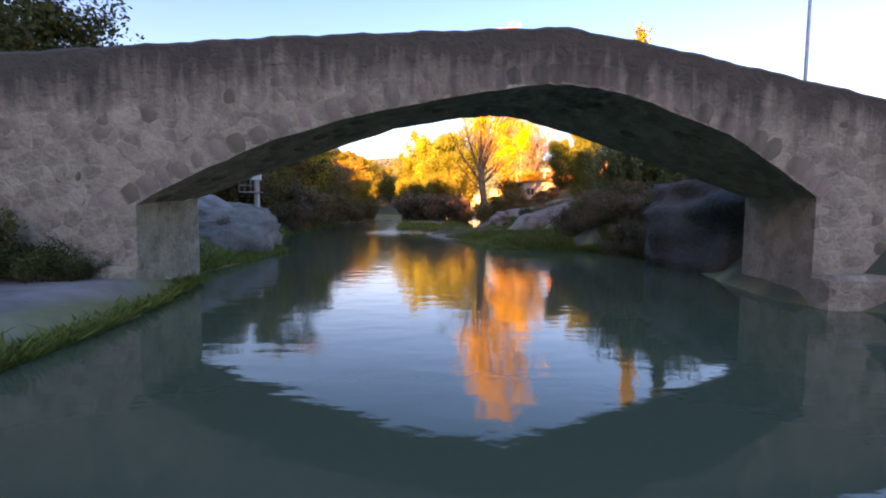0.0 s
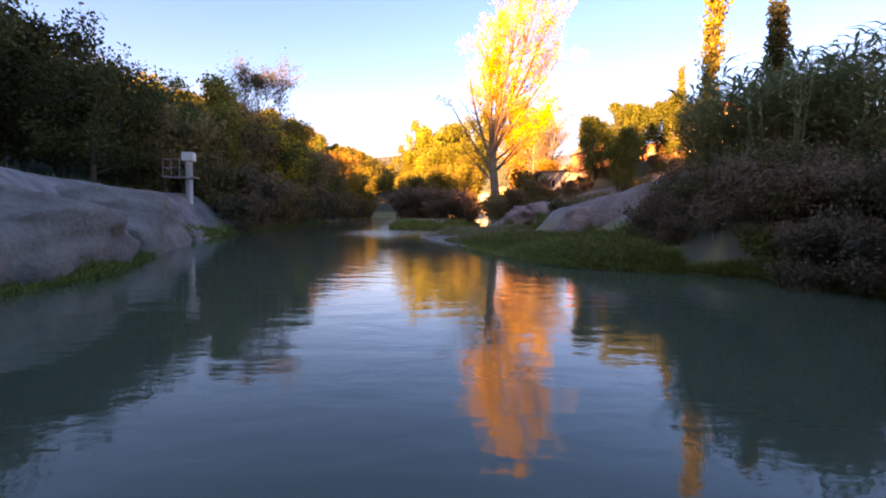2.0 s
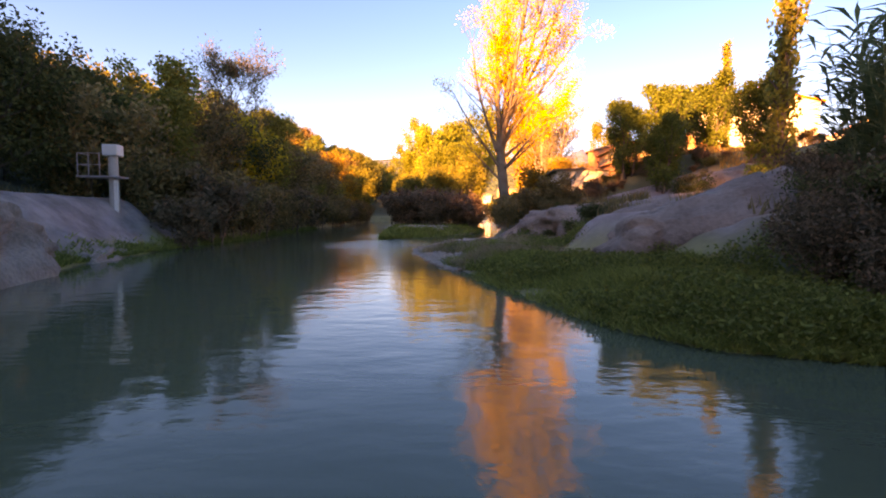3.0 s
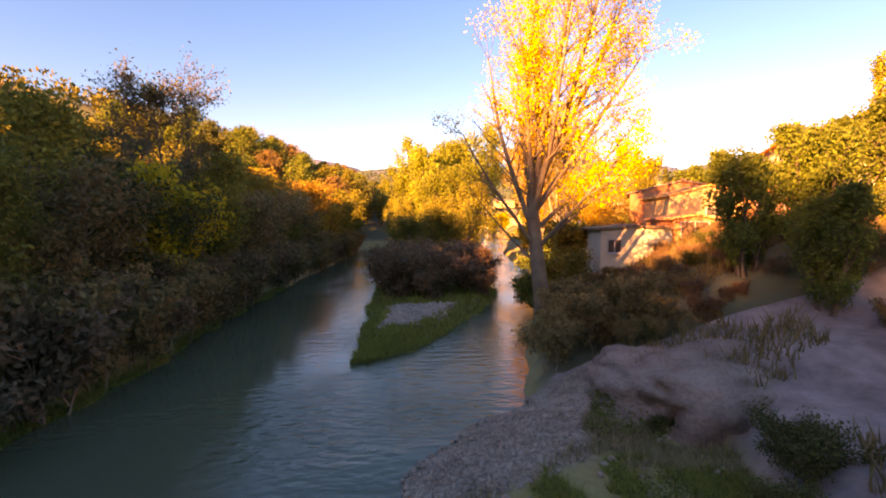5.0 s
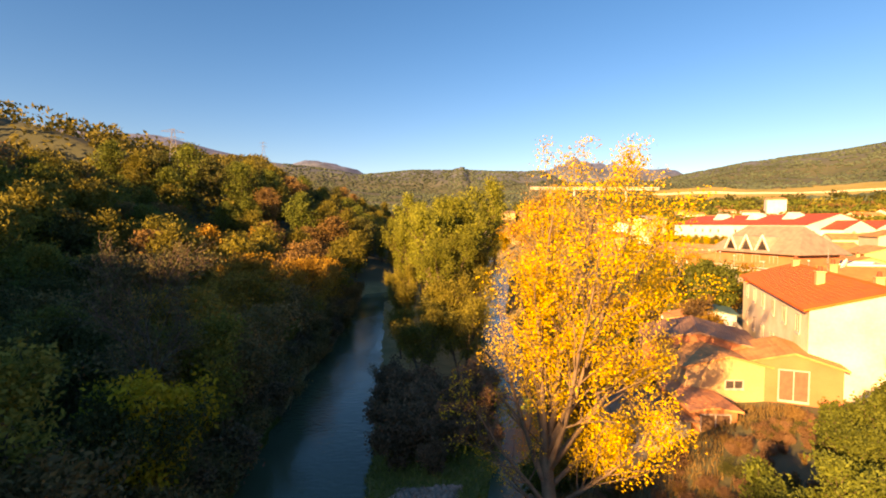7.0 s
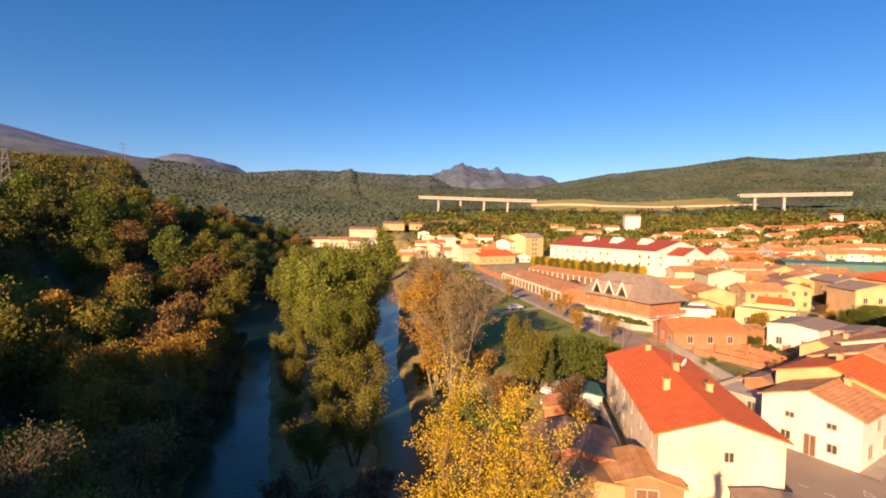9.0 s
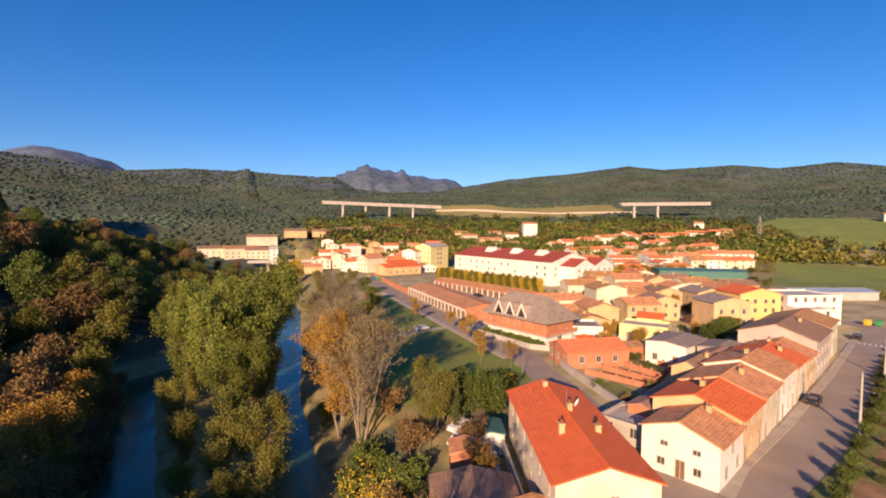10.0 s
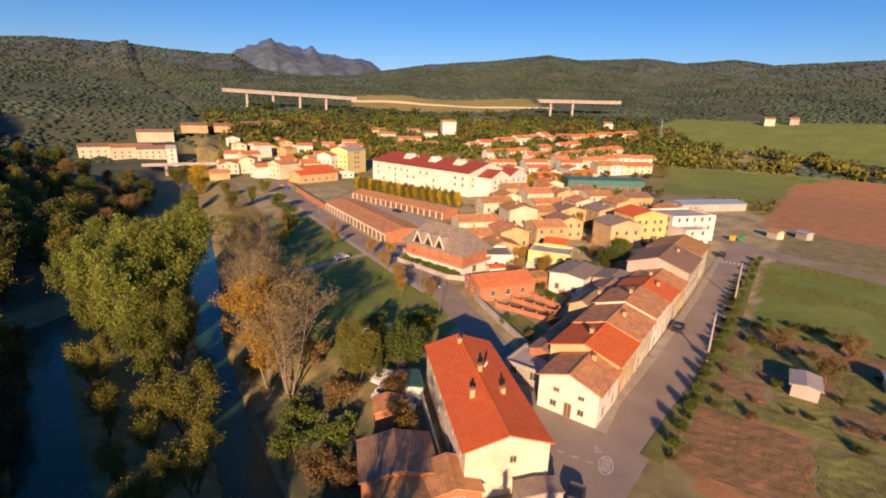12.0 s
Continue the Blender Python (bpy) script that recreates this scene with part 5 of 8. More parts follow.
plant(K["cypress"], 19.2, 50.2, "slim cypress behind the pines", "tree", "cypresses", 0.75, wide=0.8)
plant(K["cypress_dark"], 15.0, 32.8, "broad dark cypress on the bank", "tree", "cypresses", 0.88)
plant(K["thicket"], 11.4, 47.4, "bushy sunlit evergreen above the rocks", "tree", "bank evergreens", 0.82)
plant(K["thicket"], 12.4, 44.6, "bushy sunlit evergreen above the rocks", "tree", "bank evergreens", 0.72)
plant(K["thicket"], 13.7, 47.0, "bushy sunlit evergreen above the rocks", "tree", "bank evergreens", 0.82)
plant(K["thicket"], 15.4, 49.4, "bushy sunlit evergreen above the rocks", "tree", "bank evergreens", 0.8)
plant(K["thicket"], 16.8, 43.0, "bushy sunlit evergreen above the rocks", "tree", "bank evergreens", 0.85)
plant(K["thicket"], 18.0, 50.5, "bushy sunlit evergreen above the rocks", "tree", "bank evergreens", 0.95)
for x, y, s in ((8.0, 22.5, 1.1), (9.2, 24.6, 1.2), (11.5, 21.5, 1.2), (12.8, 25.0, 1.2), (7.2, 25.5, 0.8), (13.5, 29.5, 1.0)):
    plant(K["bramble"], x, y, "dense dark bramble below the reeds", "shrub", "brambles", s * 0.6)
gb = random.Random(61)
for i in range(170):
    x, y = gb.uniform(5.5, 22), gb.uniform(45.6, 60)
    if x < bank_right(y) + 0.8 or 9.5 < x < 18 and y > 58.5:
        continue
    plant(K[gb.choice(("bush_brown", "shrub", "shrub", "bramble", "brush"))], x, y, "tangled autumn brush on the bank below the hut", "shrub", "hut brush", gb.uniform(0.2, 0.42))
for i in range(34):
    x, y = gb.uniform(12, 26), gb.uniform(37, 47)
    plant(K[gb.choice(("bush_brown", "bramble", "brush", "bush_brown"))], x, y, "low dry brush on the rocky terrace", "shrub", "terrace brush", gb.uniform(0.2, 0.4))
for x, y in ((3.4, 46.2), (3.9, 47.6), (4.4, 49.2), (4.8, 50.6), (5.4, 47), (6.0, 49), (5.2, 53.4), (5.8, 54.8), (6.8, 47.4), (7.4, 46.4)):
    plant(K["bush_brown"], x, y, "tangled brown brush at the poplar's foot", "shrub", "poplar brush", gb.uniform(0.55, 0.85))
for i in range(34):
    y = gb.uniform(18, 31)
    x = rock_edge(y) + gb.uniform(0.6, 8.5)
    if (x + 0.6) / (y - 13.7) < 0.6:
        continue
    plant(K[gb.choice(("bramble", "bramble", "brush"))], x, y, "dark tangled bramble on the rocky bank", "shrub", "brambles", gb.uniform(0.4, 0.72))
for i in range(22):
    y = gb.uniform(17.5, 24.5)
    x = float(rock_edge(y)) + gb.uniform(-0.3, 1.8)
    plant(K[gb.choice(("brush", "brush", "bramble"))], x, y, "reddish dry brush above the bar", "shrub", "brambles", gb.uniform(0.4, 0.65))
for x, y, k, q in ((6.3, 37.4, "bramble", 0.5), (5.4, 36.9, "bramble", 0.42), (6.9, 38.6, "bramble", 0.5), (11, 38.6, "bramble", 0.6), (12.4, 41, "bush_brown", 0.5), (5.4, 41.4, "bramble", 0.35), (13.5, 36.5, "bush", 0.5)):
    plant(K[k], x, y, "low green shrub growing between the rocks", "shrub", "rock shrubs", q)
for x, y, s in ((6.4, 22.0, 0.8), (7.0, 23.6, 0.9), (8.2, 20.2, 1.0), (6.6, 19.5, 0.7), (5.9, 23.2, 0.7), (7.4, 21.4, 1.1), (8.6, 22.6, 1.1), (6.2, 25.0, 0.8), (7.6, 26.4, 0.9)):
    plant(K["brush"], x, y, "reddish dry brush at the water's edge", "shrub", "brambles", s * 0.6)


for x, y, q in ABUTMENT_BRUSH:
    plant(K["bush_brown" if q > 0.37 else "bramble"], x, y, "dry brown brush at the foot of the bridge abutment", "shrub", "abutment brush", q)


def reeds(x, y, rx, ry, count, hgt, seed):
    g = np.random.default_rng(seed)
    vs, fs = [], []
    for i in range(count):
        a, q = g.uniform(0, 2 * math.pi), math.sqrt(g.uniform(0, 1))
        px, py = x + rx * q * math.cos(a), y + ry * q * math.sin(a)
        p, h = Vector((px, py, ground_z(px, py) - 0.1)), hgt * g.uniform(0.65, 1.05)
        lean = Vector((g.normal(0, 0.13), g.normal(0, 0.13), 1)).normalized()
        k = len(vs)
        w = Vector((math.cos(a * 3), math.sin(a * 3), 0)) * 0.018
        vs += [tuple(p - w), tuple(p + w), tuple(p + lean * h + w * 0.3), tuple(p + lean * h - w * 0.3)]
        fs.append((k, k + 1, k + 2, k + 3))
        for j in range(12):
            f = 0.2 + 0.8 * j / 12
            b = p + lean * h * f
            t = g.uniform(0, 6.28)
            o = Vector((math.cos(t), math.sin(t), 0.55))
            s = Vector((-math.sin(t), math.cos(t), 0)) * 0.045
            L = g.uniform(0.55, 0.95)
            k = len(vs)
            vs += [tuple(b), tuple(b + o * L * 0.5 + s), tuple(b + o * L + Vector((0, 0, -0.28 * L))), tuple(b + o * L * 0.5 - s)]
            fs.append((k, k + 1, k + 2, k + 3))
    ob = put("reed_bed", mesh_of("reed_bed", vs, fs, M["reed"]))
    return tagged(ob, "dense stand of tall green giant reeds on the bank", "reeds", kind="stuff")


reeds(10.2, 25.4, 2.4, 3.0, 640, 4.1, 3)
reeds(12.6, 27.8, 2.0, 2.6, 340, 4.4, 4)


def scatter(name, label, category, mat, pts, hgt, width, seed, lean=0.3):
    """Blades of grass standing on the ground."""
    g = np.random.default_rng(seed)
    pts = np.array(pts)
    zz = height(pts[:, 0], pts[:, 1])
    ok = zz > -0.03
    pts, zz = pts[ok], zz[ok]
    c = np.column_stack([pts, zz])
    a = g.uniform(0, 6.28, len(c))
    s = np.column_stack([np.cos(a), np.sin(a), np.zeros(len(c))]) * width
    tip = c + np.column_stack([g.normal(0, lean, len(c)), g.normal(0, lean, len(c)), np.ones(len(c))]) * (hgt * g.uniform(0.5, 1.3, len(c)))[:, None]
    vs = np.stack([c - s, c + s, tip], 1).reshape(-1, 3)
    ob = put(name, mesh_of(name, vs.tolist(), np.arange(len(vs)).reshape(-1, 3).tolist(), M[mat]))
    return tagged(ob, label, category, kind="stuff")


g = np.random.default_rng(5)
ys = g.uniform(18, 46, 150000)
xs = bank_right(ys) + g.uniform(0, 1, 150000) ** 0.7 * np.maximum(rock_edge(ys) - bank_right(ys), 0.5)
sel = (fbm(xs * 0.6, ys * 0.6, 41) > -0.65 + 0.8 * smooth(29, 34, ys)) & ~((ys > 30) & (xs < bank_right(ys) + table(ys, *BAR) + 0.3 - 0.7 * fbm(xs * 0.25, ys * 0.25, 31)))
scatter("bank_grass", "low green weeds covering the gravel bar", "grass", "grass", np.column_stack([xs, ys])[sel], 0.17, 0.014, 6, 0.9)
ys = g.uniform(20, 44, 7600)
xs = bank_right(ys) + 0.35 + g.uniform(0, 1, 7600) * np.maximum(rock_edge(ys) + 0.6 - bank_right(ys), 0.5)
sel = (fbm(xs * 0.5, ys * 0.5, 47) > np.where(ys < 30, -0.05, 0.12)) & ((ys < 30) | (xs > bank_right(ys) + table(ys, *BAR) + 0.2))
xs, ys = xs[sel], ys[sel]
lv, lf = leaves(g, np.column_stack([xs, ys, np.maximum(height(xs, ys), 0) + 0.14]), 14, 0.11, 0.04)
tagged(put("bank_weeds", mesh_of("bank_weeds", lv, lf, M["grass"])), "leafy green weeds standing on the bar", "weeds", kind="stuff")
ys = g.uniform(0, 75, 26000)
xs = bank_left(ys) - np.abs(g.normal(0, 0.4, 26000)) * np.where(ys < 12, 0.22, 1)
scatter("bank_grass", "mossy green grass fringe along the bank", "grass", "grass", np.column_stack([xs, ys]), 0.15, 0.03, 7, 0.8)
ys = g.uniform(49.6, 75, 16000)
xs = island_left(ys) + g.uniform(0, 1, 16000) * (island_right(ys) - island_left(ys))
sel = ~inside(xs, ys, (-4.2, 54.5), (-3.6, 61.5), (0.4, 62.0), (-2.2, 55))
scatter("island_grass", "green weeds round the island's gravel", "grass", "grass", np.column_stack([xs, ys])[sel], 0.28, 0.04, 8, 0.6)
xs, ys = g.uniform(-22, -7, 9000), g.uniform(10, 44, 9000)
sel = (bank_left(ys) - xs > 5.5) & (fbm(xs * 0.3, ys * 0.3, 43) > 0.0)
scatter("dry_grass", "tufts of dry grass behind the rocks", "grass", "grass_dry", np.column_stack([xs, ys])[sel], 0.5, 0.03, 9)
xs, ys = g.uniform(4, 26, 46000), g.uniform(24, 62, 46000)
sel = (xs > rock_edge(ys) + 1.5) & (fbm(xs * 0.3, ys * 0.3, 44) > 0.12)
scatter("dry_grass", "dry brown grass between the rocks", "grass", "grass_dry", np.column_stack([xs, ys])[sel], 0.45, 0.03, 10)
xs, ys = g.uniform(-9.8, -7.3, 3000), g.uniform(11.4, 16.0, 3000)
scatter("bright_grass", "patch of bright green grass beside the bridge pier", "grass", "grass", np.column_stack([xs, ys]), 0.17, 0.02, 11, 0.5)


ys = g.uniform(31, 44, 26000)
xs = bank_right(ys) + g.uniform(0, 1, 26000) * np.maximum(rock_edge(ys) - bank_right(ys), 0.5)
sel = (fbm(xs * 0.7, ys * 0.7, 48) > -0.05) & (xs > bank_right(ys) + table(ys, *BAR))
scatter("dry_grass", "dry straw-coloured stalks among the weeds", "grass", "straw", np.column_stack([xs, ys])[sel], 0.3, 0.014, 15, 0.5)


def pebbles(name, pts, seed, label, big=1.2):
    g = np.random.default_rng(seed)
    base = np.array([(1, 0, 0), (0, 1, 0), (-1, 0, 0), (0, -1, 0), (0, 0, 0.7), (0, 0, -0.7)])
    tri = [(0, 1, 4), (1, 2, 4), (2, 3, 4), (3, 0, 4), (1, 0, 5), (2, 1, 5), (3, 2, 5), (0, 3, 5)]
    vs, fs = [], []
    zz = height(pts[:, 0], pts[:, 1])
    for (x, y), z in zip(pts, zz):
        if z < -0.12:
            continue
        r = (0.035 + 0.11 * g.random() ** 4) * big
        a = g.uniform(0, 6.28)
        rot = np.array([[math.cos(a), -math.sin(a), 0], [math.sin(a), math.cos(a), 0], [0, 0, 1]])
        v = (base * (r * g.uniform(0.7, 1.3, 3))) @ rot.T + (x, y, z + r * 0.25)
        k = len(vs)
        vs += v.tolist()
        fs += [(i + k, j + k, m + k) for i, j, m in tri]
    tagged(put(name, mesh_of(name, vs, fs, M["pebble"], True)), label, "gravel", kind="stuff")


ys = g.uniform(31, 45.2, 13000)
xs = bank_right(ys) - 0.5 + g.random(13000) * (table(ys, *BAR) + 1.1)
ys_, xs_ = g.uniform(31.5, 43, 260), g.random(260)
stones_ = np.column_stack([bank_right(ys_) + 0.5 + xs_ * np.maximum(rock_edge(ys_) - bank_right(ys_) - 0.5, 0.3), ys_])
pebbles("bar_stones", stones_, 16, "scattered pale stones lying among the weeds", 1.1)
pebbles("gravel_bar", np.column_stack([xs, ys]), 12, "pale rounded river pebbles on the gravel bar", 0.75)
xs, ys = g.uniform(-4.4, 0.5, 4200), g.uniform(54, 62.2, 4200)
nn_ = fbm(xs * 0.25, ys * 0.25, 31)
sel = inside(xs + 0.6 * nn_ + g.normal(0, 0.15, len(xs)), ys - 0.8 * nn_, (-4.2, 54.5), (-3.6, 61.5), (0.4, 62.0), (-2.2, 55))
pebbles("island_gravel", np.column_stack([xs, ys])[sel], 13, "pale rounded pebbles on the island's tip", 1.9)


# ---- far woods on the ridges ----
def far_woods():
    g = np.random.default_rng(14)
    t = (1 + 5 ** 0.5) / 2
    base = np.array([(-1, t, 0), (1, t, 0), (-1, -t, 0), (1, -t, 0), (0, -1, t), (0, 1, t), (0, -1, -t), (0, 1, -t), (t, 0, -1), (t, 0, 1), (-t, 0, -1), (-t, 0, 1)]) / 1.9
    tri = np.array([(0, 11, 5), (0, 5, 1), (0, 1, 7), (0, 7, 10), (0, 10, 11), (1, 5, 9), (5, 11, 4), (11, 10, 2), (10, 7, 6), (7, 1, 8), (3, 9, 4), (3, 4, 2), (3, 2, 6), (3, 6, 8), (3, 8, 9), (4, 9, 5), (2, 4, 11), (6, 2, 10), (8, 6, 7), (9, 8, 1)])
    n_ = 52000
    az, r = np.radians(g.uniform(-40, 84, n_)), 400 + 1140 * g.random(n_) ** 1.4
    x, y = r * np.sin(az), 31 + r * np.cos(az)
    ok = ~inside(x, y, *FIELD_FAR) & ~inside(x, y, *FIELD_EAST) & (fbm(x / 60, y / 60, 15) > -0.35) & ((r > 560) | (np.degrees(az) > 68) | (np.degrees(az) < -5) | (g.random(n_) < 0.35))
    da = np.degrees(az)
    ok &= ~((da < -18) & (r > 1150))
    ok &= ~((da > 0) & (r < 455)) | ((da > 56) & (r > 400)) | ((da > 24) & (da < 40) & (r > 420) & (g.random(n_) < 0.5))
    x, y, r = x[ok], y[ok], r[ok]
    z = height(x, y)
    s = 1.3 + 1.3 * g.random(len(x)) ** 2 + r / 850
    v = base[None] * g.uniform(0.72, 1.28, (len(x), 12, 1)) * (s[:, None, None] * np.array([1.2, 1.2, 0.5]))
    v = v + np.stack([x, y, z + s * 0.15], -1)[:, None, :]
    f = tri[None] + (np.arange(len(x)) * 12)[:, None, None]
    ob = put("far_woods", mesh_of("far_woods", v.reshape(-1, 3).tolist(), f.reshape(-1, 3).tolist(), M["leaf_far"], True))
    tagged(ob, "scattered dark pine and oak woods covering the far ridges", "woods", kind="stuff")
    n_ = 7600
    y = g.uniform(-60, 340, n_)
    x = bank_left(y) - 66 - 260 * g.random(n_) ** 1.3
    a_, r_ = np.radians(g.uniform(-50, -13.5, 3400)), g.uniform(290, 480, 3400)
    x[4200:], y[4200:] = r_ * np.sin(a_), 31 + r_ * np.cos(a_)
    c = np.stack([x, y, height(x, y)], -1)
    s = 2.0 + 1.2 * g.random(n_)
    d = g.normal(0, 1, (n_, 44, 3))
    d /= np.linalg.norm(d, axis=2)[:, :, None]
    pts = c[:, None, :] + d * s[:, None, None] * np.array([1, 1, 1.25]) + (s * 1.1)[:, None, None] * np.array([0, 0, 1])
    vs, fs = leaves(g, pts.reshape(-1, 3), 1, 0.3, 0.75)
    ob = put("hill_woods", mesh_of("hill_woods", vs, fs, M["leaf_hill"]))
    tagged(ob, "dense pine wood on the crest of the near hill", "woods", kind="stuff")


def scrub(name, label, pts, size, per, mat, seed):
    g = np.random.default_rng(seed)
    c = np.column_stack([pts, height(pts[:, 0], pts[:, 1])])
    sz = size * g.uniform(0.6, 1.4, len(c))
    d = np.clip(g.normal(0, 0.55, (len(c), per, 3)), -1, 1)
    p = c[:, None, :] + (d * np.array([1, 1, 0.7]) + np.array([0, 0, 0.5])) * sz[:, None, None]
    vs, fs = leaves(g, p.reshape(-1, 3), 1, 0.1, size * 0.3)
    tagged(put(name, mesh_of(name, vs, fs, M[mat])), label, "scrub", kind="stuff")


g = np.random.default_rng(71)
az, r = np.radians(g.uniform(48, 85, 5200)), g.uniform(205, 440, 5200)
xs, ys = r * np.sin(az), 31 + r * np.cos(az)
sel = (fbm(xs / 40, ys / 40, 72) > -0.12) & ~inside(xs, ys, *FIELD_BROWN) & ~inside(xs, ys, *FIELD_EAST_LOW)
scrub("field_scrub", "low olive-green scrub between the fields", np.column_stack([xs, ys])[sel], 1.8, 12, "leaf_olive", 73)
xs, ys = g.uniform(20, 58, 900), g.uniform(92, 240, 900)
sel = (xs > bank_right(ys) + 1) & (xs < bank_right(ys) + 13) & (fbm(xs / 6, ys / 6, 74) > -0.1)
scrub("river_scrub", "tangled low bushes along the far river bank", np.column_stack([xs, ys])[sel], 1.5, 16, "leaf_olive", 75)


def far_leaf_material():
    """Far crowns: tones that drift over whole slopes."""
    m = leaf_material("far_wood_leaves", (0.058, 0.088, 0.058), (0.036, 0.058, 0.042), 0.0, 0.0)
    nt = m.node_tree
    hsv = [n for n in nt.nodes if n.bl_idname == "ShaderNodeHueSaturation"][0]
    tc, nz, mr = nt.nodes.new("ShaderNodeTexCoord"), nt.nodes.new("ShaderNodeTexNoise"), nt.nodes.new("ShaderNodeMapRange")
    nz.inputs["Scale"].default_value, nz.inputs["Detail"].default_value = 0.011, 5
    mr.inputs[1].default_value, mr.inputs[2].default_value = 0.35, 0.65
    mr.inputs[3].default_value, mr.inputs[4].default_value = 0.75, 1.35
    nt.links.new(tc.outputs["Object"], nz.inputs["Vector"])
    nt.links.new(nz.outputs["Fac"], mr.inputs[0])
    nt.links.new(mr.outputs[0], hsv.inputs["Value"])
    return m


M["leaf_far"] = far_leaf_material()
M["leaf_hill"] = leaf_material("hill_wood_leaves", (0.2, 0.19, 0.045), (0.08, 0.085, 0.027), 0.25, 0.0)
far_woods()


# ---- roads and pavements ----
def strip(name, pts, width, z, mat, label, category, thick=0.12):
    """A road or pavement along a line of the plan, with its own thickness."""
    bm, prev = bmesh.new(), None
    pts = [Vector((*p, 0)) for p in pts]
    for i, p in enumerate(pts):
        d = (pts[min(i + 1, len(pts) - 1)] - pts[max(i - 1, 0)]).normalized()
        s = Vector((d.y, -d.x, 0)) * width / 2
        cur = [bm.verts.new((*(p + k)[:2], zz)) for k, zz in ((-s, z - thick), (-s, z), (s, z), (s, z - thick))]
        if prev:
            for j in range(3):
                bm.faces.new((prev[j], cur[j], cur[j + 1], prev[j + 1]))
        prev = cur
    bmesh.ops.recalc_face_normals(bm, faces=bm.faces)
    return tagged(part(name, bm, M[mat]), label, category, kind="structure")


strip("road", [(24, 44), (36, 57), (47, 60.4), (72, 67), (105, 77.6), (152, 94), (168, 99)], 8.0, TOWN + 0.02, "asphalt", "grey asphalt village street lined with houses", "road")
strip("road", [(34, 55), (40, 64), (46, 77), (50.5, 91), (54, 104), (58, 116), (59, 128)], 6.2, TOWN + 0.026, "asphalt", "narrow asphalt lane beside the long house", "road")
strip("road", [(58, 114), (58, 132), (59.5, 150), (61.5, 190), (64, 220), (68, 262), (74, 300)], 7.0, TOWN + 0.032, "asphalt", "asphalt road along the brick garages", "road")
strip("road", [(59, 142), (70, 152), (88, 160), (92, 180), (86, 232)], 7.5, TOWN + 0.038, "paving", "pale courtyard road between the garage rows", "road")
strip("road", [(172, 110), (163, 95), (162, 62), (158, 20)], 8.5, TOWN + 0.03, "asphalt", "asphalt cross road along the fields", "road")
strip("path", [(56, 150), (48, 148), (40, 146), (30, 143)], 2.4, TOWN + 0.03, "paving", "pale gravel path across the park", "path")
strip("pavement", [(53.5, 116), (54.2, 132), (55.5, 150), (57.5, 190), (60, 220)], 1.6, TOWN + 0.13, "paving", "raised pavement at the park's edge", "pavement")
strip("pavement", [(46, 62.6), (54, 66.0), (72, 71.2), (105, 81.9), (150, 97.6)], 1.4, TOWN + 0.14, "paving", "raised pavement before the row houses", "pavement")
strip("verge", [(47, 56.0), (57, 58.6), (72, 62.2), (104, 72.4), (153, 89.4)], 2.6, TOWN + 0.09, "turf", "ragged grass verge beside the street", "verge")


def marking(pts, width, label):
    strip("road_marking", pts, width, TOWN + 0.046, "paint_white", label, "road marking", 0.006)


for i in range(5):
    a = (37.2 + i * 0.75, 66.5 - i * 1.6)
    marking([a, (a[0] + 0.35, a[1] - 0.75)], 0.12, "worn white dashed line on asphalt")
for i in range(7):
    x, y = 139.0 + i * 0.35, 94.6 - i * 0.95
    marking([(x, y), (x + 2.6, y + 0.95)], 0.5, "white crossing stripe on asphalt")
bm = bmesh.new()
for i in range(24):
    a0, a1 = 2 * math.pi * i / 24, 2 * math.pi * (i + 1) / 24
    bm.faces.new([bm.verts.new((math.cos(a) * rx, math.sin(a) * ry, 0)) for a, rx, ry in ((a0, 1.7, 0.85), (a1, 1.7, 0.85), (a1, 1.55, 0.72), (a0, 1.55, 0.72))])
for i in range(6):
    x = -1.2 + i * 0.42
    bm.faces.new([bm.verts.new(p) for p in ((x, -0.55, 0), (x + 0.2, -0.55, 0), (x + 0.36, 0.55, 0), (x + 0.16, 0.55, 0))])
tagged(part("road_marking", bm, M["paint_white"], None, "", pose(41.6, 58.4, TOWN + 0.05, 0, 0, 32)), "white hatched teardrop painted on the junction", "road marking", kind="structure")
bm = bmesh.new()
for i in range(3):
    p, q = Vector((math.cos(i * 2.094) * 0.8, math.sin(i * 2.094) * 0.5, 0)), Vector((math.cos(i * 2.094 + 2.094) * 0.8, math.sin(i * 2.094 + 2.094) * 0.5, 0))
    bm.faces.new([bm.verts.new(v) for v in (p, q, q * 0.7, p * 0.7)])
tagged(part("road_marking", bm, M["paint_white"], None, "", pose(42.9, 60.6, TOWN + 0.05, 0, 0, 60)), "white give-way triangle painted on the junction", "road marking", kind="structure")

# ---- houses ----
CACHE, FOOT = {}, []


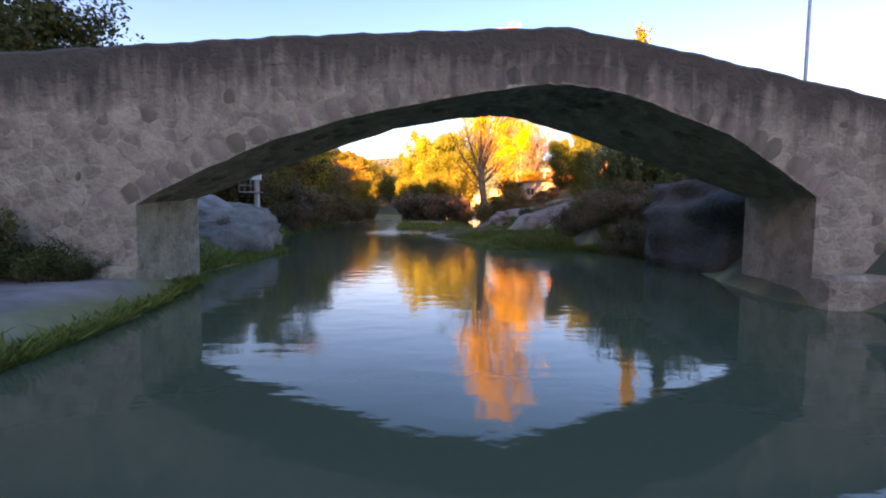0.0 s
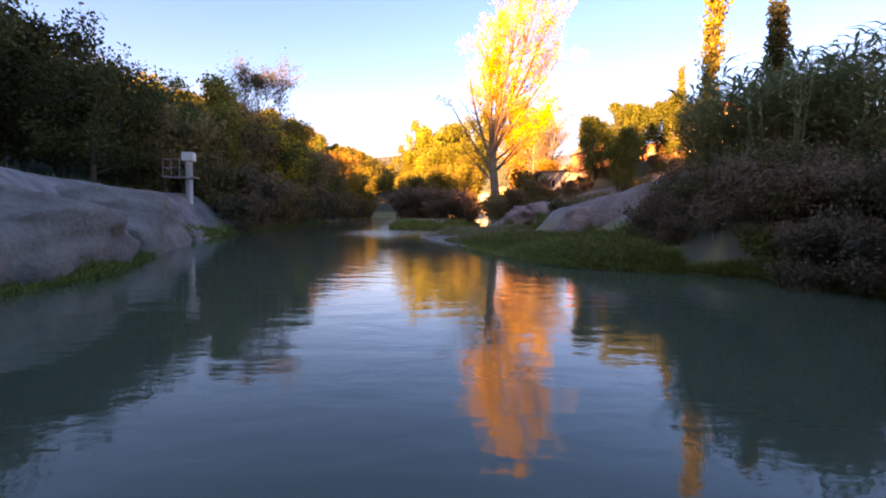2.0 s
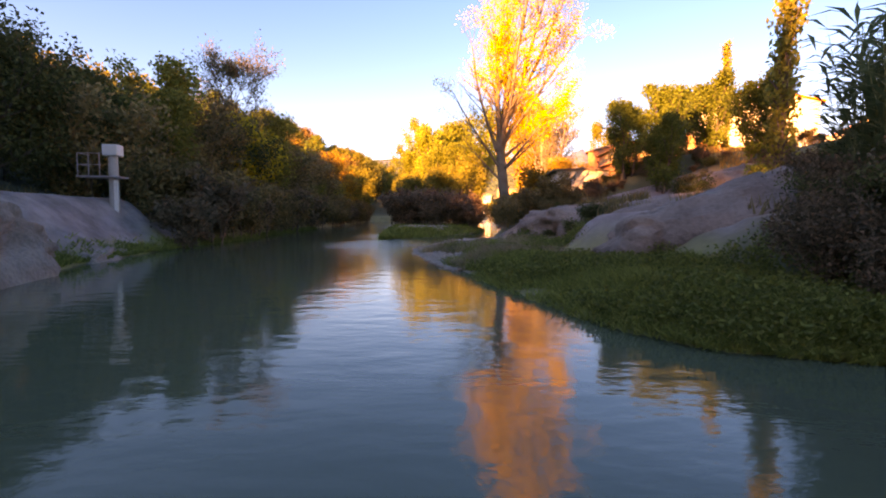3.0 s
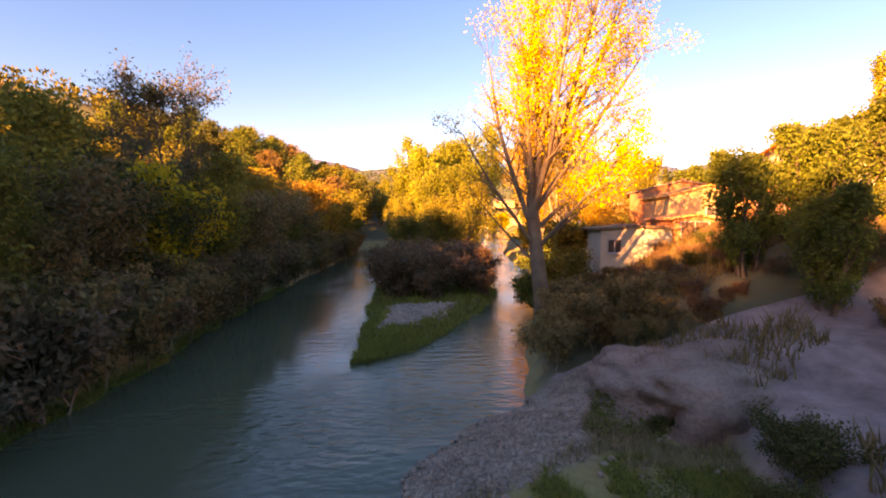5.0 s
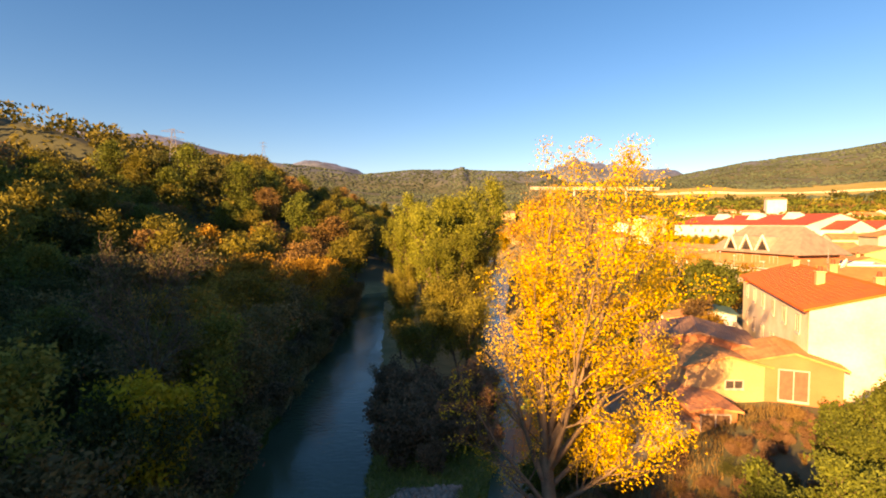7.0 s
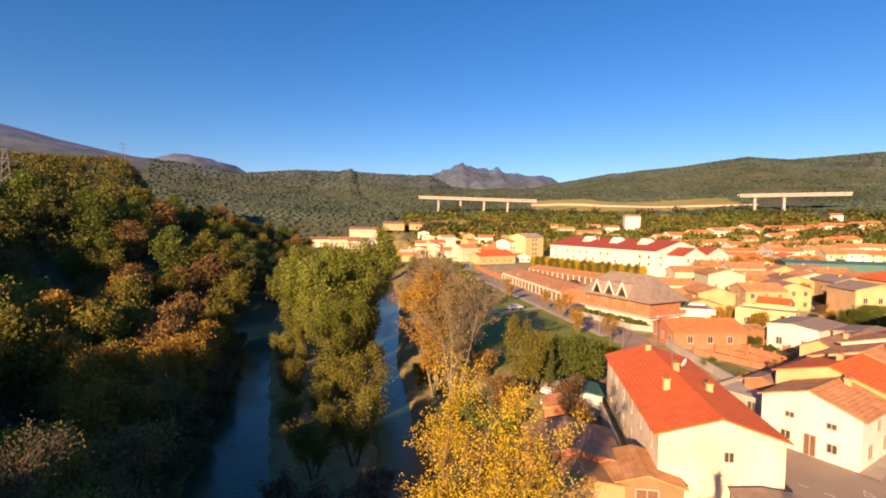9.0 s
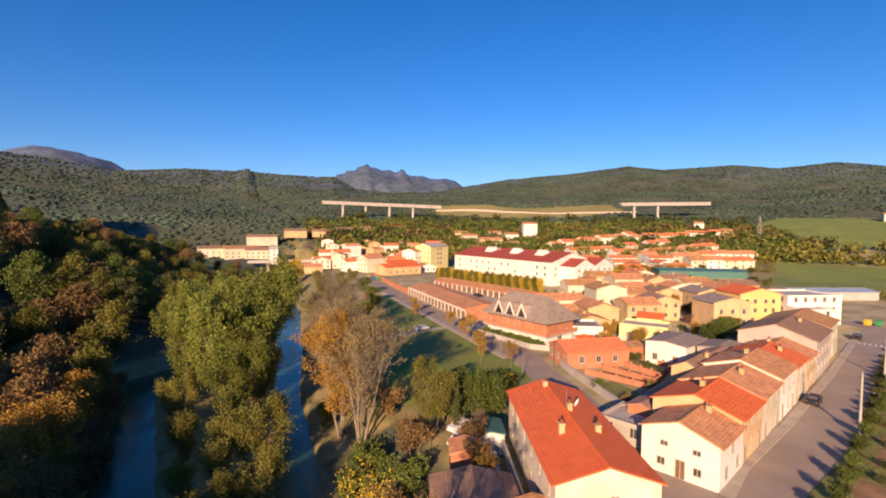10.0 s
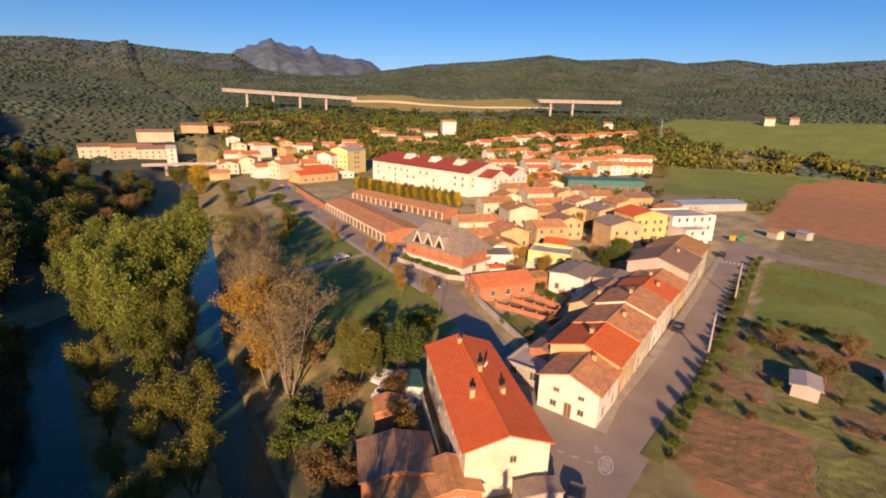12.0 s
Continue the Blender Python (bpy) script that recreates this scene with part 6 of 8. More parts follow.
def window_meshes(w, h, dark):
    """A frame with its sill and middle bar in one piece, a pane, and both in one mesh for far houses."""
    k = (round(w, 2), round(h, 2), dark)
    if k in CACHE:
        return CACHE[k]
    pane_mat = M["shutter" if dark else "glass"]
    xs_, zs_ = (-w / 2 - 0.08, -w / 2, -0.03, 0.03, w / 2, w / 2 + 0.08), (-0.12, 0.0, h, h + 0.08)
    made = []
    for filled in (False, True):
        bm = bmesh.new()
        fr = [[bm.verts.new((x, -0.14 if j == 0 else -0.06, z)) for x in xs_] for j, z in enumerate(zs_)]
        bk = [[bm.verts.new((x, 0.06, z)) for x in xs_] for z in zs_]
        solid = {(i, j) for i in range(5) for j in range(3) if not (j == 1 and i in (1, 3))}
        for i in range(5):
            for j in range(3):
                if (i, j) in solid:
                    bm.faces.new((fr[j][i], fr[j][i + 1], fr[j + 1][i + 1], fr[j + 1][i]))
                if (i, j) in solid or filled:
                    f = bm.faces.new((bk[j][i], bk[j + 1][i], bk[j + 1][i + 1], bk[j][i + 1]))
                    f.material_index = 0 if (i, j) in solid else 1
                if (i, j) in solid:
                    for (di, dj), (a, b) in (((-1, 0), ((0, 0), (0, 1))), ((1, 0), ((1, 1), (1, 0))), ((0, -1), ((1, 0), (0, 0))), ((0, 1), ((0, 1), (1, 1)))):
                        if (i + di, j + dj) not in solid:
                            p, q = (j + a[1], i + a[0]), (j + b[1], i + b[0])
                            bm.faces.new((fr[p[0]][p[1]], fr[q[0]][q[1]], bk[q[0]][q[1]], bk[p[0]][p[1]]))
        me = bpy.data.meshes.new("window_frame")
        bm.to_mesh(me), bm.free()
        me.materials.append(M["frame"]), me.materials.append(pane_mat)
        made.append(me)
    bm = boxes((-w / 2, w / 2, -0.02, 0.02, 0, h))
    pn = bpy.data.meshes.new("pane")
    bm.to_mesh(pn), bm.free(), pn.materials.append(pane_mat)
    CACHE[k] = made[0], pn, made[1]
    return CACHE[k]


def house(x, y, az, w, l, h, rise, wall, roof, label, z0=TOWN, eave=0.4, openings=(), chimneys=(), group="", name="house", hip=0.0, flat=False, extra=None):
    """A house centred at x, y; az: the ridge's bearing; w across, l along the ridge; openings: side, place along it, sill, width, height, kind."""
    root = thing(name, pose(x, y, z0, 0, 0, -az), label, "house", group)
    FOOT.append((x, y, math.hypot(w, l) / 2))
    a, b = w / 2, l / 2
    bm = bmesh.new()
    lo = [bm.verts.new(p) for p in ((-a, -b, -0.6), (a, -b, -0.6), (a, b, -0.6), (-a, b, -0.6))]
    hi = [bm.verts.new(p) for p in ((-a, -b, h), (a, -b, h), (a, b, h), (-a, b, h))]
    if flat or hip:
        for i in range(4):
            bm.faces.new((lo[i], lo[(i + 1) % 4], hi[(i + 1) % 4], hi[i]))
        bm.faces.new(hi)
    else:
        s, n_ = bm.verts.new((0, -b, h + rise)), bm.verts.new((0, b, h + rise))
        bm.faces.new((lo[0], lo[1], hi[1], s, hi[0]))
        bm.faces.new((lo[1], lo[2], hi[2], hi[1]))
        bm.faces.new((lo[2], lo[3], hi[3], n_, hi[2]))
        bm.faces.new((lo[3], lo[0], hi[0], hi[3]))
        bm.faces.new((hi[1], hi[2], n_, s))
        bm.faces.new((hi[3], hi[0], s, n_))
    bmesh.ops.recalc_face_normals(bm, faces=bm.faces)
    part("wall", bm, M[wall], root)
    bm = bmesh.new()
    t, e = 0.14, eave
    drop = rise / a * e if a else 0
    if flat:
        box(bm, -a, a, -b, b, h + 0.01, h + 0.1)
        pb = bmesh.new()
        rings = [[pb.verts.new((sx * (a - k), sy * (b - k), zz)) for sx, sy in ((-1, -1), (1, -1), (1, 1), (-1, 1))] for k, zz in ((0, h + 0.1), (0, h + 0.6), (0.25, h + 0.6), (0.25, h + 0.1))]
        for r0, r1 in zip(rings, rings[1:]):
            for i in range(4):
                pb.faces.new((r0[i], r0[(i + 1) % 4], r1[(i + 1) % 4], r1[i]))
        bmesh.ops.recalc_face_normals(pb, faces=pb.faces)
        part("parapet", pb, M[wall], root)
    elif hip:
        c = max(b - a * hip, 0.2)
        o = [bm.verts.new(p) for p in ((-a - e, -b - e, h - drop * 0.4), (a + e, -b - e, h - drop * 0.4), (a + e, b + e, h - drop * 0.4), (-a - e, b + e, h - drop * 0.4))]
        u_ = [bm.verts.new((v.co.x, v.co.y, v.co.z + t)) for v in o]
        s, n_ = bm.verts.new((0, -c, h + rise)), bm.verts.new((0, c, h + rise))
        for i in range(4):
            bm.faces.new((o[i], o[(i + 1) % 4], u_[(i + 1) % 4], u_[i]))
        bm.faces.new(o[::-1])
        for f in ((u_[0], u_[1], s), (u_[1], u_[2], n_, s), (u_[2], u_[3], n_), (u_[3], u_[0], s, n_)):
            bm.faces.new(f)
    else:
        prof = [(-a - e, h - drop), (0, h + rise), (a + e, h - drop)]
        ring = [(x_, z_ + 0.02) for x_, z_ in prof] + [(x_, z_ + 0.02 + t) for x_, z_ in prof[::-1]]
        f0, f1 = [[bm.verts.new((x_, yy, z_)) for x_, z_ in ring] for yy in (-b - e * 0.6, b + e * 0.6)]
        for i in range(6):
            bm.faces.new((f0[i], f0[(i + 1) % 6], f1[(i + 1) % 6], f1[i]))
        for f_ in (f0, f1):
            bm.faces.new((f_[0], f_[1], f_[4], f_[5]))
            bm.faces.new((f_[1], f_[2], f_[3], f_[4]))
    bmesh.ops.recalc_face_normals(bm, faces=bm.faces)
    rf = part("roof", bm, M[roof], root)
    if not flat and not hip and l > 5:
        bm = bmesh.new()
        box(bm, -0.13, 0.13, -b - e * 0.6, b + e * 0.6, h + rise + t - 0.06, h + rise + t + 0.08, 0.03)
        part("ridge_tiles", bm, M[roof], rf)
    for cx, cy, ch in chimneys:
        zt = h + rise * (1 - abs(cx) / a) if not flat else h
        ck = part("chimney", boxes((cx - 0.28, cx + 0.28, cy - 0.28, cy + 0.28, zt - 0.5, zt + ch), (cx - 0.36, cx + 0.36, cy - 0.36, cy + 0.36, zt + ch, zt + ch + 0.1), bevel=0.02), M["ochre"], rf)
        part("chimney_pot", cyl(bmesh.new(), cx, cy, zt + ch + 0.1, zt + ch + 0.5, 0.2, 0.14, 8), M["rust"], ck)
    for side, u, sill, ww, hh, what in openings:
        m = {"S": pose(u, -b, sill), "N": pose(-u, b, sill, 0, 0, 180), "W": pose(-a, -u, sill, 0, 0, -90), "E": pose(a, u, sill, 0, 0, 90)}[side]
        fr, pn, one = window_meshes(ww, hh, what != "window")
        if math.hypot(x, y - 31) > 440:
            put("window", one, root, m)
            continue
        o = put("door" if what == "door" else "garage_door" if what == "garage" else "window", fr, root, m)
        put("pane" if what == "window" else "leaf" if what == "door" else "shutter", pn, o)
    return root


def rows_of(side, length, floors, every=3.2, first=1.1, step=2.9, w=0.9, h=1.25, skip=0.0, g=None, doors=False):
    n_ = max(1, int(length / every))
    res = []
    for f in range(floors):
        for i in range(n_):
            if g and g.random() < skip:
                continue
            u = (i - (n_ - 1) / 2) * (length / n_)
            what = "window" if not g or g.random() < 0.65 else "shutter"
            if doors and f == 0 and i % 2 == 0:
                res.append((side, u, 0.05, 1.1, 2.1, "door"))
            else:
                res.append((side, u, first + f * step, w, h, what))
    return res


gh = random.Random(17)
# the long house with the new red roof
red = house(33.2, 72.2, 23.2, 9.3, 23.2, 6.0, 1.45, "stucco", "tile_red", "long cream rendered house with a bright red tiled roof", openings=[("S", 0.6, 4.1, 0.65, 0.75, "window")] + rows_of("E", 22, 2, g=gh) + rows_of("W", 22, 2, g=gh), chimneys=((-1.9, -3.6, 1.1), (2.0, -3.3, 0.8), (0.35, 1.2, 0.9), (-0.4, 9.3, 0.7)))
part("roof_step", boxes((-5.1, 5.1, 8.2, 8.45, 5.6, 5.75)), M["tile_red"], red)
dish = thing("satellite_dish", pose(34.4, 74.2, TOWN + 7.9), "pale round satellite dish on a roof mast", "satellite dish")
part("mast", cyl(bmesh.new(), 0, 0, -0.7, 1.6, 0.03), M["metal"], dish)
bm = bmesh.new()
bmesh.ops.create_uvsphere(bm, u_segments=16, v_segments=10, radius=0.9)
bmesh.ops.delete(bm, geom=[v for v in bm.verts if v.co.z > -0.62], context="VERTS")
bmesh.ops.solidify(bm, geom=bm.faces[:], thickness=0.03)
part("reflector", bm, M["white"], dish, "", pose(0, -0.75, 0.7, -70, 0, 30), True)
# lean-to and sheds at the long house
house(30.4, 58.6, 23.2, 4.6, 2.2, 2.3, 0.25, "concrete", "slate", "low grey lean-to shed against the gable wall", eave=0.15, name="shed")
house(20.2, 70.2, 23, 8.0, 6.6, 2.6, 0.9, "brick", "tile_dark", "low shed with a dark weathered tile roof", eave=0.3, name="shed", openings=[("S", 0, 0.1, 1.6, 2.0, "door")])
house(23.6, 64.6, 23, 5.4, 5.0, 2.4, 0.8, "brick", "tile_old", "low shed with an old orange tile roof", eave=0.3, name="shed", openings=[("S", 0, 0.1, 1.6, 2.0, "door")])
house(29.6, 83.6, 23, 3.6, 4.6, 2.2, 0.3, "white", "sheet_green", "small yard shelter with a green sheet roof", eave=0.2, name="shed")
house(24.4, 79.8, 23, 3.8, 3.8, 2.2, 0.5, "brick", "tile_old", "small brick yard shed with a tiled roof", eave=0.2, name="shed")

# ruined hut above the rocks
hut = house(12.4, 62.6, 4, 4.6, 5.2, 2.8, 0.15, "cream", "tile_dark", "small pale hut with a sagging low tiled roof", z0=2.95, eave=0.4, name="hut", openings=[("S", -1.4, 1.3, 0.8, 0.8, "window")])
house(16.1, 62.2, 4, 2.6, 5.0, 2.4, 0.2, "brick", "tile_old", "narrow brick lean-to with a rusty door", z0=4.0, eave=0.3, name="hut", openings=[("S", 0, 0.1, 1.7, 2.1, "garage")])
house(18.9, 65.6, 4, 5.6, 5.0, 3.6, 0.7, "ochre", "tile_old", "old ochre shed with a broken tiled roof", z0=4.5, eave=0.3, name="hut", openings=[("S", 0.4, 2.2, 1.1, 0.5, "window")])

# white corner house and the row along the street
AZ = 71.5


def along(t, off):
    """A place t metres up the street, off metres back from its house line."""
    a = radians(AZ)
    return 46.2 + t * math.sin(a) - off * math.cos(a), 63.6 + t * math.cos(a) + off * math.sin(a)


x, y = along(4.0, 4.1)
house(x, y, AZ, 8.4, 8.2, 4.9, 1.5, "white", "tile_old", "white two-storey corner house with an old tiled roof", openings=[("S", 2.0, 1.0, 0.75, 0.8, "window"), ("S", 0.2, 0.05, 0.95, 2.05, "door"), ("S", -1.9, 1.0, 0.8, 0.8, "window"), ("S", 1.9, 3.3, 0.75, 0.5, "window"), ("S", -1.6, 3.3, 0.75, 0.5, "window"), ("E", -2, 0.9, 1.0, 1.2, "window"), ("E", 2, 0.9, 1.0, 1.2, "window"), ("E", 0, 3.2, 0.9, 0.9, "window")], chimneys=((1.0, 2.4, 0.8),))
row = ((12.6, 9.4, 5.6, "tile_red", "ochre"), (22.2, 9.8, 5.9, "tile_old", "cream"), (32.0, 9.8, 6.4, "tile_old", "white"), (41.4, 9.0, 6.0, "tile_red", "cream"), (50.5, 9.0, 5.4, "tile_old", "ochre"))
for t, l, h, rf, wl in row:
    x, y = along(t, 5.2)
    house(x, y, AZ, 10.4, l - 0.06, h, 1.7, wl, rf, "two-storey row house with a weathered tiled roof on the street", openings=rows_of("E", l, 2, 3.0, doors=True, g=gh) + rows_of("W", l, 2, 3.4, g=gh), chimneys=((gh.uniform(-2, 2), gh.uniform(-2, 2), 0.8),), group="street row houses")
for t, off, w, l, h, rise, rf, wl, flat in ((7.2, 12.6, 6.5, 7.0, 2.3, 0, "concrete", "grey", True), (12.8, 12.2, 3.8, 8.6, 3.4, 0.6, "tile_dark", "brick", False), (20.6, 12.3, 4.0, 7.0, 3.4, 0.8, "tile_dark", "cream", False), (31.5, 12.8, 4.8, 9.4, 5.0, 1.2, "tile_dark", "ochre", False), (41.8, 12.8, 5.0, 8.6, 4.6, 0.9, "tile_dark", "cream", False), (48.6, 22.6, 8.0, 11.0, 4.6, 0.5, "slate", "white", False), (51.0, 14.2, 7.4, 8.0, 4.4, 0.5, "slate", "grey", False)):
    x, y = along(t, off)
    house(x, y, AZ, w, l, h, rise, wl, rf, "low flat-roofed building behind the row houses" if flat else "back building with a dull roof behind the row houses", openings=rows_of("W", l, max(1, int(h / 2.6)), 2.6, g=gh) + rows_of("S", w, max(1, int(h / 2.6)), 2.8, g=gh), group="row back buildings", flat=flat, chimneys=((w * 0.2, l * 0.2, 0.9),) if t in (12.8, 31.5) else ())
x, y = along(63, 6.5)
house(x, y, AZ, 13, 15, 7.2, 2.2, "grey", "tile_dark", "tall grey gabled house in the street row", openings=rows_of("E", 14, 2, 3.2, g=gh), chimneys=((2, 3, 0.8),))
x, y = along(78, 6.5)
house(x, y, AZ, 12, 13, 7.4, 1.8, "cream", "tile_old", "cream gabled house at the end of the street", openings=rows_of("E", 12, 2, 3.2, g=gh) + rows_of("S", 10, 1, 3.2, first=4, g=gh))
house(141.5, 121.5, 20, 12.5, 11, 9.2, 1.6, "amber", "tile_red", "amber three-storey house with an orange tiled roof", openings=[("W", u, z, 0.9, 1.2, "window") for u in (-3, 3) for z in (4.2, 6.8)] + [("S", u, z, 0.9, 1.2, "window") for u in (-4, -1.6, 1.6, 4) for z in (3.9, 6.5)] + [("S", u, 0.1, 2.4, 2.3, "garage") for u in (-3, 2)])
house(157.5, 116.5, 20, 17, 13, 8.2, 0, "white", "concrete", "white flat-roofed block of flats with terraces", flat=True, openings=rows_of("S", 15, 3, 3.0, g=gh) + rows_of("W", 12, 3, 3.0, g=gh))
house(150.5, 109.0, 20, 9, 7, 5.2, 0, "white", "concrete", "lower white flat-roofed annex with a terrace", flat=True, openings=rows_of("S", 8, 2, 3.0, g=gh))
house(129, 121, 20, 11, 10, 7.4, 1.4, "ochre", "slate", "ochre three-storey house with a brown roof", openings=rows_of("S", 10, 2, 3.2, first=1.4, g=gh))

# gardens and brick houses behind the lane
house(68.0, 107.8, 104, 8.6, 13.5, 3.2, 1.5, "brick", "tile_pale", "low brick house with a worn orange tiled roof", openings=rows_of("E", 11, 1, 2.8, g=gh) + rows_of("S", 9, 1, 2.8, g=gh))
house(78.6, 107.6, 104, 5.0, 5.5, 2.6, 0.5, "brick", "tile_old", "brick lean-to beside the garden terraces", openings=rows_of("S", 7, 1, 2.2, g=gh), name="shed")


def wall(name, pts, hgt, thick, mat, label, z0=TOWN):
    bm = bmesh.new()
    for (xa, ya), (xb, yb) in zip(pts, pts[1:]):
        d, L = math.atan2(yb - ya, xb - xa), math.hypot(xb - xa, yb - ya)
        k = len(bm.verts)
        box(bm, 0, L, -thick / 2, thick / 2, -0.4, hgt)
        box(bm, 0, L, -thick / 2 - 0.04, thick / 2 + 0.04, hgt, hgt + 0.08)
        bm.verts.ensure_lookup_table()
        bmesh.ops.transform(bm, matrix=Matrix.Translation((xa, ya, z0)) @ Matrix.Rotation(d, 4, "Z"), verts=bm.verts[k:])
    return tagged(part(name, bm, M[mat]), label, "wall", kind="structure")


wall("garden_wall", [(47.5, 73.5), (54.2, 84.5), (57.6, 97.4), (60.4, 107)], 1.3, 0.25, "concrete", "long pale rendered wall along the lane")
for a, b in (((61.7, 101.5), (66, 90)), ((66.8, 102), (69.6, 91.6)), ((72.5, 103), (72.9, 93.4)), ((79.5, 104), (79.6, 97)), ((66.1, 89.9), (72.8, 93.2)), ((73, 93.3), (79.5, 96.9))):
    low = wall("terrace_wall", [a, b], 0.9, 0.22, "brick", "low brick wall with posts between garden terraces")
    for k in range(5):
        px_, py_ = a[0] + (b[0] - a[0]) * k / 4, a[1] + (b[1] - a[1]) * k / 4
        part("post", boxes((px_ - 0.17, px_ + 0.17, py_ - 0.17, py_ + 0.17, TOWN - 0.1, TOWN + 1.35), bevel=0.02), M["brick"], low)
for x, y, k, s in ((57.6, 93.5, "bush", 0.7), (64.4, 88, "bush_brown", 0.8), (66, 88, "bush", 0.7), (56.6, 86.5, "bush_brown", 0.6), (62, 85.4, "bush", 0.6), (68.4, 97, "bush_brown", 0.4), (75.6, 99, "bush", 0.6), (86, 111, "bush_gold", 1.4), (92, 108, "bush", 1.5), (104, 106, "green", 0.6), (110, 107, "green", 0.65), (116, 108, "olive2", 0.6), (99, 123, "bush", 1.2), (77, 108, "bush", 1.0), (121, 113, "green", 0.5), (82, 118, "bush_gold", 1.0)):
    plant(K[k], x, y, "garden shrub between the village houses", "shrub", "garden shrubs", s)
house(94.5, 116.8, 146, 8, 11, 3.8, 0, "yellow", "concrete", "low pale yellow house with a flat roof terrace", flat=True, openings=rows_of("E", 10, 1, 3, g=gh) + rows_of("S", 7, 1, 3, g=gh))
house(100, 120, 146, 6, 6, 5.0, 0.9, "yellow", "tile_red", "yellow upper storey with a red tiled roof", openings=rows_of("S", 5, 1, 3, first=3.2, g=gh))
for x, y, az, w, l, h, wl, rf, fl in ((80, 124, 30, 9, 9, 3.6, "white", "slate", 1), (77, 133, 20, 8, 10, 3.4, "ochre", "tile_old", 0), (88, 131, 20, 10, 8, 3.4, "ochre", "tile_old", 0), (86, 142, 110, 8, 12, 4.2, "ochre", "tile_old", 0), (98, 138, 20, 9, 11, 5.2, "ochre", "tile_old", 0), (110, 134, 110, 9, 10, 6.0, "ochre", "tile_old", 0), (122, 137, 20, 9, 10, 6.0, "ochre", "tile_dark", 0), (96, 152, 110, 9, 14, 5.6, "cream", "tile_old", 0), (112, 149, 20, 10, 10, 8.6, "cream", "tile_old", 0), (124, 152, 110, 10, 12, 6.2, "ochre", "tile_old", 0), (136, 148, 20, 10, 10, 6.4, "ochre", "tile_dark", 0), (148, 141, 20, 10, 11, 6.6, "ochre", "slate", 0), (140, 163, 110, 9, 12, 6.0, "cream", "tile_old", 0), (156, 158, 20, 10, 10, 6.0, "cream", "tile_old", 0), (118, 168, 110, 9, 12, 7.4, "cream", "tile_old", 0)):
    house(x, y, az, w, l, h, 1.4, wl, rf, "village house with plain rendered walls and clay roof" if not fl else "white flat-roofed village house with a terrace", flat=bool(fl), openings=rows_of("S", w, max(1, int(h / 3)), 3.0, g=gh) + rows_of("W", l, max(1, int(h / 3)), 3.2, g=gh) + rows_of("E", l, max(1, int(h / 3)), 3.2, g=gh), chimneys=((gh.uniform(-1.5, 1.5), gh.uniform(-2, 2), 0.7),), group="village houses")

# house with the three dormers
dorm = house(68.4, 129.6, -13.5, 10.0, 19.0, 6.5, 4.9, "white", "slate", "large brick and white house with a slate hipped roof and dormers", eave=1.3, hip=0.62, openings=[("W", u, 3.5, 1.7, 1.9, "shutter") for u in (-3.2, 0.6, 4.6)] + [("W", u, 0.9, 1.2, 1.1, "window") for u in (-4.6, -1.4, 1.8, 4.6)] + [("S", 0, 0.9, 1.4, 1.6, "window"), ("S", 2.5, 3.9, 1.2, 1.5, "window")])
part("brick_storey", boxes((-5.04, 5.04, -9.56, 9.56, 3.15, 6.4)), M["brick"], dorm, "red brick upper storey")
bal = part("balcony", boxes((-5.9, 5.9, -10.4, 10.4, 2.85, 3.12)), M["concrete"], dorm)
part("balcony_rail", boxes((-5.9, -5.75, -10.4, 10.4, 3.12, 4.0), (-5.75, 5.9, -10.4, -10.25, 3.12, 4.0)), M["brick"], bal)
for v in (-2.6, 1.2, 5.0):
    bm = bmesh.new()
    q = [(-5.7, v - 1.6, 6.2), (-5.7, v + 1.6, 6.2), (-5.7, v, 9.4)]
    r_ = [(-1.6, v - 1.6, 9.0), (-1.6, v + 1.6, 9.0), (-1.2, v, 9.4)]
    f0, f1 = [bm.verts.new(p) for p in q], [bm.verts.new(p) for p in r_]
    bm.faces.new(f0), bm.faces.new(f1[::-1])
    for i in range(3):
        bm.faces.new((f0[i], f0[(i + 1) % 3], f1[(i + 1) % 3], f1[i]))
    bmesh.ops.recalc_face_normals(bm, faces=bm.faces)
    dm = part("dormer", bm, M["slate"], dorm)
    bm = bmesh.new()
    for s in (-1, 1):
        p0, p1 = Vector((-5.77, v + s * 1.75, 6.1)), Vector((-5.77, v, 9.6))
        dd = (p1 - p0)
        m = Matrix.Translation((p0 + p1) / 2) @ dd.to_track_quat("Z", "Y").to_matrix().to_4x4() @ Matrix.Diagonal((0.2, 0.22, dd.length, 1))
        bmesh.ops.create_cube(bm, size=1, matrix=m)
    part("gable_trim", bm, M["white"], dm, "white gable trim")
    bm = bmesh.new()
    bm.faces.new([bm.verts.new(p) for p in ((-5.75, v - 1.15, 6.4), (-5.75, v + 1.15, 6.4), (-5.75, v, 8.6))])
    bmesh.ops.solidify(bm, geom=bm.faces[:], thickness=0.03)
    part("pane", bm, M["glass"], dm)
wall("front_wall", [(59.4, 139.5), (62.8, 121), (66, 117.6), (73, 117)], 1.1, 0.3, "concrete", "pale curved front garden wall")
for i in range(14):
    plant(K["bush"], 61.2 + i * 0.3, 138 - i * 1.35, "clipped green hedge plant before the house", "hedge", "front hedge", 0.8)
umb = thing("parasol", pose(78.5, 124.5, TOWN + 3.7), "green garden parasol on a roof terrace", "parasol")
part("pole", cyl(bmesh.new(), 0, 0, 0, 2.4, 0.03), M["metal"], umb)
bm = bmesh.new()
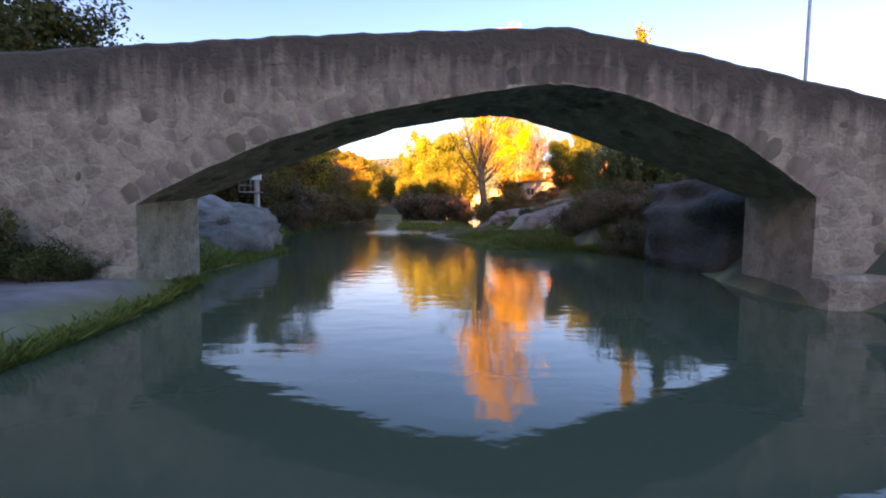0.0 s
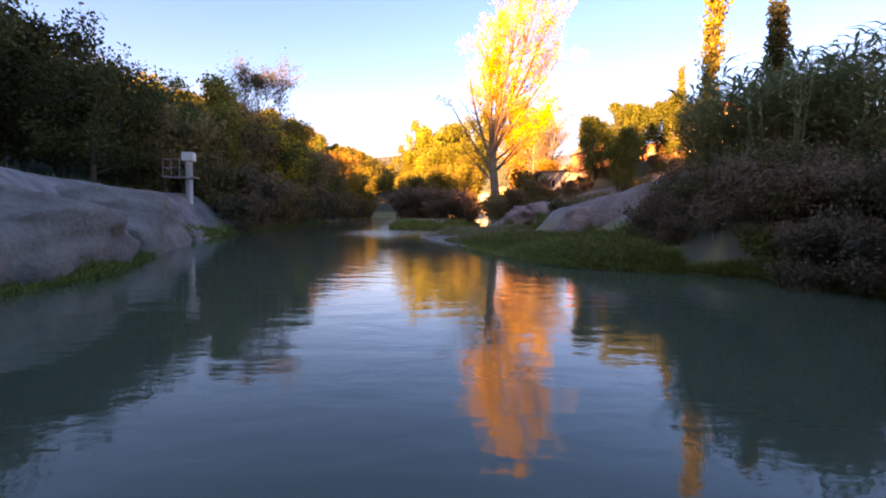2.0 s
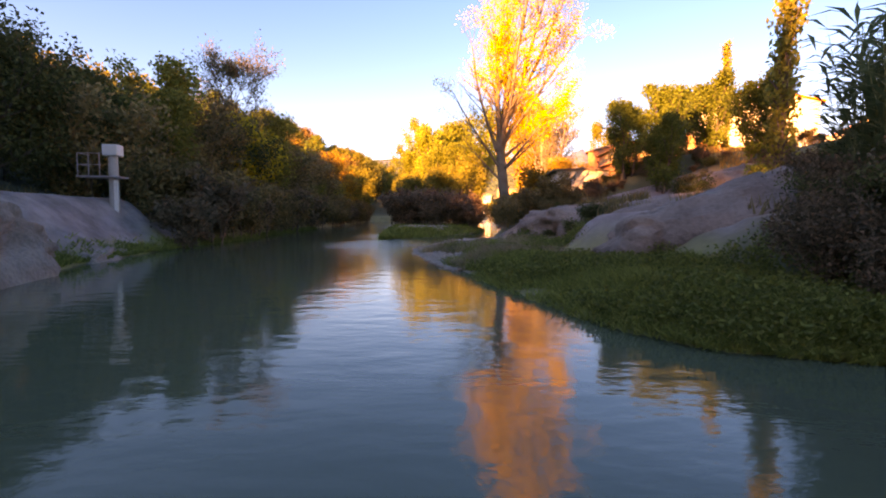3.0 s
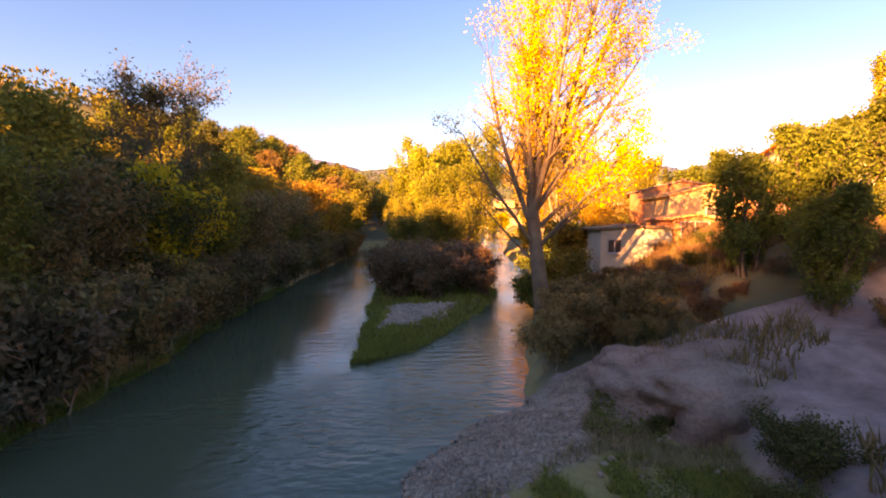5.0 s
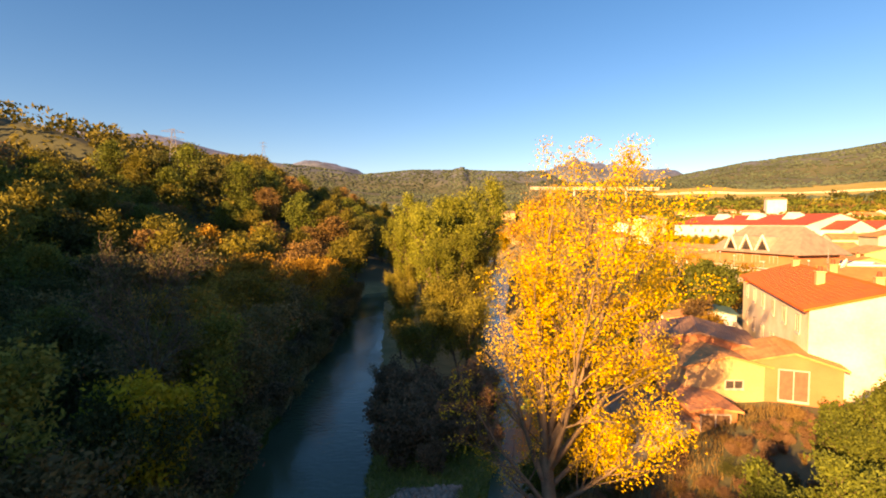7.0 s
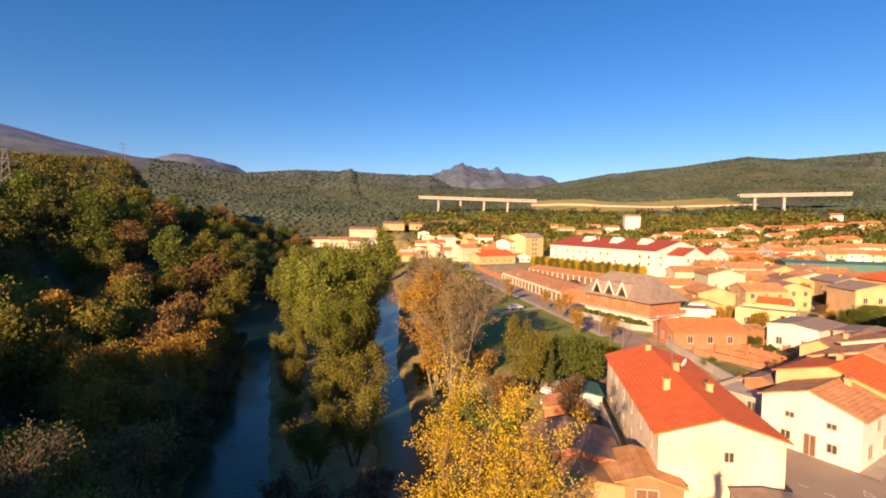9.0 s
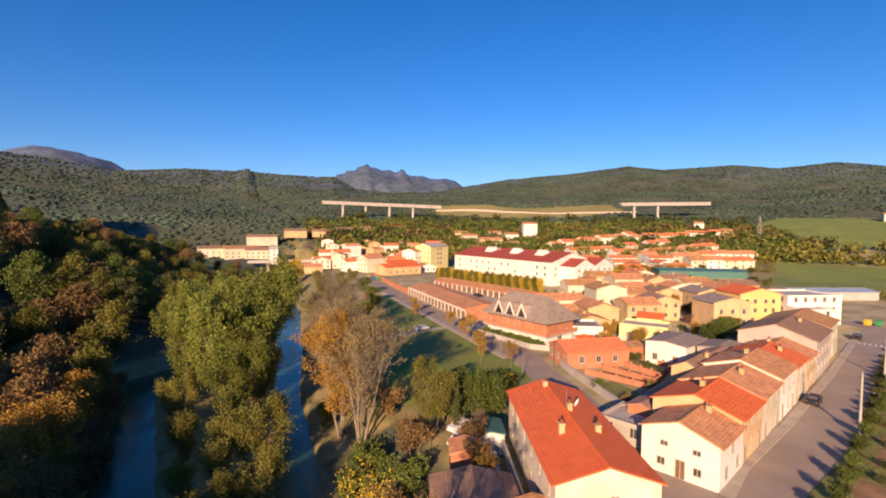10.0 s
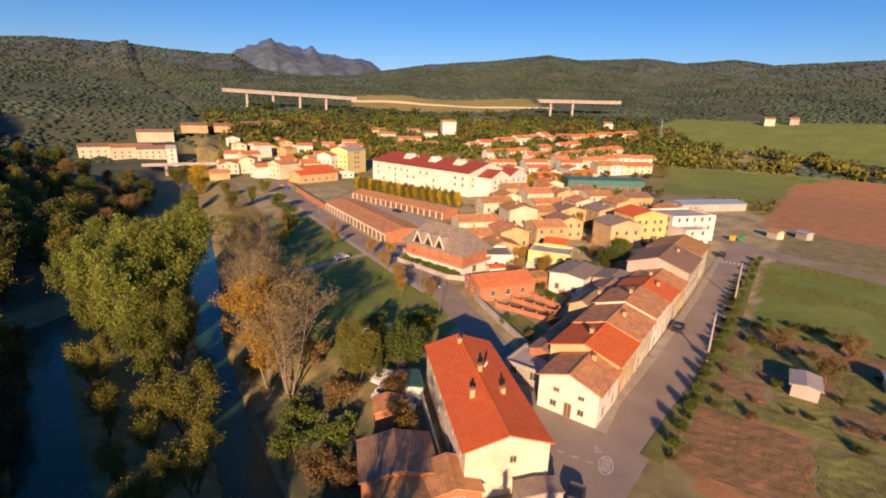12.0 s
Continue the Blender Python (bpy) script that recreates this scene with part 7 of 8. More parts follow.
bmesh.ops.create_cone(bm, cap_ends=True, segments=8, radius1=1.9, radius2=0.05, depth=0.7, matrix=Matrix.Translation((0, 0, 2.3)))
part("canopy", bm, M["green_plastic"], umb)


# ---- brick garages ----
def garages(xa, ya, xb, yb, width, hgt, doors, label):
    L, az = math.hypot(xb - xa, yb - ya), math.degrees(math.atan2(xb - xa, yb - ya))
    a = radians(az)
    cx, cy = (xa + xb) / 2 + width / 2 * math.cos(a), (ya + yb) / 2 - width / 2 * math.sin(a)
    step = L / doors
    row = house(cx, cy, az, width, L, hgt, 1.0, "brick", "tile_old", label, openings=[("W", (i - (doors - 1) / 2) * step, 0.06, step * 0.7, 2.3, "garage") for i in range(doors)], name="garage_row", eave=0.5)
    for i in range(doors + 1):
        u = -(i - doors / 2) * step
        part("pillar", boxes((-width / 2 - 0.14, -width / 2 + 0.02, u - 0.16, u + 0.16, 0, 2.6), bevel=0.02), M["white"], row)
    return row


ga = garages(64.6, 156.5, 67.9, 212.8, 13.0, 3.3, 17, "long row of brick garages with a tiled roof")
part("lintel_band", boxes((-6.56, -6.48, -28, 28, 2.55, 3.0)), M["white"], ga, "white band over the garage doors")
garages(99.5, 176.5, 88.0, 231.7, 9.0, 3.0, 17, "second row of garages round the courtyard")
wall("yard_wall", [(68.2, 214), (74.5, 284)], 2.0, 0.3, "brick", "brick yard wall with pale coping along the road")
wall("yard_wall", [(73.8, 159.3), (92, 164)], 2.4, 0.3, "brick", "brick wall closing the garage yard")

# ---- large white building and its neighbours ----
big = house(146.5, 251.0, -11.4, 30, 74, 11.4, 4.2, "white", "crimson", "large white apartment building with a crimson tiled roof", eave=0.6, openings=[("W", u, z, 1.0, 1.4, "window" if gh.random() < 0.6 else "shutter") for u in range(-32, 34, 5) for z in (1.5, 4.6, 7.8) if gh.random() < 0.55] + rows_of("S", 28, 3, 3.6, first=1.5, step=3.1, g=gh, skip=0.3), chimneys=((-4, 10, 1.5), (3, -14, 1.5)))
for u in (-22, -4, 16):
    bm = bmesh.new()
    q = [(-7.6, u - 3.3, 13.2), (-7.6, u + 3.3, 13.2), (-7.6, u, 16.5)]
    r_ = [(-1.6, u - 3.3, 14.8), (-1.6, u + 3.3, 14.8), (-1.6, u, 16.5)]
    f0, f1 = [bm.verts.new(p) for p in q], [bm.verts.new(p) for p in r_]
    bm.faces.new(f0), bm.faces.new(f1[::-1])
    for i in range(3):
        bm.faces.new((f0[i], f0[(i + 1) % 3], f1[(i + 1) % 3], f1[i]))
    bmesh.ops.recalc_face_normals(bm, faces=bm.faces)
    part("roof_gable", bm, M["white"], big, "small white roof gable")
for i in range(54):
    plant(LIGHT["gold" if i % 4 == 1 else "olive2"], 100.0 + i * 0.365, 254.7 - i * 1.171, "yellow-green hedge tree in a dense row along the white building", "tree", "hedge trees", 0.62 + 0.1 * math.sin(i * 2.3), wide=0.95)
for i in range(14):
    plant(K["orange" if i % 2 else "gold"], 186 + i * 3.2, 228 - i * 1.2, "orange hedge tree behind the houses", "tree", "hedge trees", 0.75)
house(126, 322, 62, 13, 19, 14.5, 2.0, "yellow", "concrete", "bright yellow apartment block with window strips", openings=[("E", u, z, 1.3, 1.5, "shutter") for u in (-1.5, 1.5) for z in (3, 6, 9, 12)] + rows_of("S", 12, 4, 3.0, g=gh))
house(113, 322, 62, 11, 10, 11.5, 1.5, "white", "tile_old", "white apartment block beside the yellow one", openings=rows_of("S", 10, 3, 3.0, g=gh) + rows_of("E", 9, 3, 3.0, g=gh))
house(92, 293, 78, 12, 24, 4.6, 1.6, "ochre", "tile_red", "long low hall with a red tiled roof", openings=rows_of("E", 22, 1, 4, g=gh))
house(98, 309, 78, 11, 20, 5.2, 1.6, "ochre", "tile_red", "low workshop with a bright red tiled roof", openings=rows_of("E", 18, 1, 4, g=gh))
for i in range(110):
    az, r = gh.uniform(6.5, 24.5), gh.uniform(286, 430)
    x, y = polar(az, r)
    if any(math.hypot(x - a, y - b) < 11 for a, b in CACHE.setdefault("village", [(126, 322), (113, 322), (92, 293), (98, 309)])):
        continue
    if x - bank_right(y) < 12 or abs(x - 74) < 7 and y < 305:
        continue
    CACHE["village"].append((x, y))
    w, l, h = gh.uniform(8, 11), gh.uniform(9, 15), gh.choice((3.4, 5.6, 5.8, 6.2, 8.4))
    house(x, y, gh.choice((10, 78, 14, 100)) + gh.uniform(-8, 8), w, l, h, gh.uniform(1.3, 1.9), gh.choice(("white", "white", "cream", "cream", "ochre", "cream")), gh.choice(("tile_pale", "tile_old", "tile_old", "tile_pale")), "old village house with a clay tiled roof", z0=ground_z(x, y), openings=rows_of("S", w, max(1, int(h / 2.8)), 3.4, skip=0.2, g=gh) + rows_of("W", l, max(1, int(h / 2.8)), 4.2, skip=0.2, g=gh), group="old village houses")
# terraces of red-roofed row houses
for (aa, ra), (ab, rb) in (((37.5, 415), (46.5, 474)), ((39.5, 388), (50, 434)), ((43, 372), (54.5, 428)), ((47.5, 362), (58, 402)), ((46.5, 458), (57, 505)), ((52, 345), (59, 372))):
    (xa, ya), (xb, yb) = polar(aa, ra), polar(ab, rb)
    L = math.hypot(xb - xa, yb - ya)
    seg = int(L / 9.5)
    bearing = math.degrees(math.atan2(xb - xa, yb - ya))
    for i in range(seg):
        f = (i + 0.5) / seg
        x, y = xa + (xb - xa) * f, ya + (yb - ya) * f
        if gh.random() < 0.08:
            continue
        house(x, y, bearing, 11, L / seg - 0.05, gh.choice((5.2, 5.4, 6.2)), 2.2, gh.choice(("white", "white", "cream")), gh.choice(("tile_pale", "tile_pale", "tile_old")), "white row house with a red tiled roof", z0=ground_z(x, y), openings=rows_of("E", L / seg, 2, 4.0, g=gh), group="terrace row houses", chimneys=((2.0, 1.0, 0.6),) if i % 3 == 0 else ())
for az, r, w, l, h, wl in ((35.1, 470, 13, 13, 15, "white"), (33, 455, 12, 12, 7, "white"), (31, 470, 12, 12, 6, "white"), (30.5, 430, 14, 20, 6.5, "ochre"), (33.5, 420, 12, 18, 5, "white"), (28, 445, 12, 14, 7, "cream"), (27, 470, 11, 13, 6, "ochre"), (53, 540, 13, 9, 6, "white"), (68, 600, 14, 9, 6, "cream"), (70, 610, 9, 8, 5, "grey")):
    x, y = polar(az, r)
    house(x, y, az + 80, w, l, h, 1.6, wl, "tile_old", "scattered house on the slope behind the village", z0=ground_z(x, y), openings=rows_of("E", l, max(1, int(h / 3)), 3.2, g=gh), group="slope houses")
for az, r, w, l, h, wl, rf in ((-1.0, 430, 12, 22, 8, "cream", "tile_dark"), (1.8, 420, 16, 26, 8, "cream", "tile_old"), (3.8, 415, 14, 24, 7, "cream", "tile_dark"), (5.2, 395, 7, 6, 12, "white", "concrete"), (4.0, 470, 12, 26, 7.5, "cream", "tile_dark"), (7.6, 476, 12, 20, 6, "ochre", "tile_dark"), (10.4, 482, 11, 16, 5, "ochre", "tile_dark"), (13.2, 490, 11, 18, 5, "ochre", "tile_dark"), (15.8, 496, 10, 14, 5, "cream", "tile_dark")):
    x, y = polar(az, r)
    house(x, y, az + 86, w, l, h, 2.0, wl, rf, "old mill building with long tiled roofs by the river", z0=ground_z(x, y), openings=rows_of("E", l, max(1, int(h / 3)), 4.0, g=gh), group="mill buildings")

for x, y, az, w, l, h, wl, rf in ((168, 148, 20, 10, 11, 6.2, "ochre", "tile_old"), (176, 166, 110, 10, 12, 6.0, "cream", "tile_old"), (164, 176, 20, 9, 11, 6.4, "ochre", "tile_old"), (184, 182, 110, 9, 12, 5.6, "cream", "tile_dark"), (150, 178, 110, 10, 12, 7.2, "cream", "tile_old"), (172, 192, 20, 10, 12, 6.0, "ochre", "tile_old"), (135, 180, 20, 9, 11, 6.4, "cream", "tile_old"), (152, 194, 110, 9, 12, 6.8, "ochre", "tile_old"), (186, 136, 20, 10, 10, 4.0, "ochre", "tile_old"), (196, 160, 110, 9, 13, 4.6, "ochre", "tile_dark"), (188, 206, 20, 10, 14, 5.6, "cream", "tile_pale"), (204, 226, 110, 10, 14, 6.0, "white", "tile_pale"), (222, 238, 20, 10, 14, 6.0, "white", "tile_pale"), (240, 226, 110, 10, 14, 5.8, "cream", "tile_pale"), (252, 246, 20, 10, 14, 6.0, "white", "tile_pale"), (232, 258, 110, 10, 16, 6.0, "white", "tile_pale"), (214, 262, 20, 10, 14, 6.0, "cream", "tile_old"), (268, 262, 110, 10, 16, 6.0, "white", "tile_pale"), (248, 276, 110, 10, 18, 6.0, "white", "tile_pale"), (226, 288, 110, 10, 20, 6.0, "cream", "tile_pale"), (286, 244, 20, 10, 14, 5.6, "cream", "tile_old"), (278, 284, 110, 10, 18, 6.0, "white", "tile_pale"), (204, 296, 20, 10, 14, 6.2, "cream", "tile_old"), (184, 300, 110, 10, 14, 5.4, "ochre", "tile_old"), (166, 306, 20, 10, 12, 5.4, "cream", "tile_old")):
    house(x, y, az, w, l, h, 1.6, wl, rf, "village house with plain rendered walls and clay roof", z0=ground_z(x, y), openings=rows_of("S", w, max(1, int(h / 3)), 3.0, g=gh) + rows_of("W", l, max(1, int(h / 3)), 3.4, g=gh) + rows_of("E", l, max(1, int(h / 3)), 3.4, g=gh), chimneys=((gh.uniform(-1.5, 1.5), gh.uniform(-2, 2), 0.7),), group="village houses")
for i in range(60):
    x, y = gh.uniform(110, 300), gh.uniform(130, 330)
    if inside(np.array([x]), np.array([y]), (105, 130), (190, 125), (320, 240), (300, 330), (170, 320), (175, 230), (110, 170))[0]:
        plant(K[gh.choice(("green", "olive2", "orange", "dark"))], x, y, "garden tree among the village houses", "tree", "garden trees", gh.uniform(0.35, 0.6))

# end gables of the white building
for k, v in ((-7.5, 15.5), (7.5, 15.5)):
    x = 146.5 + math.cos(radians(11.4)) * k + math.sin(radians(11.4)) * 41
    y = 251 + math.sin(radians(11.4)) * k - math.cos(radians(11.4)) * 41
    house(x + 6, y + 1, -11.4, v - 0.6, 9, 9.6, 3.2, "white", "crimson", "white gabled wing of the apartment building", openings=rows_of("S", 13, 3, 3.4, step=2.9, g=gh))

# market shed, greenhouse
house(223, 199, 123, 15, 42, 6.2, 0.8, "sheet_green", "sheet_green", "long low shed with a dark green sheet roof", name="shed", openings=[("E", u, 0.2, 3.0, 2.6, "garage") for u in range(-18, 20, 4)])
house(221, 140, 112, 12, 34, 3.2, 0.8, "concrete", "sheet_blue", "long low shed with a blue-grey sheet roof", name="shed")
house(188, 98, 20, 3, 4, 2.4, 0.6, "cream", "tile_old", "tiny field hut beside the road", name="shed")
house(196, 92, 20, 3, 4, 2.4, 0.4, "grey", "sheet_blue", "tiny grey field hut beside the road", name="shed")
house(80.4, 52.0, 70, 3.4, 5.0, 2.0, 0.3, "concrete", "concrete", "small pale garden shed among the plots", name="shed")
house(93, 44, 70, 3, 4, 2.0, 0.3, "concrete", "sheet_blue", "small grey garden shed among the plots", name="shed")


# belts of trees round the village and up to the viaduct
gw = np.random.default_rng(91)
for nm, lb, mt, count, r0, r1, a0, a1 in (("green_tree_belt", "dense green trees in belts behind the village", "leaf_green", 620, 400, 560, -2, 62), ("dark_tree_belt", "dark evergreen trees in belts behind the village", "leaf_dark", 420, 440, 600, -4, 84), ("brown_tree_belt", "brown autumn trees in belts behind the village", "leaf_brown", 200, 400, 520, -2, 60), ("olive_tree_belt", "yellow-green trees in belts behind the village", "leaf_olive", 420, 360, 540, 6, 84)):
    a_, r_ = np.radians(gw.uniform(a0, a1, count)), gw.uniform(r0, r1, count)
    xs, ys = r_ * np.sin(a_), 31 + r_ * np.cos(a_)
    sel = ~inside(xs, ys, *FIELD_FAR) & ~inside(xs, ys, *FIELD_EAST) & ~inside(xs, ys, *FIELD_EAST_LOW) & (xs > bank_right(ys) + 6)
    for fx, fy, fq in FOOT:
        sel &= (xs - fx) ** 2 + (ys - fy) ** 2 > (fq * 0.6 + 3.0) ** 2
    scrub(nm, lb, np.column_stack([xs, ys])[sel], 5.4, 110, mt, 92 + count)


# ---- viaducts ----
def viaduct(az0, r0, az1, r1, z0, z1, piers, label):
    (xa, ya), (xb, yb) = polar(az0, r0), polar(az1, r1)
    L, d = math.hypot(xb - xa, yb - ya), math.atan2(yb - ya, xb - xa)
    root = thing("viaduct", Matrix.Translation((xa, ya, z0)) @ Matrix.Rotation(d, 4, "Z") @ Matrix.Rotation(-math.atan2(z1 - z0, L), 4, "Y"), label, "viaduct")
    part("deck", boxes((0, L, -5, 5, -2.6, -0.4), (0, L, -6, 6, -0.4, 0), bevel=0.1), M["concrete"], root)
    part("barrier", boxes((0, L, -6, -5.7, 0, 1.1)), M["concrete"], root)
    part("barrier", boxes((0, L, 5.7, 6, 0, 1.1)), M["concrete"], root)
    for f in piers:
        px, py = xa + (xb - xa) * f, ya + (yb - ya) * f
        dz = z0 + (z1 - z0) * f - ground_z(px, py)
        part("pier", boxes((L * f - 1.2, L * f + 1.2, -2.5, 2.5, -max(dz, 3) - 1, -2.6), bevel=0.15), M["concrete"], root)
    return root


viaduct(10.7, 610, 24.6, 606, 62.6, 58.2, (0.17, 0.36, 0.56, 0.76), "long white concrete road viaduct on slender piers")
viaduct(45.3, 610, 54.0, 640, 62, 63, (0.15, 0.42), "short white concrete road bridge on the slope")
bm, prev = bmesh.new(), None
for az in np.arange(24.0, 47.1, 1.0):
    (xa, ya), (xb, yb) = polar(az, 690), polar(az, 702)
    zt = max(ground_z(xa, ya), ground_z(xb, yb)) + 0.5
    cur = [bm.verts.new(p) for p in ((xa, ya, zt - 4), (xa, ya, zt), (xb, yb, zt), (xb, yb, zt - 4))]
    if prev:
        for j in range(3):
            bm.faces.new((prev[j], cur[j], cur[j + 1], prev[j + 1]))
    prev = cur
bmesh.ops.recalc_face_normals(bm, faces=bm.faces)
tagged(part("road", bm, M["paving"]), "pale main road on a low embankment beside the field", "road", kind="structure")
bridge2 = thing("road_bridge", pose(*polar(6.0, 352), 8.6, 0, 0, -4), "low pale road bridge over the river", "bridge")
part("deck", boxes((-22, 22, -4, 4, -1.0, 0)), M["concrete"], bridge2)
part("barrier", boxes((-22, 22, -4, -3.7, 0, 0.9)), M["concrete"], bridge2)
for x in (-9, 9):
    part("pier", boxes((x - 0.8, x + 0.8, -3.5, 3.5, -10, -1.0)), M["concrete"], bridge2)

# ---- street furniture, cars ----
lamp = thing("street_lamp", pose(48.9, 103.9, TOWN), "pale street lamp with a short arm", "street lamp", "street lamps")
part("pole", cyl(bmesh.new(), 0, 0, 0, 6.0, 0.07, 0.045, 8), M["metal"], lamp)
part("lamp_head", boxes((-0.15, 0.15, -0.1, 0.7, 5.95, 6.1), bevel=0.03), M["white"], lamp)
for x, y in ((57.6, 130), (57.2, 150), (59.8, 178), (62, 205), (53.4, 118.5), (57.5, 106)):
    copy_thing(lamp, pose(x, y, TOWN, 0, 0, x * 40))
pole = thing("utility_pole", pose(77.1, 64.9, TOWN), "tall pale concrete utility pole beside the street", "utility pole", "utility poles")
part("shaft", cyl(bmesh.new(), 0, 0, 0, 8.8, 0.2, 0.11, 8), M["concrete"], pole)
part("crossarm", boxes((-0.7, 0.7, -0.05, 0.05, 8.3, 8.42)), M["metal"], pole)
copy_thing(pole, pose(112, 76.4, TOWN, 0, 0, 20))
for i in range(17):
    t = i / 16
    plant(K["ball"], 50.6 + 98 * t ** 1.15, 55.3 + 31.4 * t ** 1.15, "small round clipped street tree on the kerb", "tree", "clipped street trees", 0.78)


def car(x, y, turn, paint, label):
    root = thing("car", pose(x, y, TOWN + 0.05, 0, 0, turn), label, "car", "parked cars")
    bm = bmesh.new()
    prof = [(-2.05, 0.35), (-2.1, 0.75), (-1.9, 0.95), (-1.2, 1.0), (-0.75, 1.42), (0.75, 1.46), (1.6, 1.02), (2.05, 0.9), (2.1, 0.4)]
    lf, rt = [bm.verts.new((px, -0.85, pz)) for px, pz in prof], [bm.verts.new((px, 0.85, pz)) for px, pz in prof]
    for i in (3, 4, 5, 6):
        k = 0.78 if i in (4, 5) else 1.0
        lf[i].co.y *= k
        rt[i].co.y *= k
    bm.faces.new(lf), bm.faces.new(rt[::-1])
    for i in range(len(prof)):
        j = (i + 1) % len(prof)
        bm.faces.new((lf[i], rt[i], rt[j], lf[j]))
    bmesh.ops.recalc_face_normals(bm, faces=bm.faces)
    bmesh.ops.bevel(bm, geom=bm.edges[:], offset=0.05, segments=2, affect="EDGES")
    part("body", bm, M[paint], root)
    for nm, a, b in (("rear_window", (-1.19, 1.05), (-0.8, 1.4)), ("windscreen", (0.85, 1.42), (1.5, 1.08))):
        bm = bmesh.new()
        bm.faces.new([bm.verts.new(p) for p in ((a[0], -0.62, a[1]), (a[0], 0.62, a[1]), (b[0], 0.58, b[1]), (b[0], -0.58, b[1]))])
        part(nm, bm, M["glass"], root)
    for s in (-1, 1):
        for u0, u1 in ((-0.9, -0.05), (0.05, 1.0)):
            part("side_window", boxes((u0, u1, s * 0.74 - 0.03, s * 0.74 + 0.03, 1.06, 1.34)), M["glass"], root)
        part("headlight", boxes((2.02, 2.12, s * 0.6 - 0.16, s * 0.6 + 0.16, 0.66, 0.8), bevel=0.02), M["frame"], root)
        part("tail_light", boxes((-2.13, -2.03, s * 0.65 - 0.12, s * 0.65 + 0.12, 0.72, 0.88), bevel=0.02), M["rust"], root)
    for wx_, wy_ in ((-1.3, -0.78), (1.3, -0.78), (-1.3, 0.78), (1.3, 0.78)):
        bm = bmesh.new()
        bmesh.ops.create_cone(bm, cap_ends=True, segments=14, radius1=0.32, radius2=0.32, depth=0.2, matrix=pose(wx_, wy_, 0.3, 90))
        part("wheel", bm, M["rubber"], root)
    return root


car(84.7, 74.3, 18, "car_dark", "dark parked car beside the row houses")
car(145.9, 95.8, 18, "car_dark", "dark parked car at the end of the street")
car(36.8, 102.2, 20, "car_white", "white car parked under the trees")
car(33.5, 103.2, 20, "car_white", "white car parked under the trees")
car(47, 148.5, 10, "car_white", "white car parked at the park path")
car(91, 196, 100, "car_dark", "dark car in the garage courtyard")
for x, y, mt, lb in ((68.5, 274, "yellow_plastic", "yellow recycling bin"), (70, 270, "blue_plastic", "blue recycling bin"), (71.5, 266, "green_plastic", "green recycling bin"), (170, 104, "yellow_plastic", "yellow recycling bin"), (171.5, 102, "green_plastic", "green recycling bin")):
    root = thing("recycling_bin", pose(x, y, TOWN), lb + " standing beside the road", "bin", "recycling bins")
    bm = boxes((-0.9, 0.9, -0.7, 0.7, 0.1, 1.5), bevel=0.12)
    part("body", bm, M[mt], root)
    part("lid", boxes((-0.85, 0.85, -0.6, 0.6, 1.5, 1.75), bevel=0.1), M[mt], root)
# garden plots right of the street


def plot(t0, t1, o0, o1, mat, label):
    """A bed beside the street: t along it, o metres off to the south."""
    a = radians(AZ - 1)
    def at_(t, o):
        return 47 + t * math.sin(a) + o * math.cos(a), 54.6 + t * math.cos(a) - o * math.sin(a)
    bm = bmesh.new()
    nt_, no_ = max(4, int((t1 - t0) / 0.45)), max(3, int((o1 - o0) / 0.9))
    vv = []
    for i in range(nt_ + 1):
        for j in range(no_ + 1):
            t, o = t0 + (t1 - t0) * i / nt_, o0 + (o1 - o0) * j / no_
            edge_ = i in (0, nt_) or j in (0, no_)
            x_, y_ = at_(t + (0.25 * math.sin(o * 1.3 + t0) if edge_ else 0.12 * math.sin(o * 2.1)), o + (0.3 * math.sin(t * 1.1 + o0) if edge_ else 0))
            lump = 0.08 * noise.noise(Vector((x_ * 0.9, y_ * 0.9, 3))) + (0.012 * (i % 2) if mat == "soil" else 0)
            vv.append(bm.verts.new((x_, y_, TOWN + (0.02 if edge_ else 0.07 + lump))))
    for i in range(nt_):
        for j in range(no_):
            k = i * (no_ + 1) + j
            bm.faces.new((vv[k], vv[k + 1], vv[k + no_ + 2], vv[k + no_ + 1]))
    bmesh.ops.recalc_face_normals(bm, faces=bm.faces)
    tagged(part("garden_bed", bm, M[mat]), label, "garden bed", kind="structure")
    return at_


SOIL, TURF = "reddish dug soil bed in the garden plots", "rough green turf strip in the garden plots"
for t0, t1, o0, o1, mt in ((1, 17, 1.2, 14, "soil"), (18, 22, 1.2, 26, "turf"), (1, 17, 15, 28, "turf"), (23, 29, 1.2, 9, "soil"), (23, 29, 10, 17, "turf"), (30, 37, 1.2, 6, "turf"), (30, 37, 7, 17, "soil"), (38, 50, 1.2, 5, "soil"), (38, 44, 6, 18, "turf"), (45, 52, 6, 18, "soil"), (23, 30, 18, 30, "soil"), (31, 42, 19, 31, "turf"), (43, 52, 19, 30, "soil"), (53, 57, 1.2, 22, "turf")):
    at_ = plot(t0, t1, o0, o1, mt, SOIL if mt == "soil" else TURF)
    for i in range(int((o1 - o0) / 2.2)):
        if gh.random() < 0.6:
            x, y = at_(t1 + 0.5, o0 + 2.2 * i)
            plant(K[gh.choice(("bramble", "bramble", "brush", "bush"))], x, y, "low plants in a row along the garden bed", "shrub", "plot plants", gh.uniform(0.35, 0.7))
for i in range(26):
    x, y = at_(2 + i * 3.4, 0.6)
    plant(K["bramble"], x, y, "low hedge shrub along the gardens", "shrub", "plot plants", gh.uniform(0.35, 0.6))
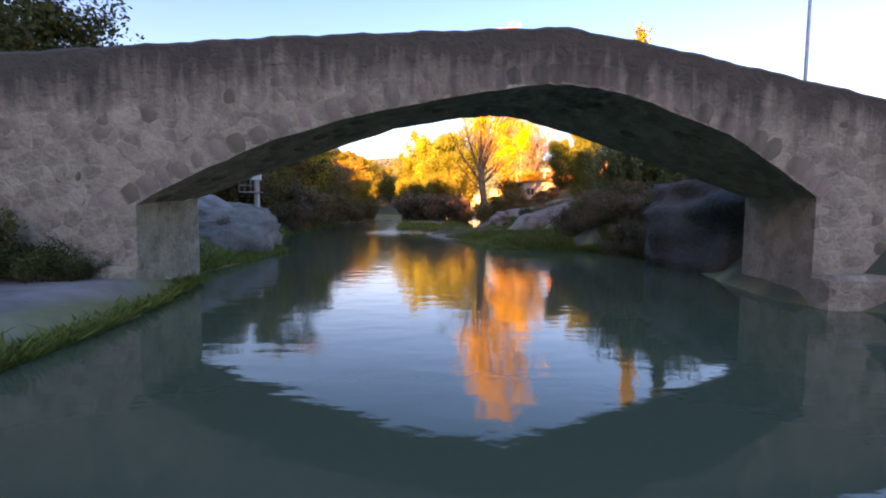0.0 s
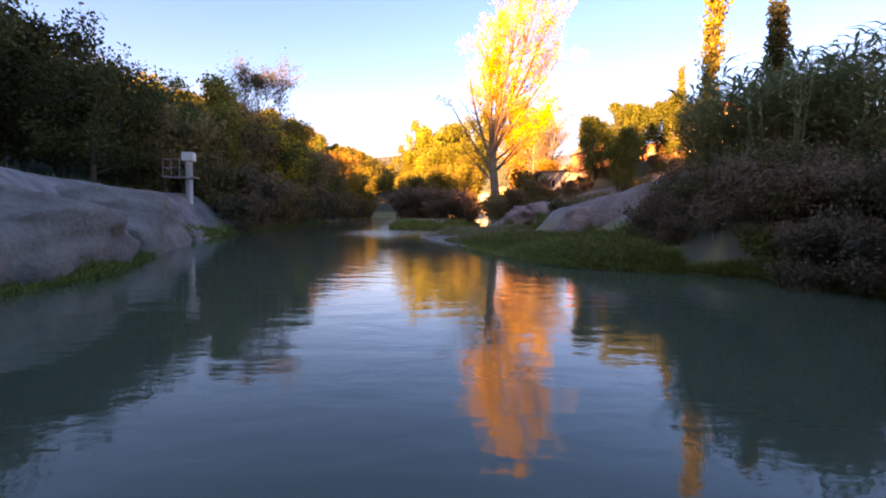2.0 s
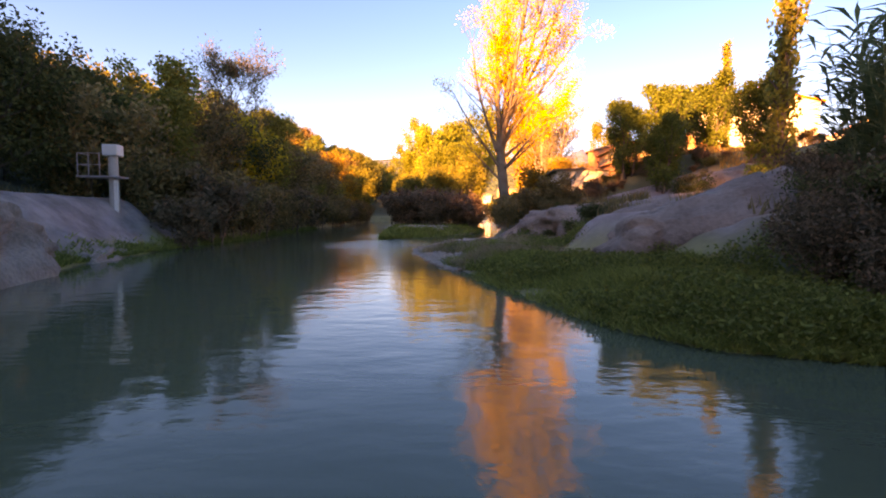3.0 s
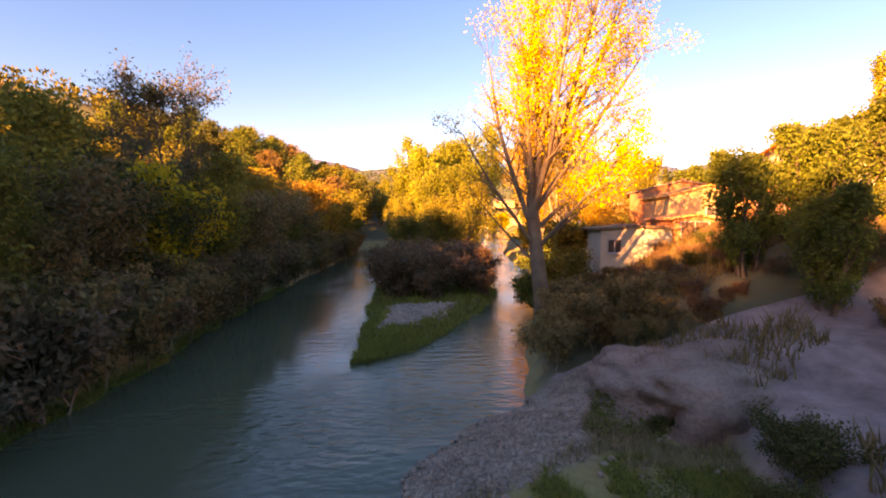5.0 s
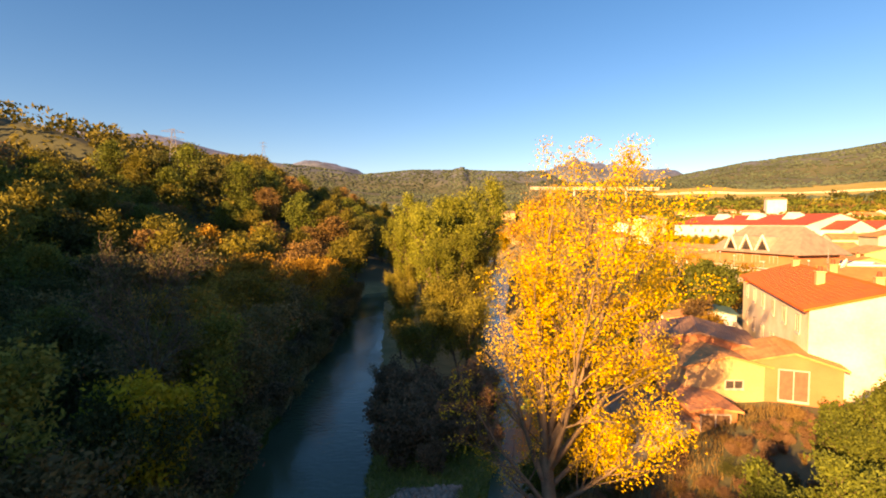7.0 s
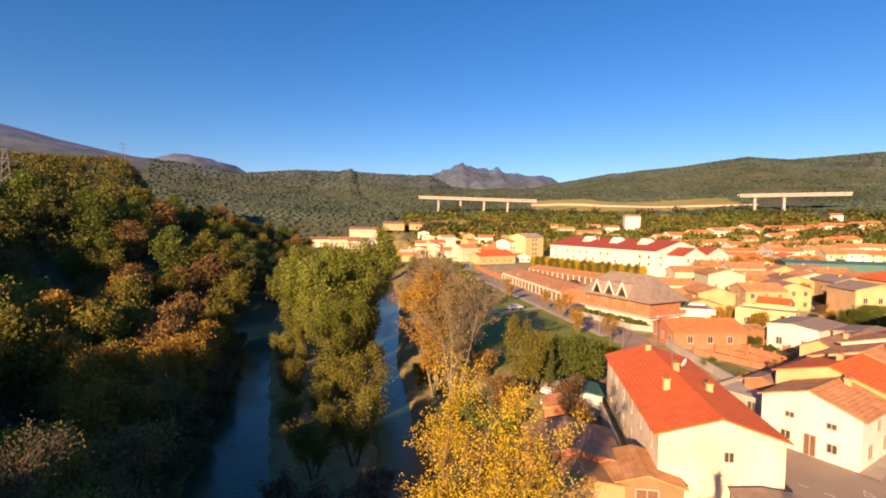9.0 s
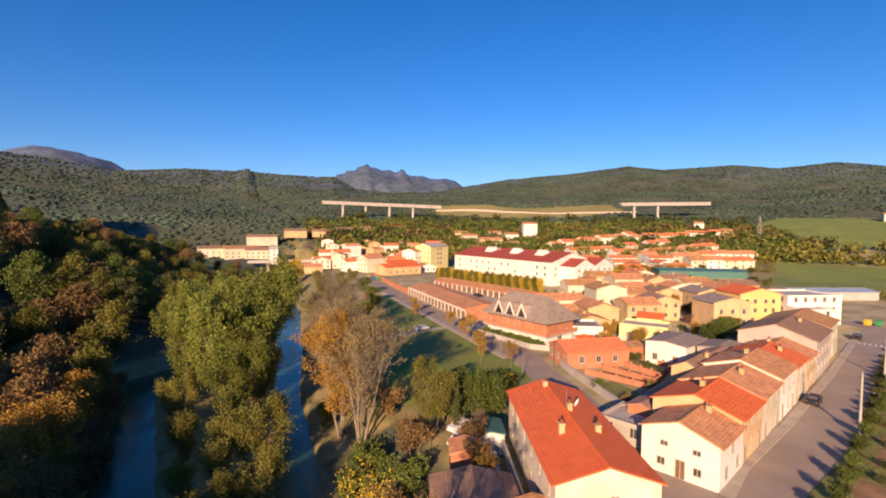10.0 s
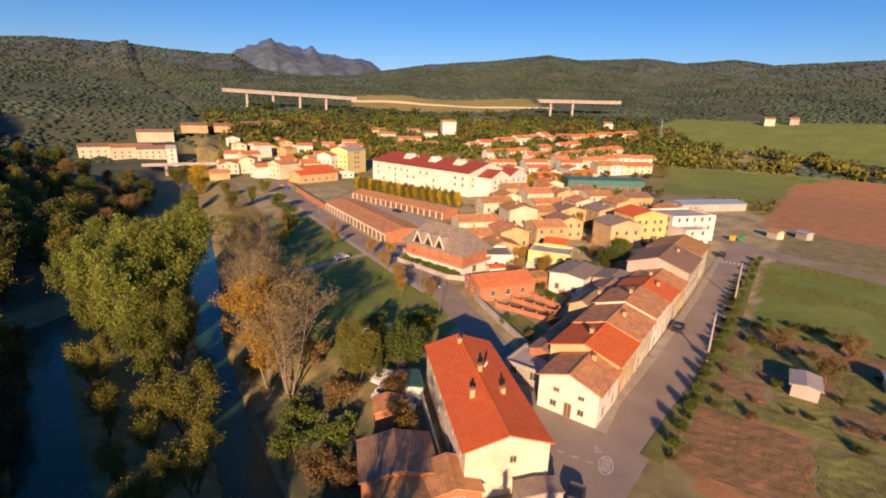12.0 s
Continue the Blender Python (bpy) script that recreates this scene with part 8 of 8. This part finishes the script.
for x, y in ((86, 51), (100, 52), (92, 60)):
    plant(K["brown"], x, y, "half-bare fruit tree in the garden plots", "tree", "plot trees", 0.5)


# lawns and beds below the brick terraces
strip("lawn", [(59.4, 86.0), (60.6, 96.2)], 5.6, TOWN + 0.06, "turf", "small green lawn below the brick terraces", "lawn")
strip("lawn", [(64.9, 101.4), (68, 91.6)], 2.6, TOWN + 0.07, "soil", "narrow dug bed between the brick terraces", "garden bed")
strip("lawn", [(69.8, 102), (71.2, 93.2)], 2.2, TOWN + 0.07, "soil", "narrow dug bed between the brick terraces", "garden bed")
strip("lawn", [(76, 103.6), (76.3, 96.2)], 5.4, TOWN + 0.07, "turf", "turf strip between the brick terraces", "lawn")
# yards between the village houses
gy_ = random.Random(77)
done = 0
while done < 120:
    x, y = gy_.uniform(72, 250), gy_.uniform(92, 290)
    if not inside(np.array([x]), np.array([y]), (72, 100), (120, 108), (165, 125), (215, 140), (215, 180), (300, 240), (250, 290), (165, 240), (105, 168), (74, 142))[0]:
        continue
    if any(math.hypot(x - a, y - b) < q * 0.72 + 1.0 for a, b, q in FOOT):
        done += 0.1
        continue
    done += 1
    if gy_.random() < 0.66:
        plant(K[gy_.choice(("bush", "bush_brown", "bush_gold", "bramble", "shrub"))], x, y, "garden shrub in a yard between houses", "shrub", "yard garden shrubs", gy_.uniform(0.6, 1.3))
    elif gy_.random() < 0.5:
        a_, L_ = radians(gy_.choice((20, 110)) + gy_.uniform(-8, 8)), gy_.uniform(4, 9)
        wall("yard_wall", [(x, y), (x + L_ * math.sin(a_), y + L_ * math.cos(a_))], gy_.uniform(0.9, 1.9), 0.2, gy_.choice(("brick", "ochre", "concrete", "cream")), "plain yard wall between village houses")
    else:
        house(x, y, gy_.choice((20, 110)), gy_.uniform(2.6, 4), gy_.uniform(3, 5), gy_.uniform(2.1, 2.7), 0.4, gy_.choice(("brick", "ochre", "cream", "white")), gy_.choice(("tile_old", "tile_dark", "sheet_blue", "tile_red")), "small yard shed with a low roof", name="shed", group="yard sheds", eave=0.2)
wall("yard_wall", [(24.2, 66.6), (30.9, 82.6)], 1.5, 0.2, "cream", "pale yard wall beside the long house")


def crate(x, y, turn, w, l, h, mat):
    root = thing("storage_box", pose(x, y, TOWN - 0.02, 0, 0, turn), "weathered storage box standing in the cluttered yard", "storage box", "yard boxes")
    part("body", boxes((-w / 2, w / 2, -l / 2, l / 2, 0, h), bevel=0.03), M[mat], root)
    part("lid", boxes((-w / 2 - 0.05, w / 2 + 0.05, -l / 2 - 0.05, l / 2 + 0.05, h, h + 0.08), bevel=0.02), M["metal"], root)
    for u in (-1, 1):
        part("runner", boxes((u * w * 0.36 - 0.06, u * w * 0.36 + 0.06, -l / 2 - 0.06, -l / 2, 0, h)), M["shutter"], root)


gc = random.Random(23)
for x, y in ((27.0, 83.0), (28.4, 85.6), (26.2, 81.2), (27.6, 79.2), (30.8, 87.4), (32.2, 89.6), (25.8, 76.6), (29.8, 80.8)):
    crate(x, y, 23 + gc.uniform(-25, 25), gc.uniform(0.8, 1.5), gc.uniform(0.9, 1.9), gc.uniform(0.6, 1.2), gc.choice(("cream", "sheet_blue", "shutter", "white", "rust")))
strip("road", [(36, 61.5), (44, 64.5), (50, 66.2)], 5.0, TOWN + 0.012, "asphalt", "asphalt corner before the white house", "road")
car(34.0, 56.6, 30, "car_dark", "dark car parked at the gable wall")
car(28.2, 88.6, 24, "car_white", "white car parked in the shaded yard")
car(30.2, 87.2, 24, "car_dark", "dark car parked in the shaded yard")
car(26.4, 85.0, 30, "car_white", "white van-like car parked in the shaded yard")
g = np.random.default_rng(91)
xs, ys = g.uniform(44, 165, 90000), g.uniform(18, 92, 90000)
line = 55.2 + (xs - 47) * 0.333
sel = (ys < line - 0.2) & (ys > line - 48) & (fbm(xs * 0.12, ys * 0.12, 93) > 0.0)
scatter("field_grass", "ragged grass and weeds over the gardens and verges", "grass", "grass_field", np.column_stack([xs, ys])[sel], 0.3, 0.045, 94, 0.6)


# ---- pylons on the hills ----
def pylon(x, y, h):
    root = thing("pylon", pose(x, y, ground_z(x, y) - 0.5, 0, 0, 25), "lattice steel power pylon on the wooded hill", "pylon", "power pylons")
    segs = []
    for sx in (-1, 1):
        for sy in (-1, 1):
            segs.append((Vector((sx * 1.6, sy * 1.6, 0)), Vector((sx * 0.3, sy * 0.3, h)), 0.11, 0.08))
    for k in range(7):
        f0, f1 = k / 7, (k + 1) / 7
        a, b = 1.6 - 1.3 * f0, 1.6 - 1.3 * f1
        for s in (-1, 1):
            segs.append((Vector((-a, s * a, h * f0)), Vector((b, s * b, h * f1)), 0.06, 0.06))
            segs.append((Vector((s * a, -a, h * f0)), Vector((s * b, b, h * f1)), 0.06, 0.06))
    put("lattice", mesh_of("lattice", *tubes(segs, 4), M["metal"]), root)
    arms = []
    for z in (h * 0.78, h * 0.93):
        arms += [(Vector((-3.2, 0, z)), Vector((0, 0, z + 0.8)), 0.08, 0.1), (Vector((3.2, 0, z)), Vector((0, 0, z + 0.8)), 0.08, 0.1), (Vector((-3.2, 0, z)), Vector((3.2, 0, z)), 0.08, 0.08)]
    put("crossarms", mesh_of("crossarms", *tubes(arms, 4), M["metal"]), root)


pylon(-83, 180, 15)
pylon(*polar(-20.2, 440), 19)
pylon(*polar(58.5, 480), 22)
